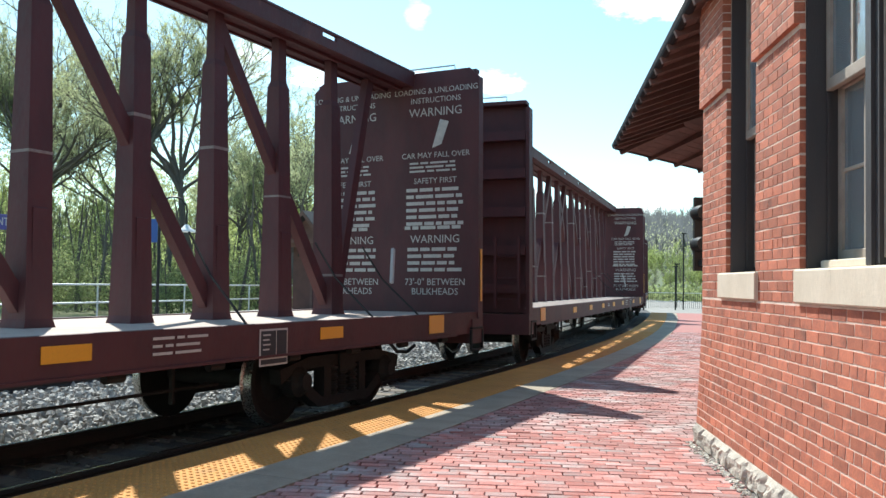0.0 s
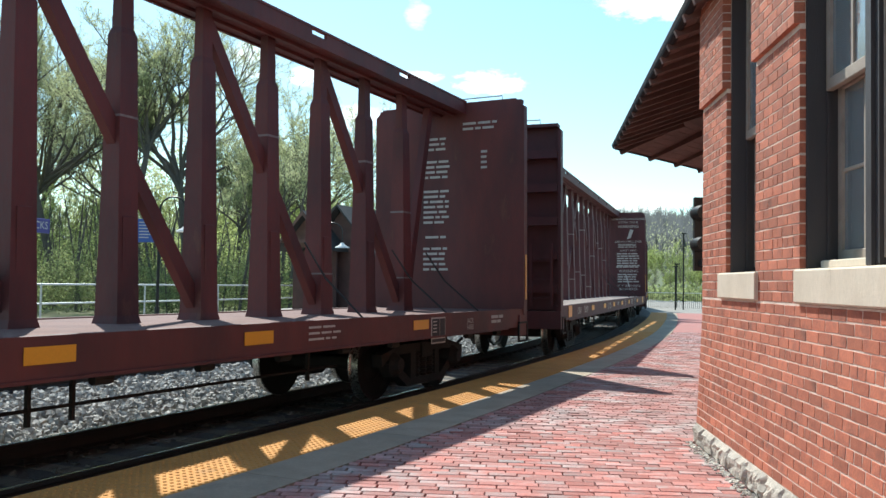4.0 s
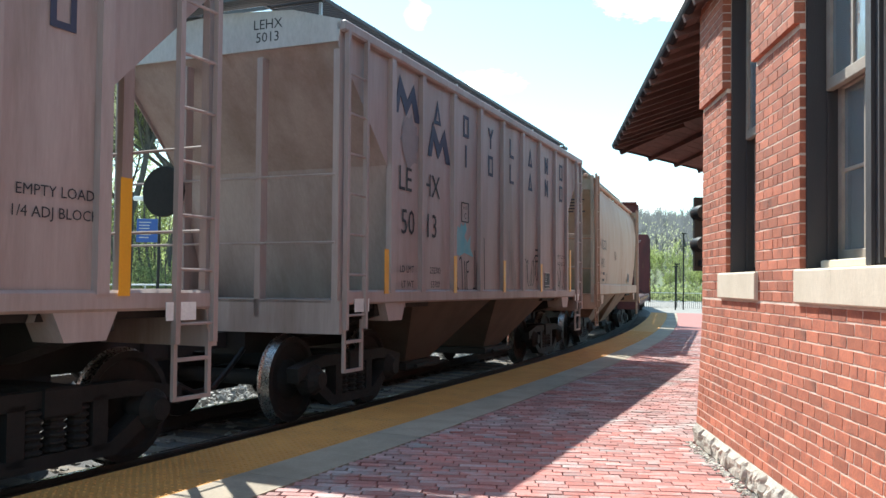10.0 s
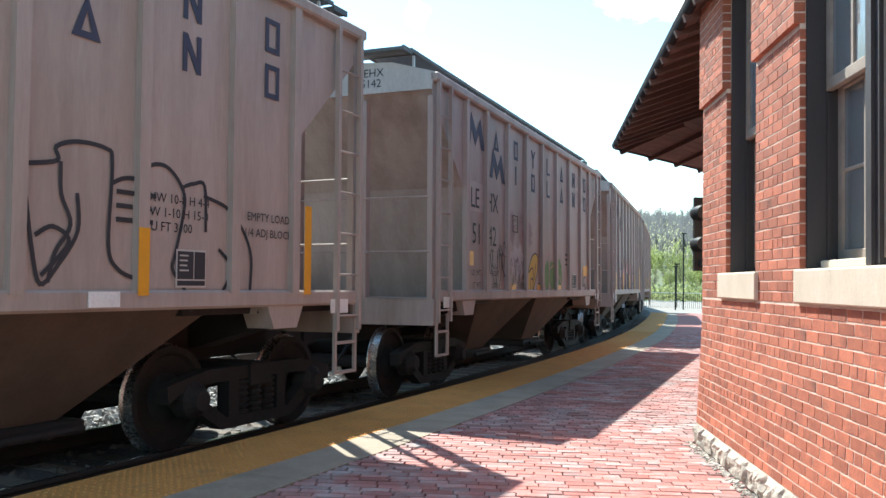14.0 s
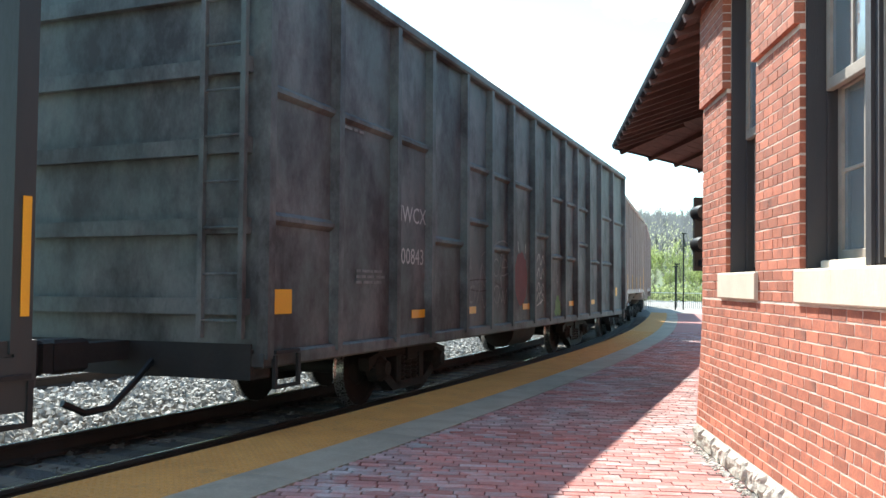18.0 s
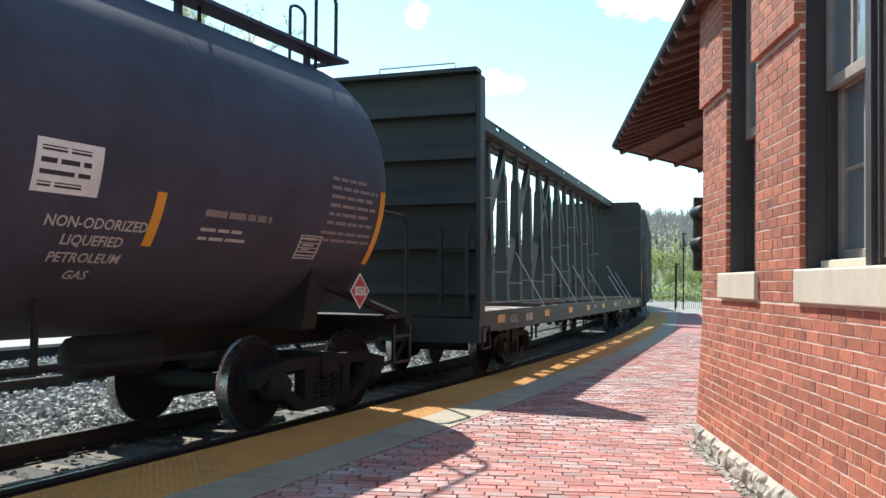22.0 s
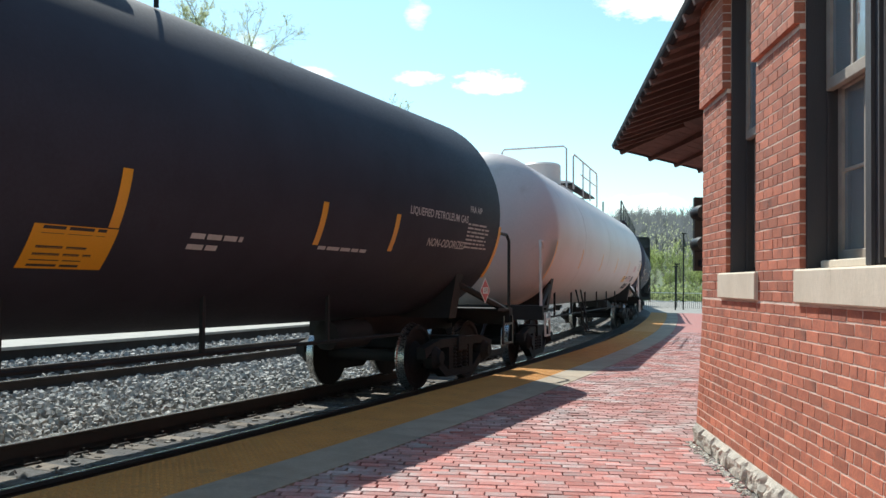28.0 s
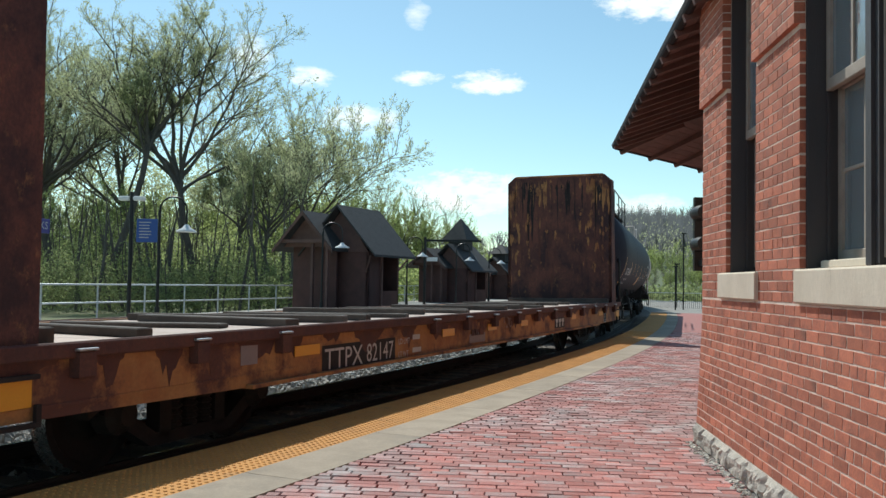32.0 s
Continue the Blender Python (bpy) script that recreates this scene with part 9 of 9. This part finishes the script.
thicket("undergrowth", "dense fresh green spring undergrowth behind the fence", 4600, -80, 660, 47, 60, -0.6, 4.6, 0.075, LEAFDARK, 5, 10)
thicket("undergrowth", "dense yellow-green spring undergrowth behind the far platform", 4600, -80, 620, 62, 84, -0.6, 10.5, 0.10, LEAF, 6, 10)
thicket("undergrowth", "young yellow-green woods further back", 3700, -80, 600, 92, 118, 2.0, 28.0, 0.17, LEAFGREY, 16, 10)
thicket("undergrowth", "green spring bushes beyond the shelters", 1500, 600, 930, 84, 110, -0.6, 7.5, 0.18, LEAF, 7)
thicket("undergrowth", "low green bushes beyond the platform's end", 500, 1120, 1260, 100, 150, -0.7, 2.6, 0.24, LEAFDARK, 8)

# slender bare stems in the thicket
r_ = random.Random(4)
m = Mesh()
for _ in range(300):
    px, y = r_.uniform(-60, 540), r_.uniform(48, 84)
    x = spot(px, y)
    if off_at(x, y)[1] > -15.6:
        continue
    h_ = r_.uniform(3.0, 8.5)
    dx, dy = r_.gauss(0, 0.12) * h_, r_.gauss(0, 0.08) * h_
    a, b = Vector((x, y, -0.6)), Vector((x + dx, y + dy, h_))
    mid = a.lerp(b, 0.5) + Vector((r_.gauss(0, 0.25), 0, 0))
    w_ = r_.choice((0.7, 0.7, 1.0, 1.8))
    m.tube(a, mid, 0.06 * w_, 5, 0.045 * w_, cap=False)
    m.tube(mid, b, 0.045 * w_, 5, 0.01, cap=False)
    for k in range(4):
        o = mid.lerp(b, r_.random())
        m.tube(o, o + Vector((r_.gauss(0, 0.7), r_.gauss(0, 0.5), r_.uniform(0.4, 1.3))), 0.018, 3, 0.006, cap=False)
solo("stems", m, BARK, "slender bare stems standing in the undergrowth", "undergrowth", kind="stuff")

# wooded hill
def crest(a):
    k = min(1.0, max(0.0, (a - 0.1) / 0.12))
    return 19 + 6 * noise.noise(Vector((a * 5.0, 0.4, 0))) + (7 if a < -0.2 else 0) + 17 * k


hill = Mesh()
nx, ny = 60, 10
for j in range(ny + 1):
    for i in range(nx + 1):
        a = radians(-62 + 105 * i / nx)
        d = 190 + 30 * j
        h_ = (j / ny) ** 0.8 * crest(a)
        hill.v.append((d * math.sin(a), d * math.cos(a), -0.76 + h_))
slope = Mesh()
slope.v = hill.v
for j in range(ny):
    for i in range(nx):
        k = j * (nx + 1) + i
        (hill if j < 3 else slope).f.append((k, k + 1, k + nx + 2, k + nx + 1))
solo("hill", hill, MEADOW, "green meadow at the foot of the wooded hill", "hill", kind="structure", smooth=True)
solo("hill_slope", slope, LITTER, "leaf litter under bare woods on the hill", "hill", kind="structure", smooth=True)
r_ = random.Random(9)
wood_m, leaf_m, green_m = Mesh(), Mesh(), Mesh()


def strip(m, p, q, w0, w1):
    u = (q - p).cross(Vector((0, 1, 0))).normalized()
    m.add([p - u * w0, p + u * w0, q + u * w1, q - u * w1], [(0, 1, 2, 3)])


for i_ in range(1700):
    a = radians(r_.uniform(-60, 41) if i_ % 2 else r_.uniform(11, 20))
    j = 0.16 + 0.84 * r_.random() ** 0.8 if i_ % 9 else 1.0
    d = 190 + 300 * j
    h0 = -0.76 + j ** 0.8 * crest(a)
    base_ = Vector((d * math.sin(a), d * math.cos(a), h0 - 0.5))
    hh = r_.uniform(7, 12) if j < 0.9 else r_.uniform(8, 16)
    fork = base_ + Vector((r_.gauss(0, 0.2), 0, hh * r_.uniform(0.3, 0.5)))
    strip(wood_m, base_, fork, 0.20, 0.14)
    for k in range(7):
        tip = fork + Vector((r_.gauss(0, 1.2), r_.gauss(0, 0.8), (hh - (fork.z - base_.z)) * r_.uniform(0.7, 1.05)))
        strip(wood_m, fork, tip, 0.11, 0.03)
        for _ in range(2):
            o = fork.lerp(tip, r_.uniform(0.3, 0.9))
            strip(leaf_m, o, o + Vector((r_.gauss(0, 0.8), r_.gauss(0, 0.4), r_.uniform(0.8, 2.0))), 0.07, 0.03)
    if j < 0.4 and r_.random() < 0.35 or r_.random() < 0.05:
        for k in range(40):
            c = base_ + Vector((r_.gauss(0, 1.5), r_.gauss(0, 1.2), hh * (0.55 + 0.2 * r_.gauss(0, 1))))
            u = Vector((r_.gauss(0, 0.6), r_.gauss(0, 0.3), 1)).normalized() * r_.uniform(0.15, 0.35)
            strip(green_m, c - u, c + u, 0.13, 0.08)
for nm, mm, mt in (("far_trunks", wood_m, TWIG), ("far_twigs", leaf_m, TWIG), ("far_leaves", green_m, LEAFGREY)):
    ob = new(nm, mm.data(nm, mt))
    tagged(ob, "budding woods on the hill, coloured blue-grey for distance haze" if mt is TWIG else "fresh green leaves of hillside trees", "woods", kind="stuff")


# ---- paving and wall bricks ----
def paver_rows():
    ux, uy = WD.y, -WD.x
    return Vector((ux, uy, 0)), Vector((WD.x, WD.y, 0))


UDIR, VDIR = paver_rows()
pm = Matrix(((UDIR.x, VDIR.x, 0, 0), (UDIR.y, VDIR.y, 0, 0), (0, 0, 1, 0), (0, 0, 0, 1)))
paving = thing("brick_paving", "worn red brick paving laid in running rows", "paving", kind="structure")
shared = {}
rest = Mesh()
near_count = 0
row = 0
v = -5.0
PL, PW = 0.199, 0.0918
while v < 26:
    # left end of the row at the border slabs, right end at the wall or far side
    lo, hi = -11.0, 12.0
    for _ in range(26):
        mid = (lo + hi) / 2
        q = WB + UDIR * mid + VDIR * (v - WB.y)
        if off_at(q.x, q.y)[1] < GRY + 0.004:
            lo = mid
        else:
            hi = mid
    u = hi
    end = -0.004 if v < WB.y else min(0.6 + (v - WB.y) * 0.28, 5.5)
    first = True
    while u < end:
        ln_ = PL * (0.5 if first and row % 2 else 1.0) * random.uniform(0.985, 1.015)
        if first:
            ln_ *= random.uniform(0.7, 1.0)
        ln_ = min(ln_, end - u)
        first = False
        if ln_ > 0.03:
            c = WB + UDIR * (u + ln_ / 2) + VDIR * (v - WB.y)
            z = PZ + random.gauss(0, 0.0022) + 0.004 * noise.noise(Vector((c.x * 1.3, c.y * 1.3, 0)))
            if 5.4 < v < 8.5 and near_count < 300 and ln_ > 0.19 and u > -2.4:
                key = 0
                if key not in shared:
                    shared[key] = recalc(Mesh().cham(-PL / 2 + 0.002, PL / 2 - 0.003, -PW / 2 + 0.002, PW / 2 - 0.002, -0.03, 0.0, 0.004).data("paver", PAVER))
                part("paver", shared[key], None, paving,
                     matrix=Matrix.Translation((c.x, c.y, z)) @ pm.to_3x3().to_4x4() @ Matrix.Rotation(random.gauss(0, 0.012), 4, "Z") @ Matrix.Rotation(random.gauss(0, 0.012), 4, "X"))
                near_count += 1
            else:
                mt = Matrix.Translation((c.x, c.y, z)) @ pm.to_3x3().to_4x4() @ Matrix.Rotation(random.gauss(0, 0.010), 4, "Z") @ Matrix.Rotation(random.gauss(0, 0.012), 4, "X")
                a, b = ln_ / 2 - random.uniform(0.002, 0.005), PW / 2 - random.uniform(0.0015, 0.004)
                vs = [mt @ Vector(p) for p in ((-a, -b, -0.03), (a, -b, -0.03), (a, b, -0.03), (-a, b, -0.03), (-a + 0.004, -b + 0.004, 0), (a - 0.004, -b + 0.004, 0), (a - 0.004, b - 0.004, 0), (-a + 0.004, b - 0.004, 0))]
                rest.add(vs, [(4, 5, 6, 7), (0, 1, 5, 4), (1, 2, 6, 5), (2, 3, 7, 6), (3, 0, 4, 7)])
        u += ln_ + 0.002
    v += PW + 0.002
    row += 1
me = rest.data("paving_rest", PAVER_J)
ob = new("paving_rest", me)
ob.parent = paving
tagged(ob, "remaining paving bricks", kind="stuff")
m = Mesh()
for i in range(19):
    v0, v1 = 26.0 + i, 27.0 + i
    vs = []
    for vv in (v0, v1):
        lo, hi = -6.0, 20.0
        for _ in range(24):
            mid = (lo + hi) / 2
            q = WB + UDIR * mid + VDIR * (vv - WB.y)
            if off_at(q.x, q.y)[1] < GRY:
                lo = mid
            else:
                hi = mid
        q = WB + UDIR * hi + VDIR * (vv - WB.y)
        r_ = WB + UDIR * (hi + 7.0) + VDIR * (vv - WB.y)
        vs += [(q.x, q.y, PZ - 0.002), (r_.x, r_.y, PZ - 0.002)]
    m.add(vs, [(0, 1, 3, 2)])
solo("far_paving", m, FARPAVE, "red paving towards the platform's far end", kind="structure")

BL, BH = 0.1970, 0.0640
PITCH_L, PITCH_H = 0.2085, 0.072
brick_me = {}


def brick_mesh(ln_, v):
    """One of five uneven bricks of a length."""
    k = round(ln_, 3)
    if (k, v) not in brick_me:
        r = random.Random(v * 31 + 7)
        m = Mesh().cham(0, k, 0, 0.07, 0, BH, 0.002)
        warp = [[r.uniform(-0.0032, 0.0018) for _ in range(4)] for _ in range(2)]
        for n_, (x, y, z) in enumerate(m.v):
            end, top = x > k / 2, z > BH / 2
            e = warp[0][end * 2 + top] * (-1 if end else 1)
            f = warp[1][end * 2 + top] * (1 if top else -1)
            m.v[n_] = (x - e, y - 0.0022 + r.uniform(0, 0.0006), z + f)
        brick_me[k, v] = recalc(m.data("brick", BRICK))
    return brick_me[k, v]


def lay(parent, a0, a1, z0, z1, face, seed):
    r = random.Random(seed)
    i = 0
    z = z0
    while z + BH < z1 + 0.01:
        a = a0
        first = True
        while a < a1 - 0.02:
            ln_ = (BL * 0.5 - 0.004) if i % 6 == 5 or (first and i % 2) else BL
            if a + ln_ > a1 - 0.07:
                ln_ = a1 - a
            first = False
            part("brick", brick_mesh(ln_, r.randrange(5)), None, parent,
                 matrix=Matrix.Translation((a, face(z) - abs(r.gauss(0, 0.0008)), z)) @ Matrix.Rotation(r.gauss(0, 0.004), 4, "Y") @ Matrix.Rotation(-math.atan((face(z + BH) - face(z)) / BH), 4, "X"))
            a += ln_ + (PITCH_L - BL)
        z += PITCH_H
        i += 1


def foot(z):
    return 0.0 + UP * min(1.0, max(0.0, z / 1.15))


lay(wall_low, 0.0, 4.6, FOOT + 0.004, SILLZ, foot, 1)
lay(pier_corner, 0.0, W1A, SILLZ + 0.006, BAND - 0.022, lambda z: UP, 2)
lay(pier_mid, W1B, W2A, SILLZ + 0.006, BAND - 0.022, lambda z: UP, 3)
lay(wall_up, 0.0, W1A, BAND - 0.008, 4.5, lambda z: 0.019, 4)
lay(wall_up, W1B, W2A, BAND - 0.008, 4.2, lambda z: 0.019, 5)


# ---- movement ----
def run(t):
    """How far the train has come after t seconds."""
    return 6.17815 * t + 0.0190446 * t * t + 7.43912e-5 * t ** 3


def car_pose(t, back, half):
    s = run(t) - back
    x1, y1, _ = line(s + half)
    x2, y2, _ = line(s - half)
    yaw = math.atan2(y1 - y2, x1 - x2)
    return Matrix.Translation(((x1 + x2) / 2, (y1 + y2) / 2, RAIL_Z)) @ Matrix.Rotation(yaw, 4, "Z") @ Matrix.Rotation(-CANT, 4, "X")


def motions():
    for car, back, half in TRAIN:
        walk(car, [(t, car_pose(t, back, half)) for t in range(33)])
    # every axle rolls with the car's way
    rows = []
    for k in range(481):
        t = k / 15
        rows.append((t, run(t) / 0.457))
    for w in AXLES:
        p = w.matrix_basis.translation.copy()
        walk(w, [(t, Matrix.Translation(p) @ Matrix.Rotation(a % (2 * math.pi), 4, "Y")) for t, a in rows])


motions()
